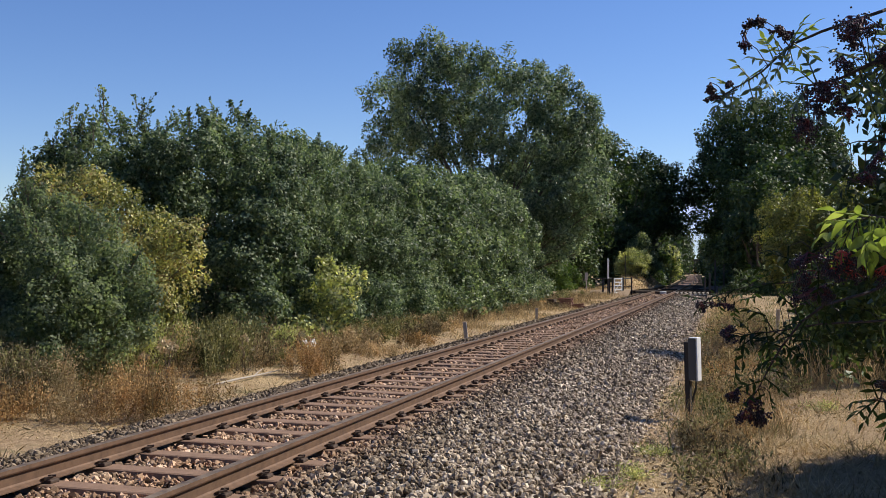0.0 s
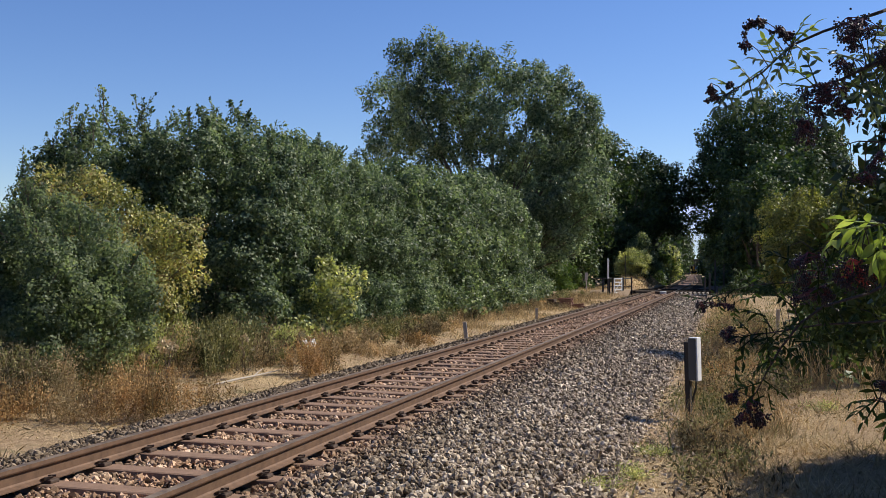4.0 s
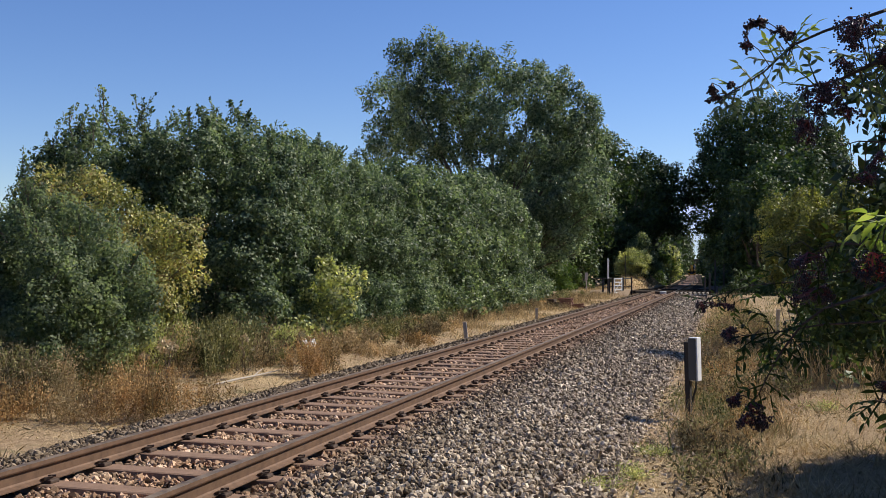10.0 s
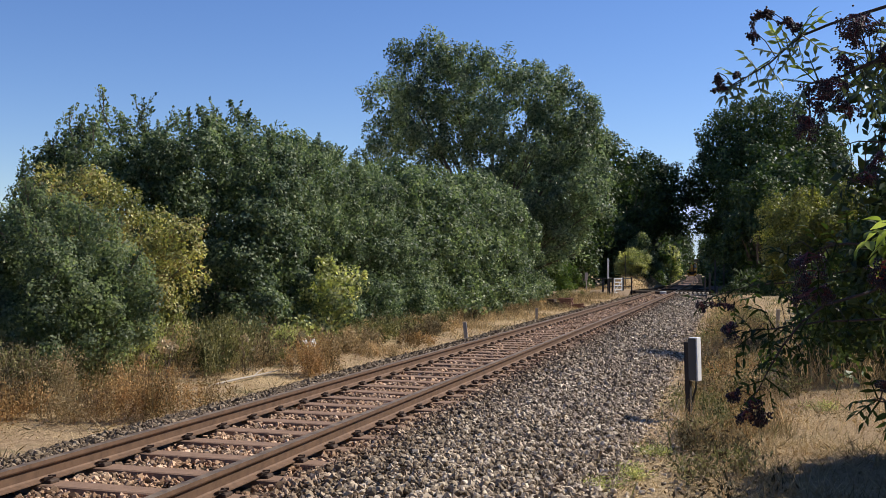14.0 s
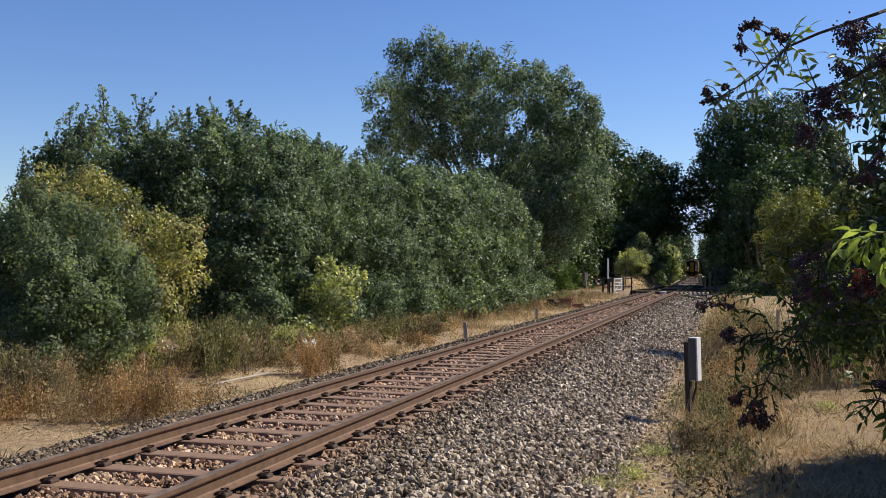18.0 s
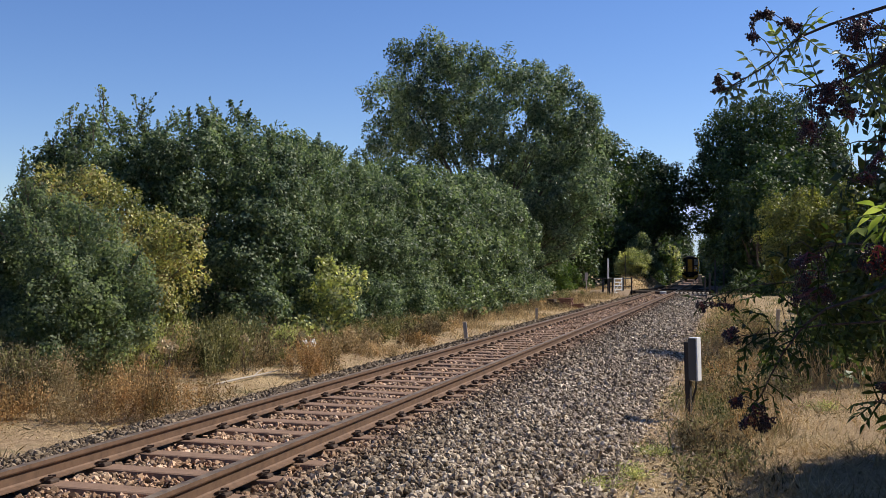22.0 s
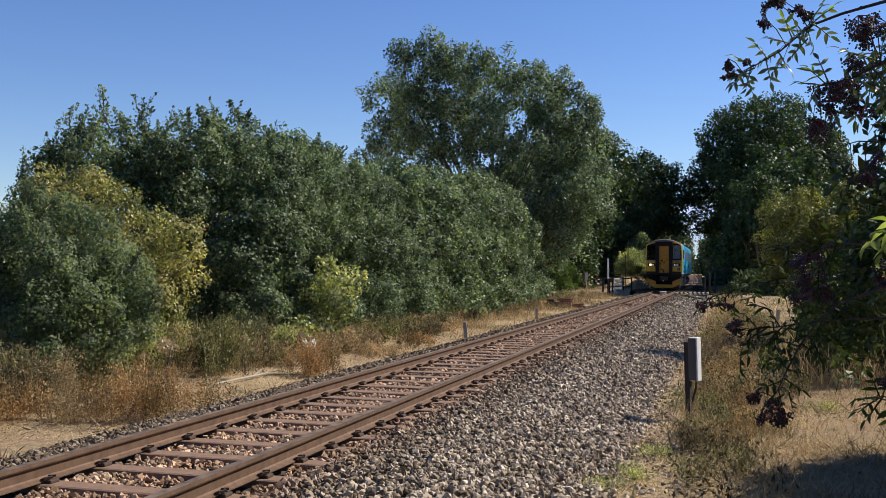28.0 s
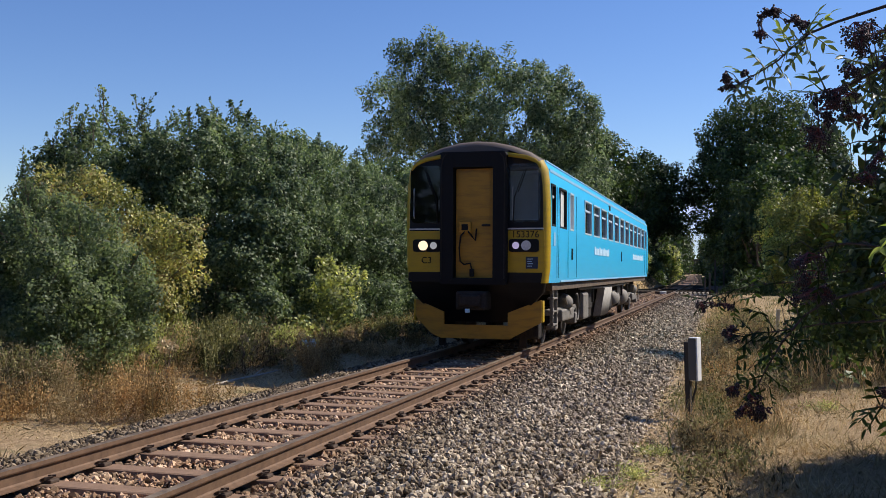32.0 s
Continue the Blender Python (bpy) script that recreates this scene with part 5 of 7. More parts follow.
def weeds(name, label, places, height, width, material, seed, per=80, leaf=0.046, category="weeds"):
    """Upright weeds: thin stalks with small leaves and seed heads."""
    rng = np.random.default_rng(seed)
    P, D, L, A = [], [], [], []
    for x, y in places:
        z = float(ground_z(x, y))
        h = height * rng.uniform(0.55, 1.2) * ((1.0 if y < 17 else 0.55) if x < 0 else 0.5 + 0.5 * min(1.0, max(0.0, (y - 8) / 12)))
        for _ in range(5):
            way = unit(np.array([rng.normal() * width, rng.normal() * width, 1.0]))
            base = np.array([x + rng.normal() * 0.06, y + rng.normal() * 0.06, z])
            P.append(base[None]), D.append(way[None]), L.append([h]), A.append([0.016])
            k = per // 5
            s = rng.uniform(0.15, 1.0, k)
            P.append(base + way * (s * h)[:, None] + rng.normal(size=(k, 3)) * 0.035)
            D.append(way * 0.7 + rng.normal(size=(k, 3)) * 0.7)
            L.append(np.full(k, leaf * (1 + 0.02 * max(0.0, y - 10)))), A.append(np.full(k, 0.4))
    P, D, L, A = np.concatenate(P), np.concatenate(D), np.concatenate(L), np.concatenate(A)
    me = leaves(name, P, D, L, M[material], rng, A[:, None], 0.06)
    return tagged(new(name, me), label, category, kind="stuff")


def strip(count, d0, d1, y0, y1, seed, gather=0.0):
    rng = np.random.default_rng(seed)
    y = y0 + (y1 - y0) * rng.uniform(0, 1, count) ** 1.35
    x = rng.uniform(d0, d1, count)
    # weeds stand in clumps
    k = rng.integers(0, max(3, count // 7), count)
    x, y = np.clip(x[k] + rng.normal(size=count) * 0.16, d0, d1), y[k] + rng.normal(size=count) * 0.2 * (1 + 0.02 * y[k])
    x = x + track_x(y)
    if gather:
        k = np.sin(x * 1.7 + seed) + np.sin(y * 0.8 + seed) + rng.normal(size=count) * 0.5 > gather
        x, y = x[k], y[k]
    return list(zip(x.tolist(), y.tolist()))


scatter("straw_grass", "short parched straw grass beside the ballast", -6.2, -2.5, 5, 76, 40000, 0.13, "straw", 301, 1.2, 0.1, -0.4)
scatter("straw_grass", "tall dry straw grass along the hedge foot", -6.4, -4.5, 6, 80, 9000, 0.3, "straw", 302, 0.35, 0.022, 0.4)
scatter("green_grass", "dull green grass along the hedge foot", -6.6, -5.0, 6, 76, 5000, 0.34, "weed", 303, 0.35, 0.035, 0.3)
weeds("dry_weeds", "dry straw-coloured weeds with seed heads at the hedge foot", strip(330, -6.0, -4.6, 12, 72, 304, -0.1), 0.75, 0.2, "straw", 305)
weeds("green_weeds", "tall grey-green weeds at the hedge foot", strip(360, -6.3, -4.8, 10, 66, 306, -0.2), 0.8, 0.2, "weed", 307)
weeds("russet_weeds", "rust-brown dried dock weeds at the hedge foot", strip(150, -5.8, -4.3, 12, 66, 308, 0.1), 0.6, 0.2, "russet", 309)
weeds("green_weeds", "tall leafy grey-green weeds in front of the dark bush", strip(90, -6.2, -4.3, 10.6, 14.5, 341), 0.75, 0.22, "weed", 342, 130, 0.06)
weeds("brown_weeds", "brown withered weeds in front of the dark bush", strip(100, -6.3, -4.2, 10.4, 13.5, 343), 0.7, 0.28, "tangle", 344, 140, 0.045)
weeds("green_weeds", "tall leafy green weeds among the yellowing bushes", strip(70, -5.6, -4.6, 13.8, 22, 345), 0.95, 0.2, "lime", 346, 120, 0.06)
weeds("brown_weeds", "brown withered stalks along the hedge foot", strip(300, -5.7, -4.3, 13, 60, 347, -0.2), 0.75, 0.22, "tangle", 348, 110, 0.05)
weeds("dry_weeds", "dry straw-coloured weeds spreading from the hedge towards the line", strip(200, -4.9, -3.3, 17, 31, 381, -0.3), 0.85, 0.22, "straw", 382, 110, 0.05)
weeds("brown_weeds", "brown withered weeds spreading from the hedge towards the line", strip(210, -4.9, -3.5, 15, 30, 383, -0.3), 0.9, 0.22, "tangle", 384, 120, 0.055)
weeds("green_weeds", "leafy green weeds standing under the hedge", strip(130, -5.1, -3.9, 14, 32, 385, -0.3), 0.95, 0.2, "weed", 386, 120, 0.06)
weeds("dry_weeds", "low straw-coloured weeds on the sandy ground", strip(80, -4.7, -3.1, 9.0, 12.4, 391), 0.42, 0.3, "straw", 392, 100, 0.035)
weeds("brown_weeds", "low brown weeds on the sandy ground", strip(80, -4.7, -3.2, 9.0, 12.4, 393), 0.45, 0.3, "russet", 398, 110, 0.035)
scatter("straw_grass", "tall dry grass between the hedge and the line", -5.2, -2.9, 30, 74, 12000, 0.26, "straw", 387, 0.35, 0.03, 0.1)
scatter("brown_grass", "withered brown grass between the hedge and the line", -5.2, -3.1, 30, 74, 5000, 0.3, "tangle", 388, 0.4, 0.035, 0.3)
rng = np.random.default_rng(310)
for cx, cy, n, h, mat, kind in ((-2.75, 10.75, 22, 0.68, "russet", "russet"), (-2.5, 11.5, 9, 0.6, "russet", "russet"), (-2.75, 16.2, 22, 0.62, "russet", "russet"), (-4.7, 9.6, 16, 0.5, "tangle", "brown"),
                                (-4.3, 10.9, 20, 0.7, "straw", "straw"), (-4.9, 10.7, 16, 0.75, "tangle", "brown"), (-3.1, 20.2, 10, 0.5, "straw", "straw"), (-3.0, 23.2, 8, 0.55, "russet", "russet")):
    spots = [(cx + rng.normal() * 0.22, cy + rng.normal() * 0.3) for _ in range(n)]
    weeds("weed_clump", f"bushy dried {kind} weed clump beside the ballast", spots, h, 0.2, mat, 320 + n + int(cy), 260, 0.035)

scatter("straw_grass", "trampled straw grass on the sunny verge", 3.3, 9.5, 5.5, 60, 46000, 0.09, "straw", 331, 1.0, 0.045, -0.6)
scatter("straw_grass", "tall dry grass on the verge by the ballast", 3.8, 5.1, 11.0, 72, 12000, 0.22, "straw", 332, 0.4, 0.016, 0.0)
scatter("green_grass", "thin green grass among the dry verge", 3.5, 8.0, 4, 66, 4500, 0.2, "weed", 333, 0.55, 0.045, 0.5)
weeds("verge_weeds", "tangled grey-brown weeds on the verge", strip(34, 4.0, 4.75, 8.4, 16, 334, 0.0) + strip(130, 3.9, 5.4, 14.5, 40, 394, 0.0), 0.42, 0.3, "tangle", 335, 60, 0.05)
weeds("verge_green_weeds", "thin grey-green weeds on the verge", strip(28, 4.0, 4.75, 8.4, 16, 354, 0.0) + strip(140, 3.8, 5.8, 14.5, 40, 395, 0.0), 0.4, 0.3, "weed", 355, 60, 0.045)
weeds("verge_dry_weeds", "dry weeds with pale seed heads on the verge", strip(50, 3.9, 4.8, 8.6, 15, 336, 0.2) + strip(220, 3.7, 5.4, 14.5, 62, 396, 0.2), 0.45, 0.28, "straw", 337, 50, 0.042)
weeds("verge_russet_weeds", "brown dried weeds on the verge", strip(26, 4.0, 4.7, 8.4, 16, 338, 0.0) + strip(40, 3.9, 5.3, 14.5, 34, 397, 0.0), 0.4, 0.3, "russet", 339, 90, 0.032)
for cx, cy in ((3.75, 10.3), (3.62, 9.2), (3.25, 8.6), (5.6, 13.4)):
    spots = [(cx + rng.normal() * 0.07, cy + rng.normal() * 0.12) for _ in range(4)]
    weeds("weed_tuft", "low fresh green weed tuft at the ballast edge", spots, 0.17, 0.5, "lime", 350 + int(cy * 10), 120, 0.028)

scatter("straw_litter", "fallen straw lying on the sandy ground", -6.0, -2.5, 5, 60, 24000, 0.09, "straw", 361, 2.0, 0.06, -0.8)
scatter("straw_litter", "fallen straw lying on the verge", 3.4, 9.0, 3.5, 40, 34000, 0.08, "straw", 362, 1.6, 0.06, -1.6)
scatter("leaf_litter", "brown leaf litter lying on the verge", 3.6, 9.0, 3.5, 30, 16000, 0.045, "russet", 363, 2.0, 0.35, -1.0, "litter")
scatter("dry_tufts", "dry grass tufts in the shade of the verge", 4.3, 8.5, 5.5, 11, 500, 0.09, "weed", 364, 0.7, 0.04, -0.3)
scatter("dry_tufts", "thin straw tufts in the shade of the verge", 4.3, 8.5, 5.5, 14, 7000, 0.2, "straw", 365, 0.6, 0.022, 0.0)


def flower_head(x, y, z, size, seed, label="withered cream flower head on a dry stalk"):
    """A dead flower head: a stalk and a loose head of papery petals."""
    rng = np.random.default_rng(seed)
    g = float(ground_z(x, y))
    ob = tagged(new("dead_flower"), label, "flower")
    ob.location = (x, y, g)
    h = z - g
    bm = bmesh.new()
    for i in range(4):
        tip = Vector((rng.normal() * size * 0.6, rng.normal() * size * 0.4, h + rng.normal() * size * 0.3))
        tube(bm, [(rng.normal() * 0.02, rng.normal() * 0.02, -0.03), (tip.x * 0.3, tip.y * 0.3, h * 0.6), tip], [0.006, 0.005, 0.003], 4)
    part("stalk", bm, M["twig"], ob)
    v = unit(rng.normal(size=(170, 3)))
    p = np.array([0, 0, h]) + v * size * rng.uniform(0.35, 1.05, (170, 1)) * np.array([1.0, 0.7, 0.75])
    tagged(part("petals", leaves("petals", p, v + rng.normal(size=v.shape) * 0.5, size * 0.36, M["cream"], rng, 0.6, face=v), None, ob), kind="stuff")


flower_head(-3.75, 13.0, 0.3, 0.16, 501, "withered pinkish-cream flower head on a dry stalk")
flower_head(-4.1, 12.9, 0.12, 0.08, 502)
flower_head(-3.85, 15.6, 0.22, 0.09, 503)
flower_head(-4.35, 16.3, 0.02, 0.07, 504)
flower_head(-4.1, 18.6, 0.08, 0.08, 505)
log = bmesh.new()
tube(log, [(-3.5, 13.8, -0.4), (-3.45, 14.6, -0.385), (-3.42, 15.3, -0.39), (-3.36, 16.1, -0.37)], [0.014, 0.019, 0.016, 0.008], 7)
tube(log, [(-3.43, 15.2, -0.39), (-3.55, 15.6, -0.36), (-3.6, 15.9, -0.33)], [0.012, 0.009, 0.005], 5)
tagged(part("fallen_branch", log, M["grey_wood"]), "pale barkless branch lying on the sandy ground", "branch")
rag = bmesh.new()
bmesh.ops.create_grid(rag, x_segments=8, y_segments=8, size=0.14)
for v in rag.verts:
    v.co = Vector((v.co.x * 0.8, v.co.y * 0.7, 0.05 + 0.05 * math.sin(v.co.x * 31) + 0.04 * math.cos(v.co.y * 37 + v.co.x * 20)))
litter = part("paper_litter", rag, M["white"])
litter.modifiers.new("thickness", "SOLIDIFY").thickness = 0.004
litter.location = (-3.6, 17.9, float(ground_z(-3.6, 17.9)) + 0.36)
tagged(litter, "crumpled white paper caught in the dry weeds", "litter")


# ---- lineside things ----
def gz(x, y):
    return float(ground_z(x, y))


def cable_marker(x, y):
    ob = tagged(new("marker_post"), "leaning dark wooden post carrying a white-edged grey plastic box", "post")
    ob.matrix_world = pose(x, y, gz(x, y) - 0.05, 0, -1.6, -25)
    part("post", boxed(-0.05, 0.02, -0.035, 0.035, -0.1, 1.02, 0.008), plain("tarred_wood", (0.035, 0.03, 0.027), 0.85, 0, 0.4, 12, 0.5), ob)
    case = part("box_back", boxed(0.02, 0.135, -0.03, 0.085, 0.52, 1.08, 0.008), plain("white_plastic", (0.86, 0.86, 0.85), 0.45, 0, 0.05, 8, 0.05), ob, "white plastic box back")
    part("box_cover", boxed(0.018, 0.118, -0.052, -0.03, 0.53, 1.07, 0.006), plain("grey_plastic", (0.075, 0.078, 0.08), 0.6, 0, 0.1, 10, 0.05), case)
    part("cable", tube(bmesh.new(), [(0.1, 0.0, 0.53), (0.09, 0.0, 0.42), (0.045, 0.0, 0.3), (0.04, 0.0, 0.05), (0.09, -0.02, -0.02), (0.14, -0.03, -0.06)], [0.014] * 6, 7), M["black"], ob)


cable_marker(3.94, 12.95)


def stake(x, y, h, label, w=0.1, tilt=0.0):
    ob = tagged(new("marker_stake"), label, "stake", "lineside stakes")
    ob.matrix_world = pose(x, y, gz(x, y), 0, tilt, 12)
    part("shaft", boxed(-w / 2, w / 2, -0.03, 0.03, -0.08, h, 0.008), M["grey_wood"], ob)
    # strip on the right side, whiter than the shaft
    part("painted_face", boxed(w / 2 - 0.003, w / 2 + 0.006, -0.026, 0.026, 0.04, h - 0.015, 0.002), M["white"], ob)


stake(-2.52, 26.0, 0.5, "short weathered stake with a white face beside the ballast", 0.1, -6)
stake(-2.75, 37.6, 0.44, "short weathered stake with a white face beside the ballast")
stake(5.75, 29.0, 0.72, "leaning pale stake standing in the verge grass", 0.09, 4)


def timber_stack(x, y):
    red = plain("red_brown_timber", (0.23, 0.112, 0.077), 0.85, 0, 0.3, 9, 0.4)
    ob = tagged(new("timber_stack"), "low stack of red-brown timbers on the dry ground", "timber stack")
    ob.location = (x, y, gz(x, y))
    rng = np.random.default_rng(5)
    for i in range(5):
        for j in range(3):
            o = rng.normal() * 0.03
            part("timber", boxed(-0.02 + o, 0.62 + o, -0.3 + j * 0.2, -0.12 + j * 0.2, i * 0.1, i * 0.1 + 0.09, 0.008), red, ob)
    for i in range(3):
        part("loose_timber", boxed(0.65, 1.25, -0.3 + i * 0.2, -0.16 + i * 0.2, 0.0, 0.1, 0.008, pose(0, 0, 0.02, 0, 6 * (i - 1), 8 * i)), red, ob)
    ob2 = tagged(new("scrap_heap"), "dark tarred scrap lying beside the red timbers", "scrap heap")
    ob2.location = (x - 0.05, y, gz(x - 0.4, y))
    for i in range(7):
        w, h = rng.uniform(0.12, 0.3), rng.uniform(0.14, 0.42)
        ox = -0.1 - 0.09 * i
        part("scrap_block", boxed(ox - w / 2, ox + w / 2, -0.2, 0.15, 0, h, 0.02, pose(0, 0, 0, 0, 0, rng.uniform(-12, 12))), M["clip"], ob2)


timber_stack(-3.7, 49.0)

# ---- the level crossing ----
n = Nodes("worn_deck_timber")
c = n.ramp(n.object_random(), (0.0, (0.03, 0.022, 0.016)), (0.6, (0.06, 0.044, 0.031)), (1.0, (0.15, 0.115, 0.082)))
c = n.mix(1.0, c, n.ramp(n.noise(5, 6, 0.7), (0.3, (0.6, 0.6, 0.6)), (0.7, (1.35, 1.3, 1.25))), "MULTIPLY")
deck_mat = n.put(c, 0.95, 0, n.noise(30, 4), 0.4, 0.006, spec=0.05)
deck = tagged(new("crossing_deck"), "worn timber level crossing deck across the rails", "crossing deck")
deck.location = (0, 74, float(track_z(74)))
rng = np.random.default_rng(380)


def plank(x0, x1, y0, y1):
    """One heavy deck timber, a little out of true with its neighbours."""
    t = pose((x0 + x1) / 2, (y0 + y1) / 2, rng.uniform(-0.02, 0.05), rng.uniform(-4, 4), rng.uniform(-2, 2), rng.uniform(-1.5, 1.5))
    w, l = (x1 - x0) / 2, (y1 - y0) / 2
    part("plank", boxed(-w, w, -l, l, -0.13, 0.0, 0.015, t), deck_mat, deck)


for i in range(9):
    y0 = -1.3 + i * 1.05
    y1 = y0 + rng.uniform(0.55, 0.85)
    plank(-0.62, 0.62, y0, y1)
    plank(0.88, 2.0 + rng.uniform(-0.1, 0.1), y0 + rng.uniform(-0.1, 0.1), y1)
    if i > 2:
        plank(2.1, 3.3 + rng.uniform(-0.2, 0.3), y0 + rng.uniform(-0.1, 0.1), y1)
    plank(-2.1 + rng.uniform(-0.2, 0.1), -0.88, y0 + rng.uniform(-0.1, 0.1), y1)
part("end_block", boxed(-0.22, 0.22, -2.3, -1.62, -0.16, 0.02, 0.03), plain("pale_concrete", (0.55, 0.53, 0.5), 0.8, 0, 0.12, 8, 0.3), deck, "pale concrete ramp block")
part("end_ramp", boxed(-0.62, 0.62, -1.72, -1.58, -0.2, -0.02, 0.02), M["clip"], deck)
guard = tagged(new("cattle_guard"), "weathered grey cattle guard of wooden slats beside the rail", "cattle guard")
guard.location = (0, 72.2, float(track_z(72.2)) - 0.1)
slat = None
for i in range(8):
    m = pose(1.0 + i * 0.3, -0.4, 0.02)
    if slat is None:
        slat = part("slat", boxed(-0.06, 0.06, -2.0, 2.0, -0.06, 0.06, 0.006), plain("bleached_wood", (0.2, 0.165, 0.13), 0.85, 0, 0.25, 8, 0.3), guard)
        slat.matrix_local = m
    else:
        copy_thing(slat, m)
# black tray added under the slats so that the gaps stay dark
tagged(part("tray", boxed(0.9, 3.1, -2.4, 1.6, -0.25, -0.06, 0.01), M["black"], guard), "black tray added to darken the gaps")

road_mat = plain("dusty_road", (0.3, 0.22, 0.145), 1.0, 0, 0.3, 1.5, 0.5, 0.05)
bm = bmesh.new()
rows = []
for x in np.linspace(-13.0, -2.6, 16):
    k = (-x - 2.6) / 10.4
    rows.append([(x, y, float(track_z(y)) - 0.012 - 0.25 * k + (0.0 if 75 < y < 81 else -0.35)) for y in (73.2, 75.2, 76.5, 78, 79.5, 80.8, 82.8)])
loft(bm, rows)
tagged(part("road", bm, road_mat), "dusty farm track leading onto the crossing", kind="structure")
bm = bmesh.new()
rows = []
for x in np.linspace(1.6, 9.0, 14):
    rows.append([(x, y, float(track_z(y)) - 0.35 + 0.62 * math.exp(-((y - 86.5) / 1.2) ** 2) * math.exp(-((x - 3.6) / 2.0) ** 2)) for y in np.linspace(83, 90, 12)])
loft(bm, rows)
tagged(part("earth_bank", bm, M["clip"]), "low dark earth bank beside the crossing", "bank")

dark_iron = plain("dark_iron", (0.025, 0.024, 0.024), 0.6, 0.3, 0.3, 10, 0.2)
gate = tagged(new("wicket_gate"), "small white-painted wooden wicket gate beside the crossing", "gate")
gate.matrix_world = pose(-3.75, 74.2, gz(-3.75, 74.2) + 0.06, 0, 0, 62)
for z in (0.12, 0.38, 0.66, 0.92, 1.18):
    part("bar", boxed(0.0, 1.05, -0.02, 0.02, z, z + 0.085, 0.006), M["white"], gate)
for x in (0.0, 0.97):
    part("upright", boxed(x, x + 0.09, -0.025, 0.025, 0.06, 1.3, 0.006), M["white"], gate)
part("brace", boxed(-0.62, 0.62, -0.035, -0.022, -0.035, 0.035, 0.004, pose(0.53, 0, 0.7, 0, -42, 0)), M["white"], gate)
fence = tagged(new("gate_enclosure"), "dark iron railing enclosure round the wicket gate", "fence")
fence.location = (-3.75, 74.2, gz(-3.75, 74.2))
for x, y, h in ((-0.1, -0.2, 1.35), (-0.32, -0.35, 1.35), (0.55, 1.1, 1.4), (1.15, 1.6, 1.4), (1.0, 3.2, 1.35), (-0.6, 2.0, 1.35), (-0.9, 0.5, 1.35)):
    part("post", boxed(x - 0.06, x + 0.06, y - 0.06, y + 0.06, -0.1, h, 0.01), dark_iron, fence)
for z in (0.65, 1.3):
    for a, b in (((0.55, 1.1), (1.15, 1.6)), ((1.15, 1.6), (1.0, 3.2)), ((-0.9, 0.5), (-0.6, 2.0)), ((-0.32, -0.35), (-0.9, 0.5)), ((-0.6, 2.0), (1.0, 3.2))):
        part("rail", tube(bmesh.new(), [(*a, z), (*b, z)], [0.035, 0.035], 6), dark_iron, fence)
part("rail", tube(bmesh.new(), [(-0.9, 0.5, 1.3), (-2.2, 2.2, 1.3)], [0.03, 0.03], 6), dark_iron, fence)


dark_wood = plain("dark_wood", (0.06, 0.052, 0.045), 0.85, 0, 0.3, 10, 0.4)


def tall_post(name, label, x, y, h, w, material, cap=None):
    ob = tagged(new(name), label, "post")
    ob.location = (x, y, gz(x, y))
    part("shaft", boxed(-w / 2, w / 2, -w / 2, w / 2, -0.1, h, 0.01), material, ob)
    if cap and cap[2]:
        part("painted_top", boxed(-w / 2 - 0.012, w / 2 + 0.012, -w / 2 - 0.012, w / 2 + 0.012, h - cap[1], h + 0.012, 0.006), M["white"], ob)
    elif cap:
        part("sign", boxed(-cap[0] / 2, cap[0] / 2, -w / 2 - 0.03, -w / 2, h - cap[1], h, 0.006), M["grey_wood"], ob)
    return ob


tall_post("white_post", "tall white-topped marker post beside the wicket gate", -4.12, 73.4, 2.75, 0.1, dark_iron, (0.13, 1.5, 1))
tall_post("lamp_pole", "slender dark pole behind the wicket gate", -3.55, 80.5, 3.2, 0.07, dark_iron)
tall_post("small_sign_post", "short post with a small grey sign behind the grass", -6.1, 76.0, 1.6, 0.08, M["grey_wood"], (0.24, 0.6, 0))
for x, y, h, w in ((3.2, 76.0, 1.75, 0.16), (2.85, 75.4, 1.45, 0.14), (3.5, 84.5, 3.0, 0.13), (4.2, 85.5, 2.75, 0.11), (5.0, 90.0, 2.2, 0.14), (5.7, 88.0, 1.5, 0.2)):
    tall_post("crossing_post", "dark weathered post at the far side of the crossing", x, y, h, w, dark_wood)

# dry bank and path beyond the gate
bm = bmesh.new()
rows = []
for x in np.linspace(-11, -2.4, 32):
    rows.append([(x, y, gz(x, y) - 0.03 + 1.6 * math.exp(-((x + 4.5) / 1.6) ** 2) * min(1, max(0, (y - 81) / 14)) * min(1, max(0, (125 - y) / 12))) for y in np.linspace(81, 126, 32)])
loft(bm, rows)
tagged(part("grass_bank", bm, M["ground"]), "dry tan grass bank beside the far line", kind="structure")
rng = np.random.default_rng(377)
n = 9000
bx, by = rng.uniform(-9.5, -2.6, n), rng.uniform(84, 112, n)
bz = ground_z(bx, by) + 1.6 * np.exp(-((bx + 4.5) / 1.6) ** 2) * np.clip((by - 81) / 14, 0, 1) - 0.05
tagged(new("bank_grass", leaves("bank_grass", np.stack([bx, by, bz], 1), np.stack([rng.normal(size=n) * 0.8, rng.normal(size=n) * 0.8, np.ones(n)], 1), 0.24, M["straw"], rng, 0.16)),
       "tall tan dry grass on the bank", "grass", kind="stuff")

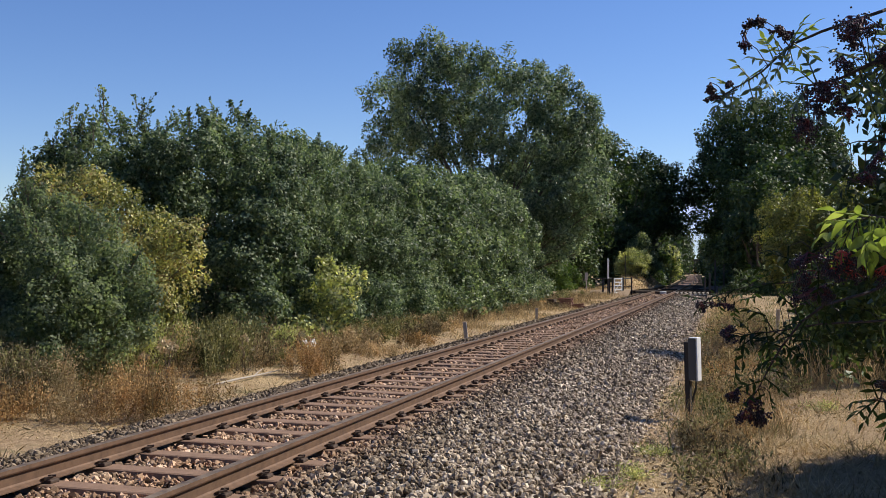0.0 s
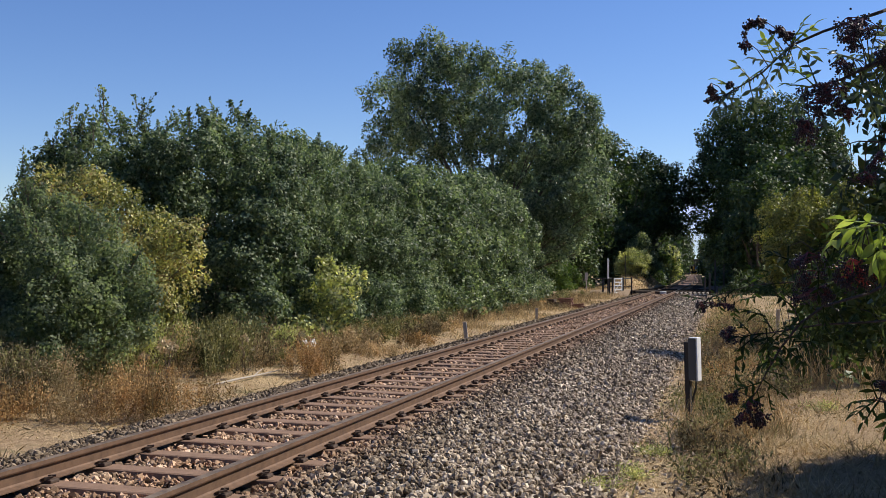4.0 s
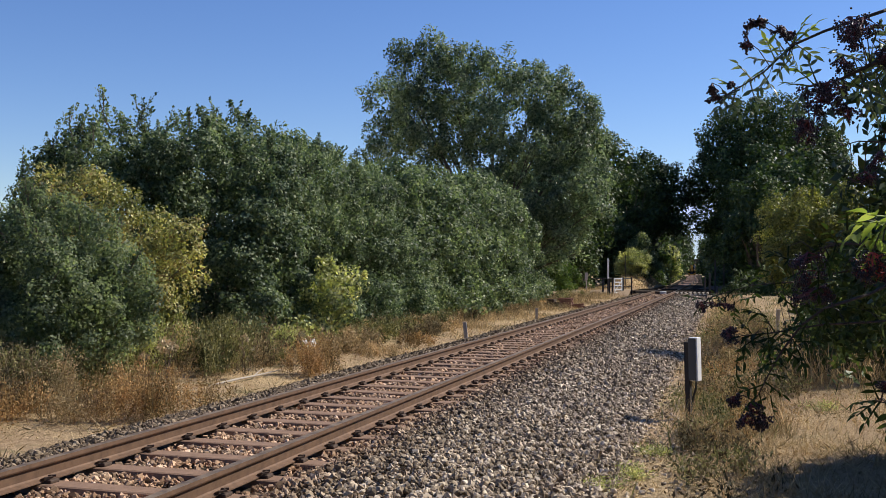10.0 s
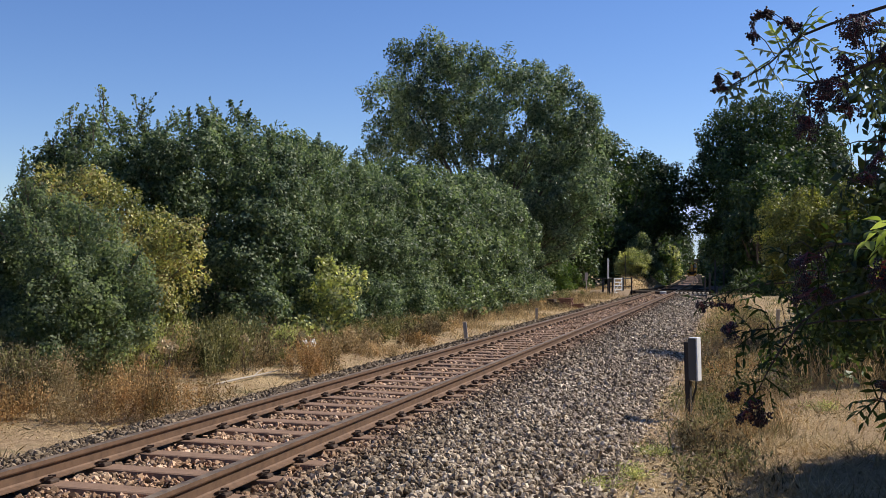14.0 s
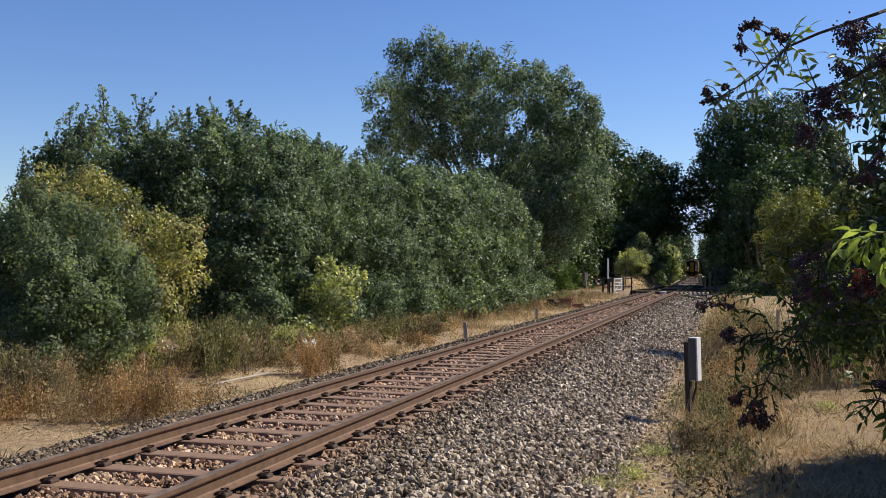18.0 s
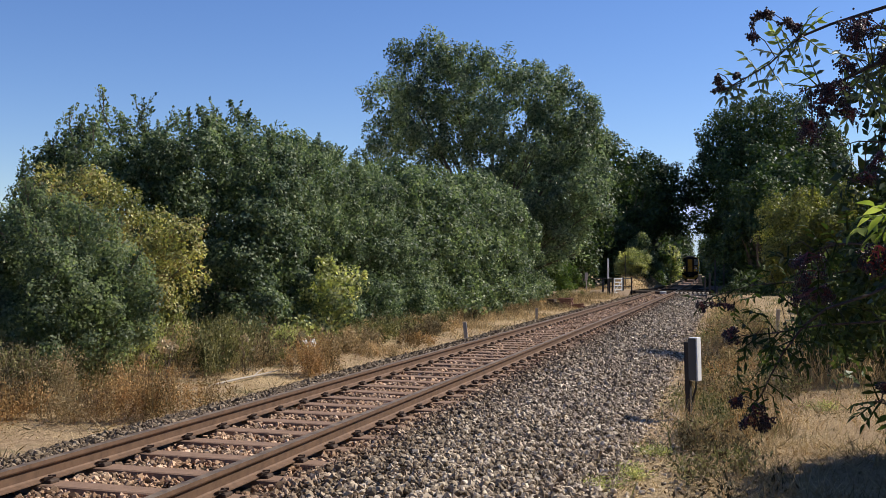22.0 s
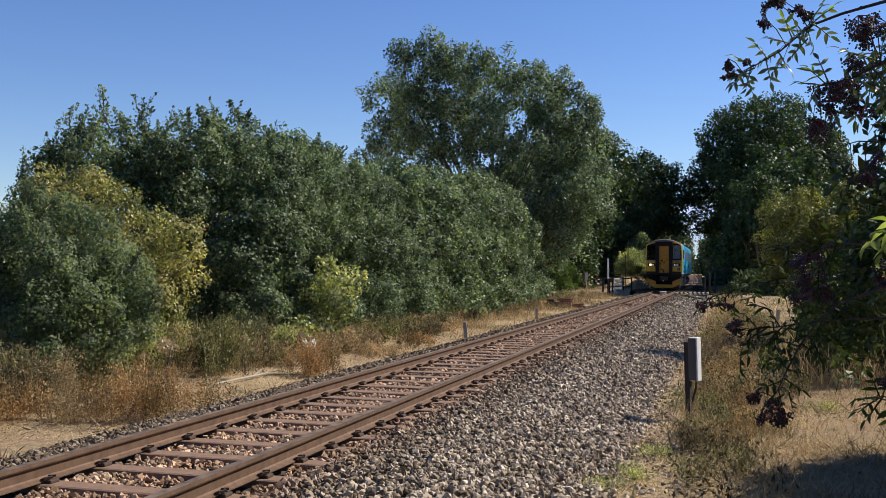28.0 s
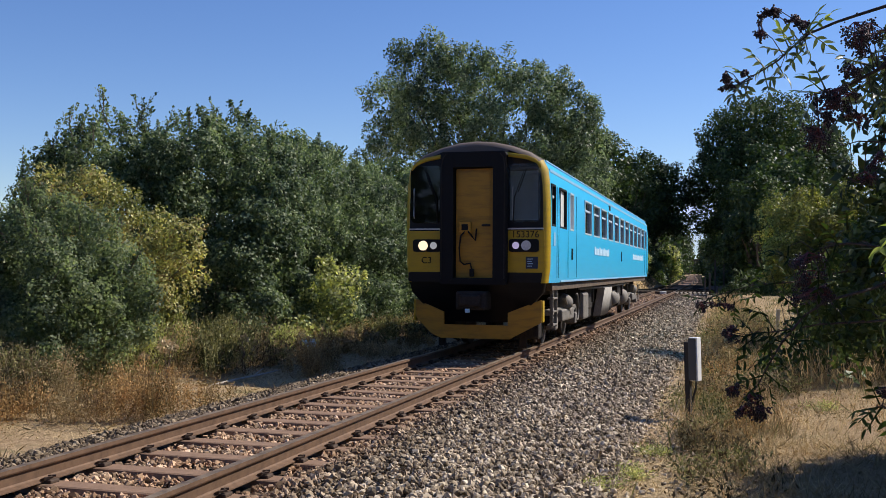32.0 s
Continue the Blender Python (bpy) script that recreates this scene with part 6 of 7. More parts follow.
# ---- the bridge over the far line ----
brick = plain("dark_brick", (0.075, 0.058, 0.048), 0.9, 0, 0.3, 2.5, 0.5)
bx = float(track_x(520))
bridge = tagged(new("road_bridge"), "small dark brick road bridge over the far line", "bridge")
bridge.location = (bx, 520, float(track_z(520)))
bm = bmesh.new()
arch = [(-3.2, -0.5), (-3.2, 2.6)] + [(-3.2 * math.cos(a), 2.6 + 2.4 * math.sin(a)) for a in np.linspace(0, math.pi, 13)][1:-1] + [(3.2, 2.6), (3.2, -0.5)]
for y0, y1 in ((0.0, 5.0),):
    f = [[(x, y0, z) for x, z in arch], [(x, y1, z) for x, z in arch]]
    loft(bm, f)
    for y in (y0, y1):
        v = [bm.verts.new((x, y, z)) for x, z in arch]
        o = [bm.verts.new(p) for p in ((12, y, -0.5), (12, y, 6.6), (-12, y, 6.6), (-12, y, -0.5))]
        bm.faces.new([*v, o[0], o[1], o[2], o[3]])
part("arch", bm, brick, bridge)
for y in (-0.1, 4.7):
    part("parapet", boxed(-12, 12, y, y + 0.4, 6.6, 7.7, 0.03), brick, bridge)


scatter("shade_litter", "dead grass and twigs lying on the shaded verge", 4.6, 7.4, 7.2, 11, 12000, 0.08, "straw", 371, 1.7, 0.07, -3.0, "litter")
scatter("shade_weeds", "thin weeds in the shade of the verge", 4.3, 7.4, 7.2, 11, 260, 0.08, "weed", 372, 0.6, 0.05, -1.0, "weeds")
scatter("straw_grass", "tall dry stalks at the foot of the thicket", 5.4, 8.0, 15.2, 26, 3500, 0.5, "straw", 373, 0.4, 0.014, -0.5)
shrub("bramble_thicket", "low dark brambles beside the crossing", "bush", [(4.9, 70.5, 0.1, 0.8, 0.8, 0.6), (6.2, 71.0, 0.3, 1.0, 0.9, 0.8), (7.6, 71.6, 0.5, 1.2, 1.0, 1.1), (9.2, 71.8, 0.7, 1.3, 1.0, 1.4)],
      (6.4, 71.0, gz(6.4, 71.0)), "oak", 0.12, 0.3, 409, 10, 8, 0.4, radius=0.025, core=400, old=1.6)
scatter("straw_grass", "parched straw grass on the near verge", 3.5, 9.5, -8, 6, 14000, 0.12, "straw", 375, 0.8, 0.05, -0.4)
scatter("straw_grass", "parched straw grass beside the near ballast", -6.5, -2.6, -8, 6, 9000, 0.16, "straw", 376, 0.7, 0.05, -0.2)
for cx, cy, h, mat in ((4.2, 11.6, 0.36, "weed"), (4.7, 12.4, 0.4, "russet"), (4.1, 13.6, 0.4, "weed"),
                       (4.6, 15.0, 0.5, "weed"), (4.2, 17.0, 0.5, "russet")):
    spots = [(cx + rng.normal() * 0.2, cy + rng.normal() * 0.3) for _ in range(9)]
    weeds("weed_clump", "low dark tangled weed clump on the verge", spots, h, 0.35, mat, 380 + int(cy * 7), 150, 0.034)
# Dark growth added to darken the pale ground beside the far line.
right = [(float(track_x(y)) + 4.4, y, float(track_z(y)) + 0.1, 1.3, 2.4, 0.9) for y in np.arange(92.0, 180.0, 4.0)]
left = [(float(track_x(y)) - 4.4, y, float(track_z(y)) + 0.2, 1.4, 2.4, 1.0) for y in np.arange(122.0, 180.0, 4.0)]
shrub("undergrowth", "dark undergrowth added to darken the ground beside the far line", "undergrowth", right, (4.0, 112.0, gz(4.0, 112.0) - 0.5), "oak", 0.34, 0.5, 411, 16, 0, radius=0.03, core=1500)
shrub("undergrowth", "dark undergrowth added to darken the ground beside the far line", "undergrowth", left, (-5.2, 122.0, gz(-5.2, 122.0) - 0.5), "oak", 0.34, 0.5, 413, 16, 0, radius=0.03, core=1500)


# ---- the elder in the foreground ----
E = {
    # one elder leaf in three tones: shade, sun and half light put into colour
    "leaf": leaf_material("elder_leaf_shade_tone", (0.02, 0.034, 0.012), (0.035, 0.058, 0.02), (0.065, 0.095, 0.034), 0.32, 0.6, 4.0, (1.25, 1.4, 0.6), 0.12),
    "bright": leaf_material("elder_leaf_sunlit_tone", (0.18, 0.24, 0.065), (0.29, 0.36, 0.105), (0.46, 0.52, 0.2), 0.5, 0.5, 9.0, (1.15, 1.25, 0.6), 0.15),
    "glossy": leaf_material("elder_leaf_glossy_lit", (0.06, 0.085, 0.045), (0.125, 0.165, 0.09), (0.26, 0.31, 0.19), 0.24, 0.38, 5.0, (1.15, 1.25, 0.7), 0.45),
    "wood": bark_material("elder_twig", (0.03, 0.022, 0.018), (0.085, 0.062, 0.05), 40),
    # redder stalk for the lit spray, the sun put into its colour
    "stalk": plain("sunlit_red_elder_stalk", (0.55, 0.07, 0.08), 0.5, 0, 0.3, 40, 0.1),
    "stalk_dull": plain("dull_elder_stalk", (0.13, 0.03, 0.035), 0.5, 0, 0.3, 40, 0.1),
    "berry": plain("black_elderberry", (0.02, 0.008, 0.014), 0.3, 0, 0.4, 50, 0.05, 0.5),
}


def leaflet(length, droop, wide):
    """One pointed leaflet, folded along its midrib and drooping: rows of three points."""
    rows = []
    for s, w in ((0.0, 0.02), (0.15, 0.15), (0.4, 0.22), (0.65, 0.165), (0.86, 0.065), (1.0, 0.004)):
        w, z = w * wide, -droop * s * s * length
        rows.append([(-w * length, s * length, z + w * length * 0.35), (0, s * length, z), (w * length, s * length, z + w * length * 0.35)])
    return rows


def pinnate(place, way, size, seed, bright=False):
    """An elder leaf: a stalk with two pairs of leaflets and one at the tip."""
    rng = np.random.default_rng(seed)
    way = Vector(way).normalized()
    up = Vector((rng.normal() * 0.35, rng.normal() * 0.35, 1.0))
    side = way.cross(up).normalized()
    turn = Matrix((side, way, side.cross(way))).transposed().to_4x4()
    m = Matrix.Translation(place) @ turn
    bm = bmesh.new()
    ln = size * 1.9
    tube(bm, [m @ Vector((0, 0, 0)), m @ Vector((0, ln * 0.5, 0)), m @ Vector((0, ln, -0.05 * ln))], [0.003, 0.0022, 0.0014], 4)
    for at, a in ((0.4, 62), (0.4, -62), (0.75, 50), (0.75, -50), (1.0, 0)):
        mm = m @ pose(0, ln * at, 0, rng.uniform(-28, 8), rng.uniform(-25, 25), a + rng.uniform(-12, 12))
        loft(bm, [[mm @ Vector(p) for p in row] for row in leaflet(size * rng.uniform(0.8, 1.15), rng.uniform(0.1, 0.4), 1.0 if size > 0.05 else 0.74)])
    return bm


def berry_cluster(parent, place, radius, seed, full=1.0, stalk="stalk"):
    """A hanging umbel: red stalks and a head of black berries."""
    rng = np.random.default_rng(seed)
    p = Vector(place)
    bm = bmesh.new()
    n = int(min(320, max(70, 6500 * radius)) * full)
    top = p + Vector((0, 0, radius * 1.2))
    rays = unit(rng.normal(size=(7, 3)) * np.array([0.62, 0.62, 0.35]) + np.array([0, 0, -0.75]))
    tips = np.array(top) + rays * (radius * rng.uniform(0.9, 2.5, 7))[:, None]
    pts = tips[rng.integers(0, 7, n)] + rng.normal(size=(n, 3)) * radius * np.array([0.27, 0.27, 0.36])
    for q in tips:
        mid = top.lerp(Vector(q), 0.55) + Vector((0, 0, 0.12 * radius))
        tube(bm, [top, mid, Vector(q)], [0.0024, 0.0017, 0.0012], 3)
        for w in pts[rng.integers(0, n, 5)]:
            tube(bm, [mid.lerp(Vector(q), 0.4), Vector(w)], [0.0011, 0.0007], 3)
    head = part("umbel", bm, E[stalk], parent, "drooping cluster of black elderberries on red stalks")
    shape = ICO[None] * rng.uniform(0.0028, 0.0042, (n, 1, 1))
    me = solids("fruit", shape, ICOSA, pts, E["berry"])
    me.polygons.foreach_set("use_smooth", np.ones(len(me.polygons), dtype=bool))
    tagged(part("fruit", me, None, head), kind="stuff")
    return head


ELDER = tagged(new("elder_bush"), "overhanging elder with dark berry clusters and drooping leaves", "bush")
ELDER.location = (6.2, 4.6, float(ground_z(6.2, 4.6)))
ROOT = Vector(ELDER.location)
stem = bmesh.new()
tube(stem, [(0, 0, -0.15), (0.05, -0.1, 0.7), (-0.1, -0.3, 1.5), (-0.35, -0.6, 2.2), (-0.6, -0.9, 2.7)], [0.07, 0.06, 0.045, 0.03, 0.012], 9)
part("trunk", stem, E["wood"], ELDER)


ARMS = {}


def bough(points, radius, leafs, heads, seed, size=0.06, bright=(), coat="leaf", more=0, reach=(0.2, 0.9), loose=1.0):
    """A branch of the elder with its leaves and berry clusters; places in the world, kept in the bush's space."""
    pts = [Vector(p) - ROOT for p in points]
    rad = [radius * (1 - 0.75 * i / (len(pts) - 1)) for i in range(len(pts))]
    bm = tube(bmesh.new(), pts, rad, 7)
    along = [pts[i].lerp(pts[i + 1], k / 8) for i in range(len(pts) - 1) for k in range(8)]

    def twig(p, r):
        """A side twig from the nearest place of the branch to p."""
        q = min(along, key=lambda a: (a - p).length)
        tube(bm, [q, q.lerp(p, 0.5) + Vector((0, 0, 0.12 * (q - p).length)), p], [r, r * 0.8, r * 0.6], 4)

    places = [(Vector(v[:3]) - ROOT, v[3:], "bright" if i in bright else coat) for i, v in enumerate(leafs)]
    rng = np.random.default_rng(seed)
    for i in range(more):
        # further leaves along the branch, between two shares of its length
        k = rng.uniform(*reach) * (len(pts) - 1)
        p = pts[int(k)].lerp(pts[min(int(k) + 1, len(pts) - 1)], k % 1.0) + Vector((rng.normal() * 0.028 * loose, rng.uniform(-0.15, 0.22), rng.normal() * 0.042 * loose))
        places.append((p, (rng.uniform(-1, 0.5), rng.uniform(-0.5, 0.3), rng.uniform(-1, 0.6)), coat))
    for p, way, kind in places:
        twig(p, 0.0016)
    for x, y, z, r in heads:
        twig(Vector((x, y, z + 1.2 * r)) - ROOT, 0.0021)
    ob = part("branch", bm, E["wood"], ELDER)
    ARMS[ob.name] = (pts[0], pts[-1])
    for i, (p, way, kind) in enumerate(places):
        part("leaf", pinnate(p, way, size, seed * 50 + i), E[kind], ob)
    for i, (x, y, z, r) in enumerate(heads):
        berry_cluster(ob, Vector((x, y, z)) - ROOT, r, seed * 70 + i, 1.0, "stalk" if seed == 15 else "stalk_dull")
    return ob

SPRAY_TOP = bough([(5.060, 3.721, 2.469), (4.877, 3.461, 2.352), (4.770, 3.431, 2.314), (4.689, 3.408, 2.284), (4.600, 3.382, 2.242), (4.551, 3.369, 2.199), (4.501, 3.355, 2.149), (4.430, 3.336, 2.102), (4.376, 3.320, 2.070)],
    0.0066,
    [(4.588, 3.335, 2.236, 0.483, 0.059, 0.874), (4.607, 3.363, 2.252, 0.727, 0.183, 0.662), (4.583, 3.399, 2.237, 0.285, -0.318, -0.904), (4.595, 3.300, 2.224, 0.782, 0.407, -0.472), (4.535, 3.325, 2.182, -0.404, -0.403, 0.821), (4.532, 3.446, 2.199, -0.901, -0.392, 0.188), (4.503, 3.412, 2.169, -0.773, -0.346, -0.532), (4.493, 3.376, 2.157, 0.496, -0.174, -0.851), (4.466, 3.368, 2.125, -0.619, 0.003, 0.786), (4.457, 3.347, 2.119, 0.250, 0.183, -0.951), (4.412, 3.359, 2.101, -0.715, -0.616, 0.331), (4.412, 3.373, 2.100, -0.181, -0.062, -0.982), (4.385, 3.290, 2.064, -0.427, -0.589, -0.686), (4.394, 3.386, 2.084, 0.385, 0.013, -0.923), (4.548, 3.404, 2.212, -0.511, 0.036, 0.859)],
    [(4.448, 3.322, 2.230, 0.014), (4.467, 3.377, 2.309, 0.019), (4.493, 3.379, 2.316, 0.015), (4.563, 3.319, 2.263, 0.019), (4.584, 3.329, 2.254, 0.015), (4.338, 3.269, 2.085, 0.016), (4.351, 3.351, 2.061, 0.014), (4.401, 3.310, 2.100, 0.012)], 11, 0.039, (0, 1, 4, 14, 6, 10), "glossy", 8, (0.5, 0.95), 0.4)
SPRAY_MID = bough([(5.136, 3.745, 2.331), (4.948, 3.484, 2.225), (4.827, 3.346, 2.157), (4.740, 3.322, 2.112), (4.680, 3.304, 2.093), (4.628, 3.289, 2.084)],
    0.0084,
    [(4.655, 3.318, 2.097, -0.677, -0.440, 0.591), (4.640, 3.294, 2.088, -0.886, -0.455, 0.089), (4.631, 3.266, 2.078, -0.524, -0.168, -0.835), (4.664, 3.314, 2.100, -0.328, 0.104, 0.939), (4.726, 3.348, 2.117, 0.205, 0.314, -0.927), (4.764, 3.388, 2.141, -0.342, 0.199, -0.919), (4.796, 3.366, 2.154, 0.576, -0.197, -0.794), (4.835, 3.408, 2.169, 0.134, 0.347, 0.928), (4.871, 3.426, 2.199, 0.287, 0.058, -0.956), (4.762, 3.365, 2.046, -0.213, -0.422, -0.881), (4.817, 3.400, 2.067, 0.445, 0.083, -0.891), (4.779, 3.298, 2.087, 0.774, -0.363, -0.519), (4.853, 3.413, 2.123, 0.180, 0.564, -0.806), (4.716, 3.248, 2.028, -0.610, -0.018, -0.793), (4.859, 3.342, 2.092, 0.149, -0.497, -0.855)],
    [(4.758, 3.324, 2.271, 0.032), (4.776, 3.271, 2.232, 0.036), (4.801, 3.294, 2.264, 0.027), (4.683, 3.286, 2.036, 0.031), (4.664, 3.303, 1.994, 0.032), (4.633, 3.247, 1.934, 0.032), (4.708, 3.255, 2.065, 0.027), (4.617, 3.317, 1.962, 0.022), (4.740, 3.291, 2.146, 0.022), (4.674, 3.341, 2.073, 0.027), (4.845, 3.382, 2.173, 0.027), (4.746, 3.303, 1.991, 0.023)], 12, 0.043, (0, 1), "glossy", 24, (0.12, 0.5), 1.4)
SPRAY_BARE = bough([(5.200, 3.978, 2.044), (4.966, 3.599, 1.950), (4.892, 3.578, 1.937), (4.818, 3.556, 1.940), (4.763, 3.540, 1.924)],
    0.0048,
    [(4.891, 3.572, 1.863, -0.407, -0.180, -0.895), (4.868, 3.596, 1.847, -0.885, -0.274, -0.376)],
    [(4.882, 3.572, 1.873, 0.025), (4.837, 3.566, 1.806, 0.027)], 13, 0.031, (), "glossy", 4, (0.2, 0.9), 1.0)
TWIG_BARE = bough([(4.983, 3.710, 1.855), (4.907, 3.581, 1.969), (4.874, 3.571, 2.007), (4.846, 3.564, 1.959)],
    0.0036,
    [],
    [], 14, 0.031, (), "leaf")
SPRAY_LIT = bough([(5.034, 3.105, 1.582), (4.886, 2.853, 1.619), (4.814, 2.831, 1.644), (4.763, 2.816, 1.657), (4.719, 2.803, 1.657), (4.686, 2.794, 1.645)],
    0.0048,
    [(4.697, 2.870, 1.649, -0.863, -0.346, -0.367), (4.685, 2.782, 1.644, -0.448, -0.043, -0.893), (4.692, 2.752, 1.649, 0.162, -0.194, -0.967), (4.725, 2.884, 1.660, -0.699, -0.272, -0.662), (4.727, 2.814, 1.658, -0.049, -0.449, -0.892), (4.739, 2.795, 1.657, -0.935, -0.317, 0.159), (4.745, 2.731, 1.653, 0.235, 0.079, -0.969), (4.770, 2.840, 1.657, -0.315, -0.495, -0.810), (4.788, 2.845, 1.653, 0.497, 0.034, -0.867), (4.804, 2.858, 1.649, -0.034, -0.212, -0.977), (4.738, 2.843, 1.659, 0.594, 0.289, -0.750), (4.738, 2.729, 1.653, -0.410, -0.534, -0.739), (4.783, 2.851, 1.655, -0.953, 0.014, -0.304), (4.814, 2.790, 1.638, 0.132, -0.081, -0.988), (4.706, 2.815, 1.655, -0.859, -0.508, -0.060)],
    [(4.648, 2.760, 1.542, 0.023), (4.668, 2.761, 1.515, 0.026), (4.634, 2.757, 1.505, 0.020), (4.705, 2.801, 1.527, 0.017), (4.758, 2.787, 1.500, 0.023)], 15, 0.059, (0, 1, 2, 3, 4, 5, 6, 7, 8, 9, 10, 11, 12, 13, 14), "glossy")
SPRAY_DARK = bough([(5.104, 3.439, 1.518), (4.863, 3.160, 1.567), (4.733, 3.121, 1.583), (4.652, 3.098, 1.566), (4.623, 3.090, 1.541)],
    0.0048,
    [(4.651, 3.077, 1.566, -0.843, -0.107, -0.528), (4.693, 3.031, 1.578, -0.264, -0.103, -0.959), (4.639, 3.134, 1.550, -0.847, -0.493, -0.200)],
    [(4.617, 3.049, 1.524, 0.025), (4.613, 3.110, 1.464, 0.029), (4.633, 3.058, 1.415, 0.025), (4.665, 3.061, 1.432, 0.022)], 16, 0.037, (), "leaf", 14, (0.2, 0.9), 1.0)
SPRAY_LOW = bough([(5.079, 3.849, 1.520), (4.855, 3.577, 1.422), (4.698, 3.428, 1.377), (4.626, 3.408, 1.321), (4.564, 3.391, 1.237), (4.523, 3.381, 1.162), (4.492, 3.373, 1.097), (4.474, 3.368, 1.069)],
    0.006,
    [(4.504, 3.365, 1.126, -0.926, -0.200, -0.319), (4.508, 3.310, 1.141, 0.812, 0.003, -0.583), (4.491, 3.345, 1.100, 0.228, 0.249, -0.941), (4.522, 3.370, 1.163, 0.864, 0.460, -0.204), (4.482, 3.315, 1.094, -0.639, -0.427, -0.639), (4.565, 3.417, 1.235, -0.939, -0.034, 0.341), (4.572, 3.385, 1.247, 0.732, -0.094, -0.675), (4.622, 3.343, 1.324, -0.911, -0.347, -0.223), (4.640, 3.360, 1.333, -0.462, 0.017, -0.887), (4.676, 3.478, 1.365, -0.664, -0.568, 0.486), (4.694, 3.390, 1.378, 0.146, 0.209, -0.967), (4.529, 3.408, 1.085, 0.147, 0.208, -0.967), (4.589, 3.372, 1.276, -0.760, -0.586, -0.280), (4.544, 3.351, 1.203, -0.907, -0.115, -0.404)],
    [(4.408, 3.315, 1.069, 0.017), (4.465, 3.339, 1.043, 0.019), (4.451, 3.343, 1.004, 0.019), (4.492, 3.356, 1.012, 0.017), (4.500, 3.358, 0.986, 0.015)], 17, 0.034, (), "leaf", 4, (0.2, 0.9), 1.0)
SPRAY_LEFT = bough([(5.160, 4.084, 1.327), (4.869, 3.687, 1.320), (4.698, 3.637, 1.310), (4.546, 3.594, 1.283), (4.451, 3.566, 1.271), (4.404, 3.552, 1.278)],
    0.0048,
    [(4.472, 3.642, 1.270, -0.507, -0.582, 0.636), (4.496, 3.496, 1.280, -0.829, 0.065, -0.556), (4.549, 3.658, 1.279, -0.524, 0.113, 0.844), (4.584, 3.593, 1.290, -0.728, 0.065, -0.683), (4.646, 3.694, 1.295, -0.361, -0.432, 0.826), (4.702, 3.679, 1.307, -0.396, 0.064, -0.916), (4.758, 3.682, 1.314, -0.550, -0.264, 0.792), (4.789, 3.629, 1.318, -0.210, -0.265, -0.941), (4.844, 3.634, 1.323, -0.340, -0.559, 0.756), (4.518, 3.599, 1.338, -0.799, -0.524, 0.294), (4.607, 3.661, 1.376, -0.607, -0.646, 0.464), (4.569, 3.664, 1.456, -0.952, -0.212, -0.220), (4.530, 3.655, 1.496, -0.979, -0.072, 0.191), (4.646, 3.685, 1.497, -0.886, -0.298, -0.356), (4.598, 3.523, 1.536, -0.934, -0.173, 0.312)],
    [(4.394, 3.505, 1.262, 0.018), (4.396, 3.518, 1.292, 0.012)], 18, 0.043, (), "leaf", 9, (0.2, 0.9), 1.0)
SPRAY_FAR = bough([(4.913, 4.738, 1.496), (4.655, 4.455, 1.446), (4.490, 4.408, 1.433), (4.373, 4.374, 1.396), (4.303, 4.354, 1.371)],
    0.0042,
    [(4.491, 4.435, 1.433, -0.649, -0.301, 0.699), (4.420, 4.373, 1.416, -0.727, 0.057, -0.684), (4.373, 4.393, 1.400, -0.821, -0.476, -0.316), (4.315, 4.316, 1.377, -0.669, 0.029, -0.743), (4.350, 4.364, 1.391, 0.152, 0.191, -0.970), (4.513, 4.390, 1.446, -0.175, -0.358, -0.917), (4.561, 4.434, 1.446, -0.428, 0.018, 0.904), (4.628, 4.393, 1.447, -0.309, 0.060, -0.949), (4.289, 4.421, 1.369, -0.969, -0.125, 0.212), (4.444, 4.448, 1.424, -0.047, -0.485, 0.873), (4.538, 4.443, 1.445, -0.876, -0.076, 0.477)],
    [(4.281, 4.291, 1.344, 0.016), (4.385, 4.345, 1.336, 0.016), (4.331, 4.328, 1.348, 0.012)], 19, 0.037, (), "leaf", 6, (0.2, 0.9), 1.0)
SPRAY_RIGHT = bough([(5.003, 3.105, 1.110), (4.842, 2.849, 1.145), (4.792, 2.834, 1.149), (4.763, 2.826, 1.155)],
    0.0048,
    [(4.768, 2.832, 1.152, -0.786, -0.381, -0.487), (4.776, 2.825, 1.153, -0.561, -0.032, -0.827), (4.779, 2.747, 1.160, 0.028, -0.405, -0.914), (4.754, 2.761, 1.163, -0.763, -0.646, -0.012), (4.788, 2.761, 1.154, 0.348, 0.371, -0.861), (4.781, 2.890, 1.151, -0.346, -0.549, 0.761)],
    [(4.792, 2.823, 1.184, 0.017)], 20, 0.037, (), "leaf")

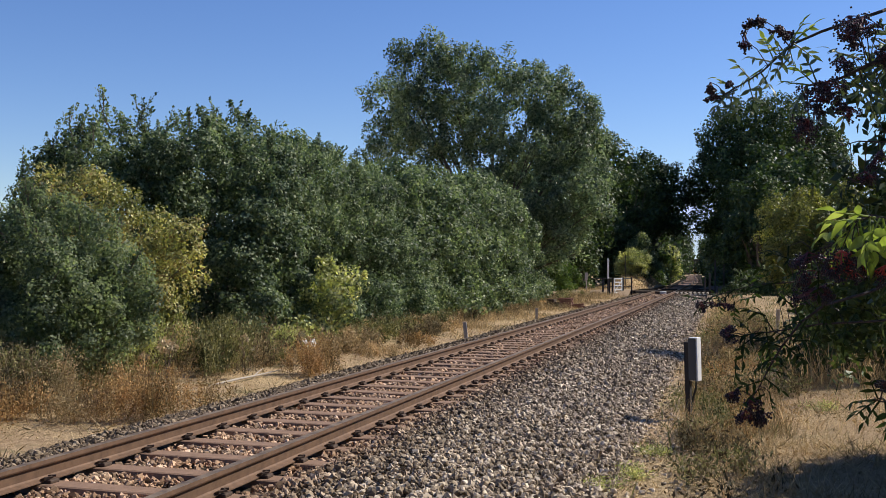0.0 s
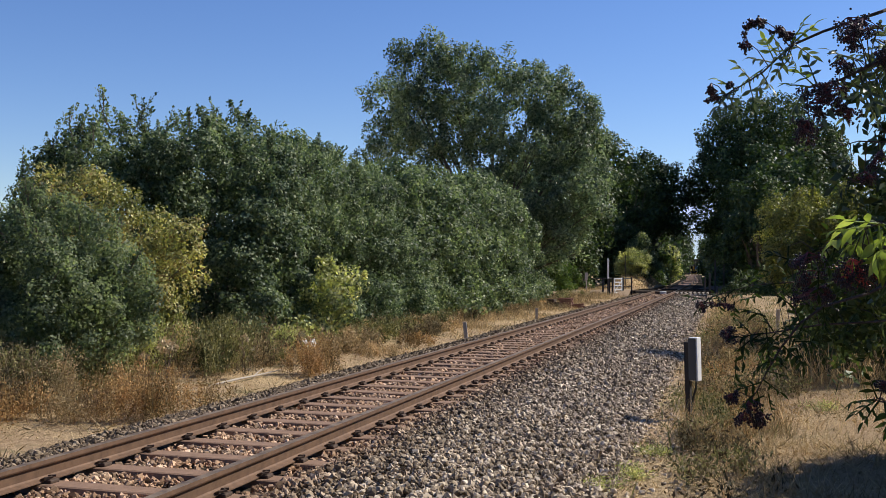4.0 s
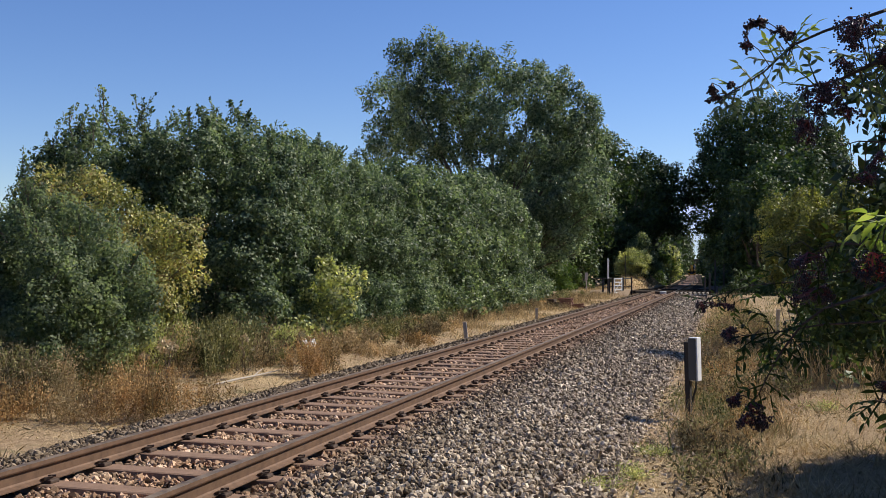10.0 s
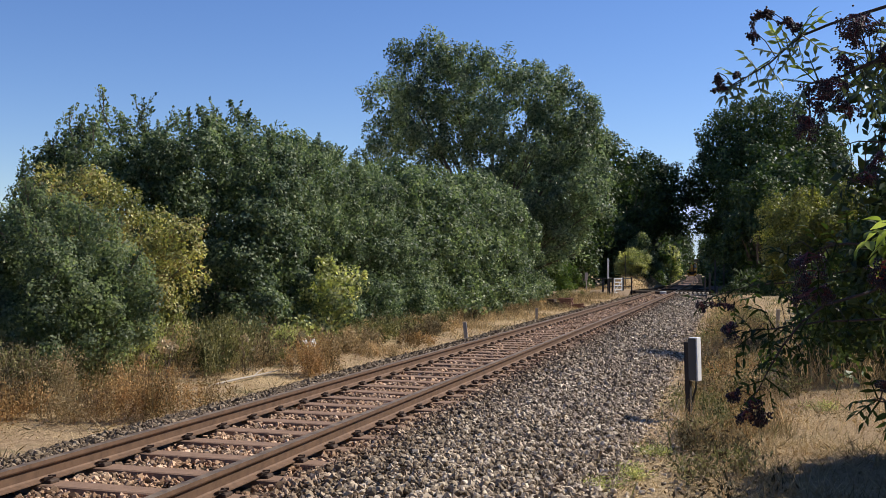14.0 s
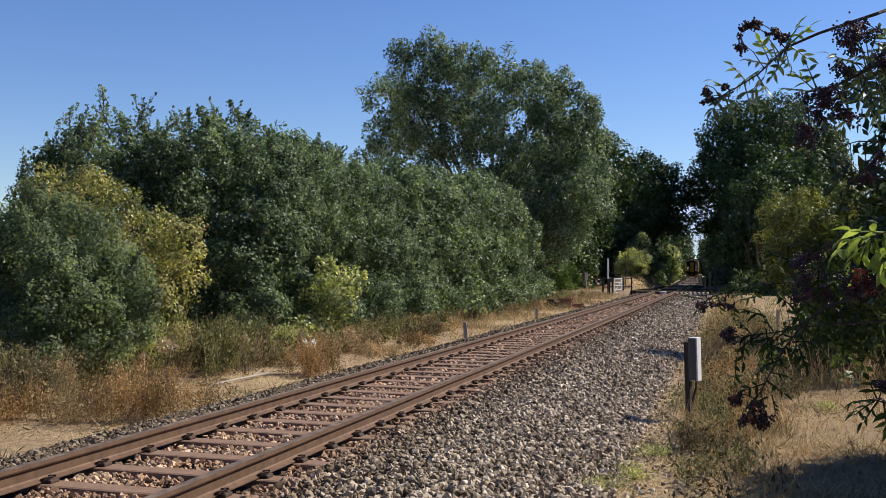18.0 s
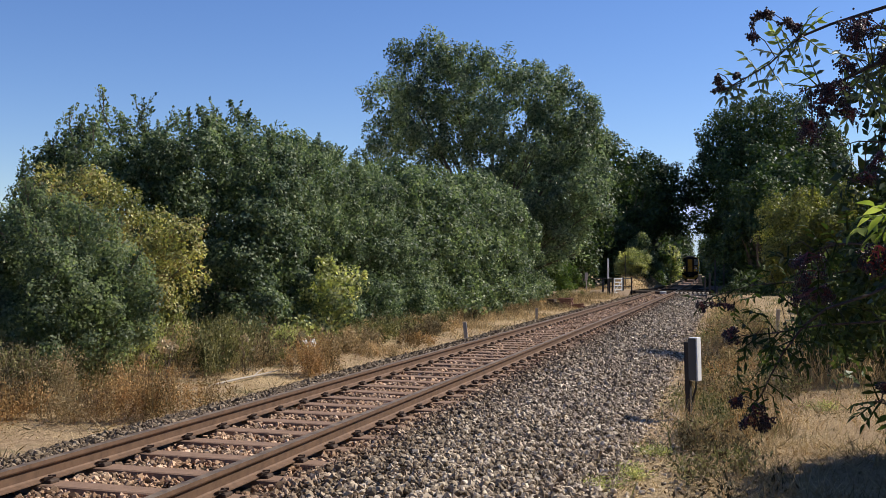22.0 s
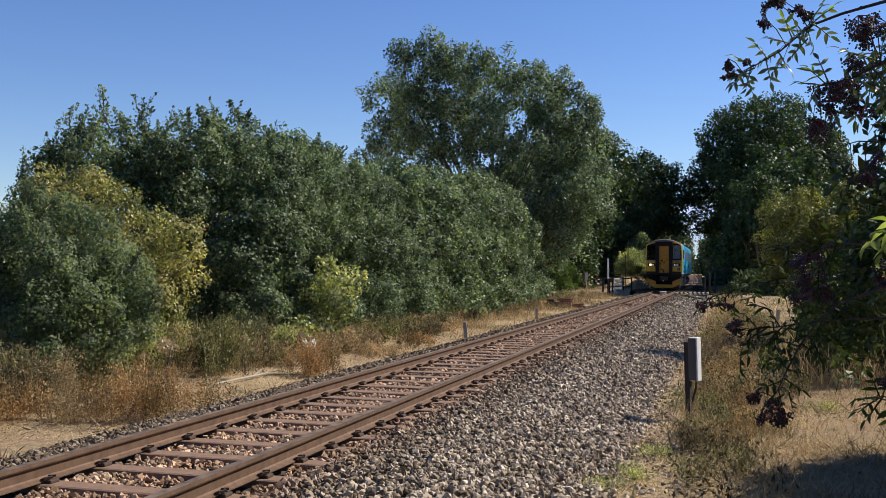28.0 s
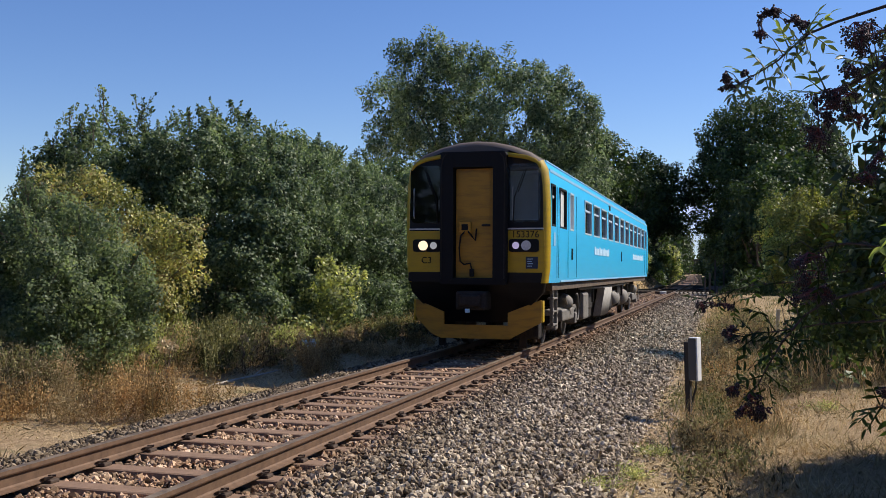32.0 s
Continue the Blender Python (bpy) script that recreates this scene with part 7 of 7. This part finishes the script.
# Lobes nearer than y 5.1 stand out of view, added to shade the sprays.
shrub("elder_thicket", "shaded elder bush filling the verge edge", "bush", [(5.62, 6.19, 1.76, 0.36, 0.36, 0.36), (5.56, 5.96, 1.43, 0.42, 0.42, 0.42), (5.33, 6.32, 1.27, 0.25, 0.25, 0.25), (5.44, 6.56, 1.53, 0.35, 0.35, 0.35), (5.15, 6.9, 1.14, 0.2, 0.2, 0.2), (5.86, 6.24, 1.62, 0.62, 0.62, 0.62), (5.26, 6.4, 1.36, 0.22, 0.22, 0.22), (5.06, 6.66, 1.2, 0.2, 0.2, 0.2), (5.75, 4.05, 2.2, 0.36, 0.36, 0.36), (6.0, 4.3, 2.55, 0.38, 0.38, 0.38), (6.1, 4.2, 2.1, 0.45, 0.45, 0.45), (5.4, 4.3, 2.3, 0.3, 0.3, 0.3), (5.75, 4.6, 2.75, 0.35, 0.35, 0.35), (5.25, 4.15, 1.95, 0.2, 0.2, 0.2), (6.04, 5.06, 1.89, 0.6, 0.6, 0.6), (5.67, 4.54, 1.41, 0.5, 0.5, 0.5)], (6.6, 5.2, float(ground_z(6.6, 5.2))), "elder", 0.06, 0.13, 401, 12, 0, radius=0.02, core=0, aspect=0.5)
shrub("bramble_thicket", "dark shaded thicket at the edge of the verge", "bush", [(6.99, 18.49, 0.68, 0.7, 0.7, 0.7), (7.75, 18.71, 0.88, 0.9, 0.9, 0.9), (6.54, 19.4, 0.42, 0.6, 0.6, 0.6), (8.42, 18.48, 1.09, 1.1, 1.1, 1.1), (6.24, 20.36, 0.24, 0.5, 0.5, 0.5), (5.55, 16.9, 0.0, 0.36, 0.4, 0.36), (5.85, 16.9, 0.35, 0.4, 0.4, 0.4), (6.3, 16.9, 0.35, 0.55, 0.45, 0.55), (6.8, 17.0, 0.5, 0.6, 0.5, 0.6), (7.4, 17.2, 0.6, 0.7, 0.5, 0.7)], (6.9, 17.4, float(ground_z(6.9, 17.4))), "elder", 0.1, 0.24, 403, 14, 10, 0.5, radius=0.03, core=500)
# Two bushes out of view, placed to cast the shadow on the near verge.
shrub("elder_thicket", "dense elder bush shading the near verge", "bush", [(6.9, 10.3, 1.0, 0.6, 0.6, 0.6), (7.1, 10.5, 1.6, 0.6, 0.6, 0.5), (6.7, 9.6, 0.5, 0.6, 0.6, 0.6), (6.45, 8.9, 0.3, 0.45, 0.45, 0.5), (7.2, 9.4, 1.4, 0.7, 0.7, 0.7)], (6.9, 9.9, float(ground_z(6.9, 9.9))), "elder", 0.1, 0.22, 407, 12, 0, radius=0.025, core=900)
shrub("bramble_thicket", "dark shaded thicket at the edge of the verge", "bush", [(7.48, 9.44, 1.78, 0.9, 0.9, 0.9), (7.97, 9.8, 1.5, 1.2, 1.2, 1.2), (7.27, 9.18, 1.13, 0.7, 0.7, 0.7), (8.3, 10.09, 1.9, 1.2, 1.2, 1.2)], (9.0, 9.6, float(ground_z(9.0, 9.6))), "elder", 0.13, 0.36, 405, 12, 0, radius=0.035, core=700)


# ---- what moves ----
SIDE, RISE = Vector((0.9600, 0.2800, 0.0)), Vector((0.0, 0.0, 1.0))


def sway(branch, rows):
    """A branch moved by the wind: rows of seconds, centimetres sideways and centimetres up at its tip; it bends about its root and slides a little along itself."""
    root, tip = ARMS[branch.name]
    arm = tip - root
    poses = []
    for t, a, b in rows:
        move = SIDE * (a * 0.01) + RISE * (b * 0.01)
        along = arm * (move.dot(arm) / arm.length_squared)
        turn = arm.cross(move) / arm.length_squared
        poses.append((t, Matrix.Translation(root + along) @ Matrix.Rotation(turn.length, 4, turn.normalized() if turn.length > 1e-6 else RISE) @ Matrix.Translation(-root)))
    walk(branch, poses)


def motions():
    rows = []
    for t, y in ((0, 454.1), (3, 413.3), (6, 372.5), (9, 331.7), (12, 290.9), (14, 263.7), (17, 222.9), (19, 195.7), (21, 168.5), (23, 141.3), (24, 127.7), (25, 114.1), (26, 100.5),
                 (27, 86.9), (28, 73.28), (29, 59.5), (30, 45.6), (31, 31.6), (31.5, 24.4), (32, 17.12)):
        x0, x1 = float(track_x(y + 3.5)), float(track_x(y + 19.0))
        heading = math.degrees(math.atan2(-(x1 - x0), 15.5))
        rows.append((t, pose(x0 - (x1 - x0) / 15.5 * 3.5, y, float(track_z(y)), math.degrees(math.atan(-0.0029)), 0, heading)))
    walk(RAILCAR, rows)
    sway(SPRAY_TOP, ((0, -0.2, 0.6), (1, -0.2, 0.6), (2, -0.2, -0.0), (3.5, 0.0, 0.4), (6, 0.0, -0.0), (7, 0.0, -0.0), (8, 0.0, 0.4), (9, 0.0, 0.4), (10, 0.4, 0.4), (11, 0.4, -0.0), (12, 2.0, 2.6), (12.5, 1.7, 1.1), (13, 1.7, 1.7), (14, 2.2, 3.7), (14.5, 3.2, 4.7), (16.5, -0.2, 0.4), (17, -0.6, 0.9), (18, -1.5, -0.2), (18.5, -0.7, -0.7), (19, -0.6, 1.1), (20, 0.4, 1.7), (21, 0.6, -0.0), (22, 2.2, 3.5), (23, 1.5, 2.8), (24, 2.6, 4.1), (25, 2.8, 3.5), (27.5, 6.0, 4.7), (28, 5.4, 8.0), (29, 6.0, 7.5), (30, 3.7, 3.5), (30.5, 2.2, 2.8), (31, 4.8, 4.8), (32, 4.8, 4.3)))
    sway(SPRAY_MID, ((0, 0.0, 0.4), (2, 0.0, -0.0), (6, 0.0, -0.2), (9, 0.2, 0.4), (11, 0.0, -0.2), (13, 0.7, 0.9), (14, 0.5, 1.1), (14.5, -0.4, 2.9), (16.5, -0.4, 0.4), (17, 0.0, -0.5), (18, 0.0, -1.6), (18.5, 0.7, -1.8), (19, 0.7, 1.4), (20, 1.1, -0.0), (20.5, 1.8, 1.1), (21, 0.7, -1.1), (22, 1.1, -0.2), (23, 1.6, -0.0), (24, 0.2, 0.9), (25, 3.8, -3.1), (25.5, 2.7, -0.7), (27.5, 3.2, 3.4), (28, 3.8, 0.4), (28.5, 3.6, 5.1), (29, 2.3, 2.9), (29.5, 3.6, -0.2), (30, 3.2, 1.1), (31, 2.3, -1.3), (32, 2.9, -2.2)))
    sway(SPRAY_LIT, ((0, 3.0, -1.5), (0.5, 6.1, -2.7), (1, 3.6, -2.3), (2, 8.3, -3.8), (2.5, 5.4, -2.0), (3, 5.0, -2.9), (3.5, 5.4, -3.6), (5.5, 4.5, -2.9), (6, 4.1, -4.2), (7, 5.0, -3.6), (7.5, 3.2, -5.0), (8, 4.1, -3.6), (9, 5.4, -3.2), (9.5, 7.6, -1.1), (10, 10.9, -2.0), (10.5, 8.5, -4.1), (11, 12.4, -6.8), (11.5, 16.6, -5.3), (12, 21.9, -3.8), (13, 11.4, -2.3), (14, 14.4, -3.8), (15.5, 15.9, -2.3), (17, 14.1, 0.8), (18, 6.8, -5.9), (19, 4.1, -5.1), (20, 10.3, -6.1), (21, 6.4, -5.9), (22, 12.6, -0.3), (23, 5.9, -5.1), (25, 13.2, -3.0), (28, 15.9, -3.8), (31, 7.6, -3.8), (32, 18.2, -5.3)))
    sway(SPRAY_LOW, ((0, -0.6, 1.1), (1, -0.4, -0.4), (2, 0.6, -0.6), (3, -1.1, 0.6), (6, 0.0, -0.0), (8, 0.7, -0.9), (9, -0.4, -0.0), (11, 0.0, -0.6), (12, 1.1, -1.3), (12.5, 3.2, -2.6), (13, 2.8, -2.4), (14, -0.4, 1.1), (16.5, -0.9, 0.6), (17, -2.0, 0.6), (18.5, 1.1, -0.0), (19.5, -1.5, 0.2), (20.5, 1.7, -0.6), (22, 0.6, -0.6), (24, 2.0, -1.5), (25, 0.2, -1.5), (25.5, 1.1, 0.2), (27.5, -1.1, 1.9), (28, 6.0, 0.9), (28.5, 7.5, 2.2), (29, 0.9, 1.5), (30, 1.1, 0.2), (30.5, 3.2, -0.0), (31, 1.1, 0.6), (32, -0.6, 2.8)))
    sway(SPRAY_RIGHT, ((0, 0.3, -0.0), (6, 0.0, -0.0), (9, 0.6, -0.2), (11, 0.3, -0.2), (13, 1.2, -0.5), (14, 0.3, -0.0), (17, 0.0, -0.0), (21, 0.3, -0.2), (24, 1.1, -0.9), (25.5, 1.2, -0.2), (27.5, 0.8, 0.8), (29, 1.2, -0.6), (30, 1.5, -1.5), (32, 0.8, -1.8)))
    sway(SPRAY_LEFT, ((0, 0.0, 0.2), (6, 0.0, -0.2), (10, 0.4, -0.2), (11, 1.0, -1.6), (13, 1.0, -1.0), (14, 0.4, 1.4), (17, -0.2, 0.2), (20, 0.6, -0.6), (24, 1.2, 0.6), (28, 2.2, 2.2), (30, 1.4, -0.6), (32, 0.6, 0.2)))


motions()
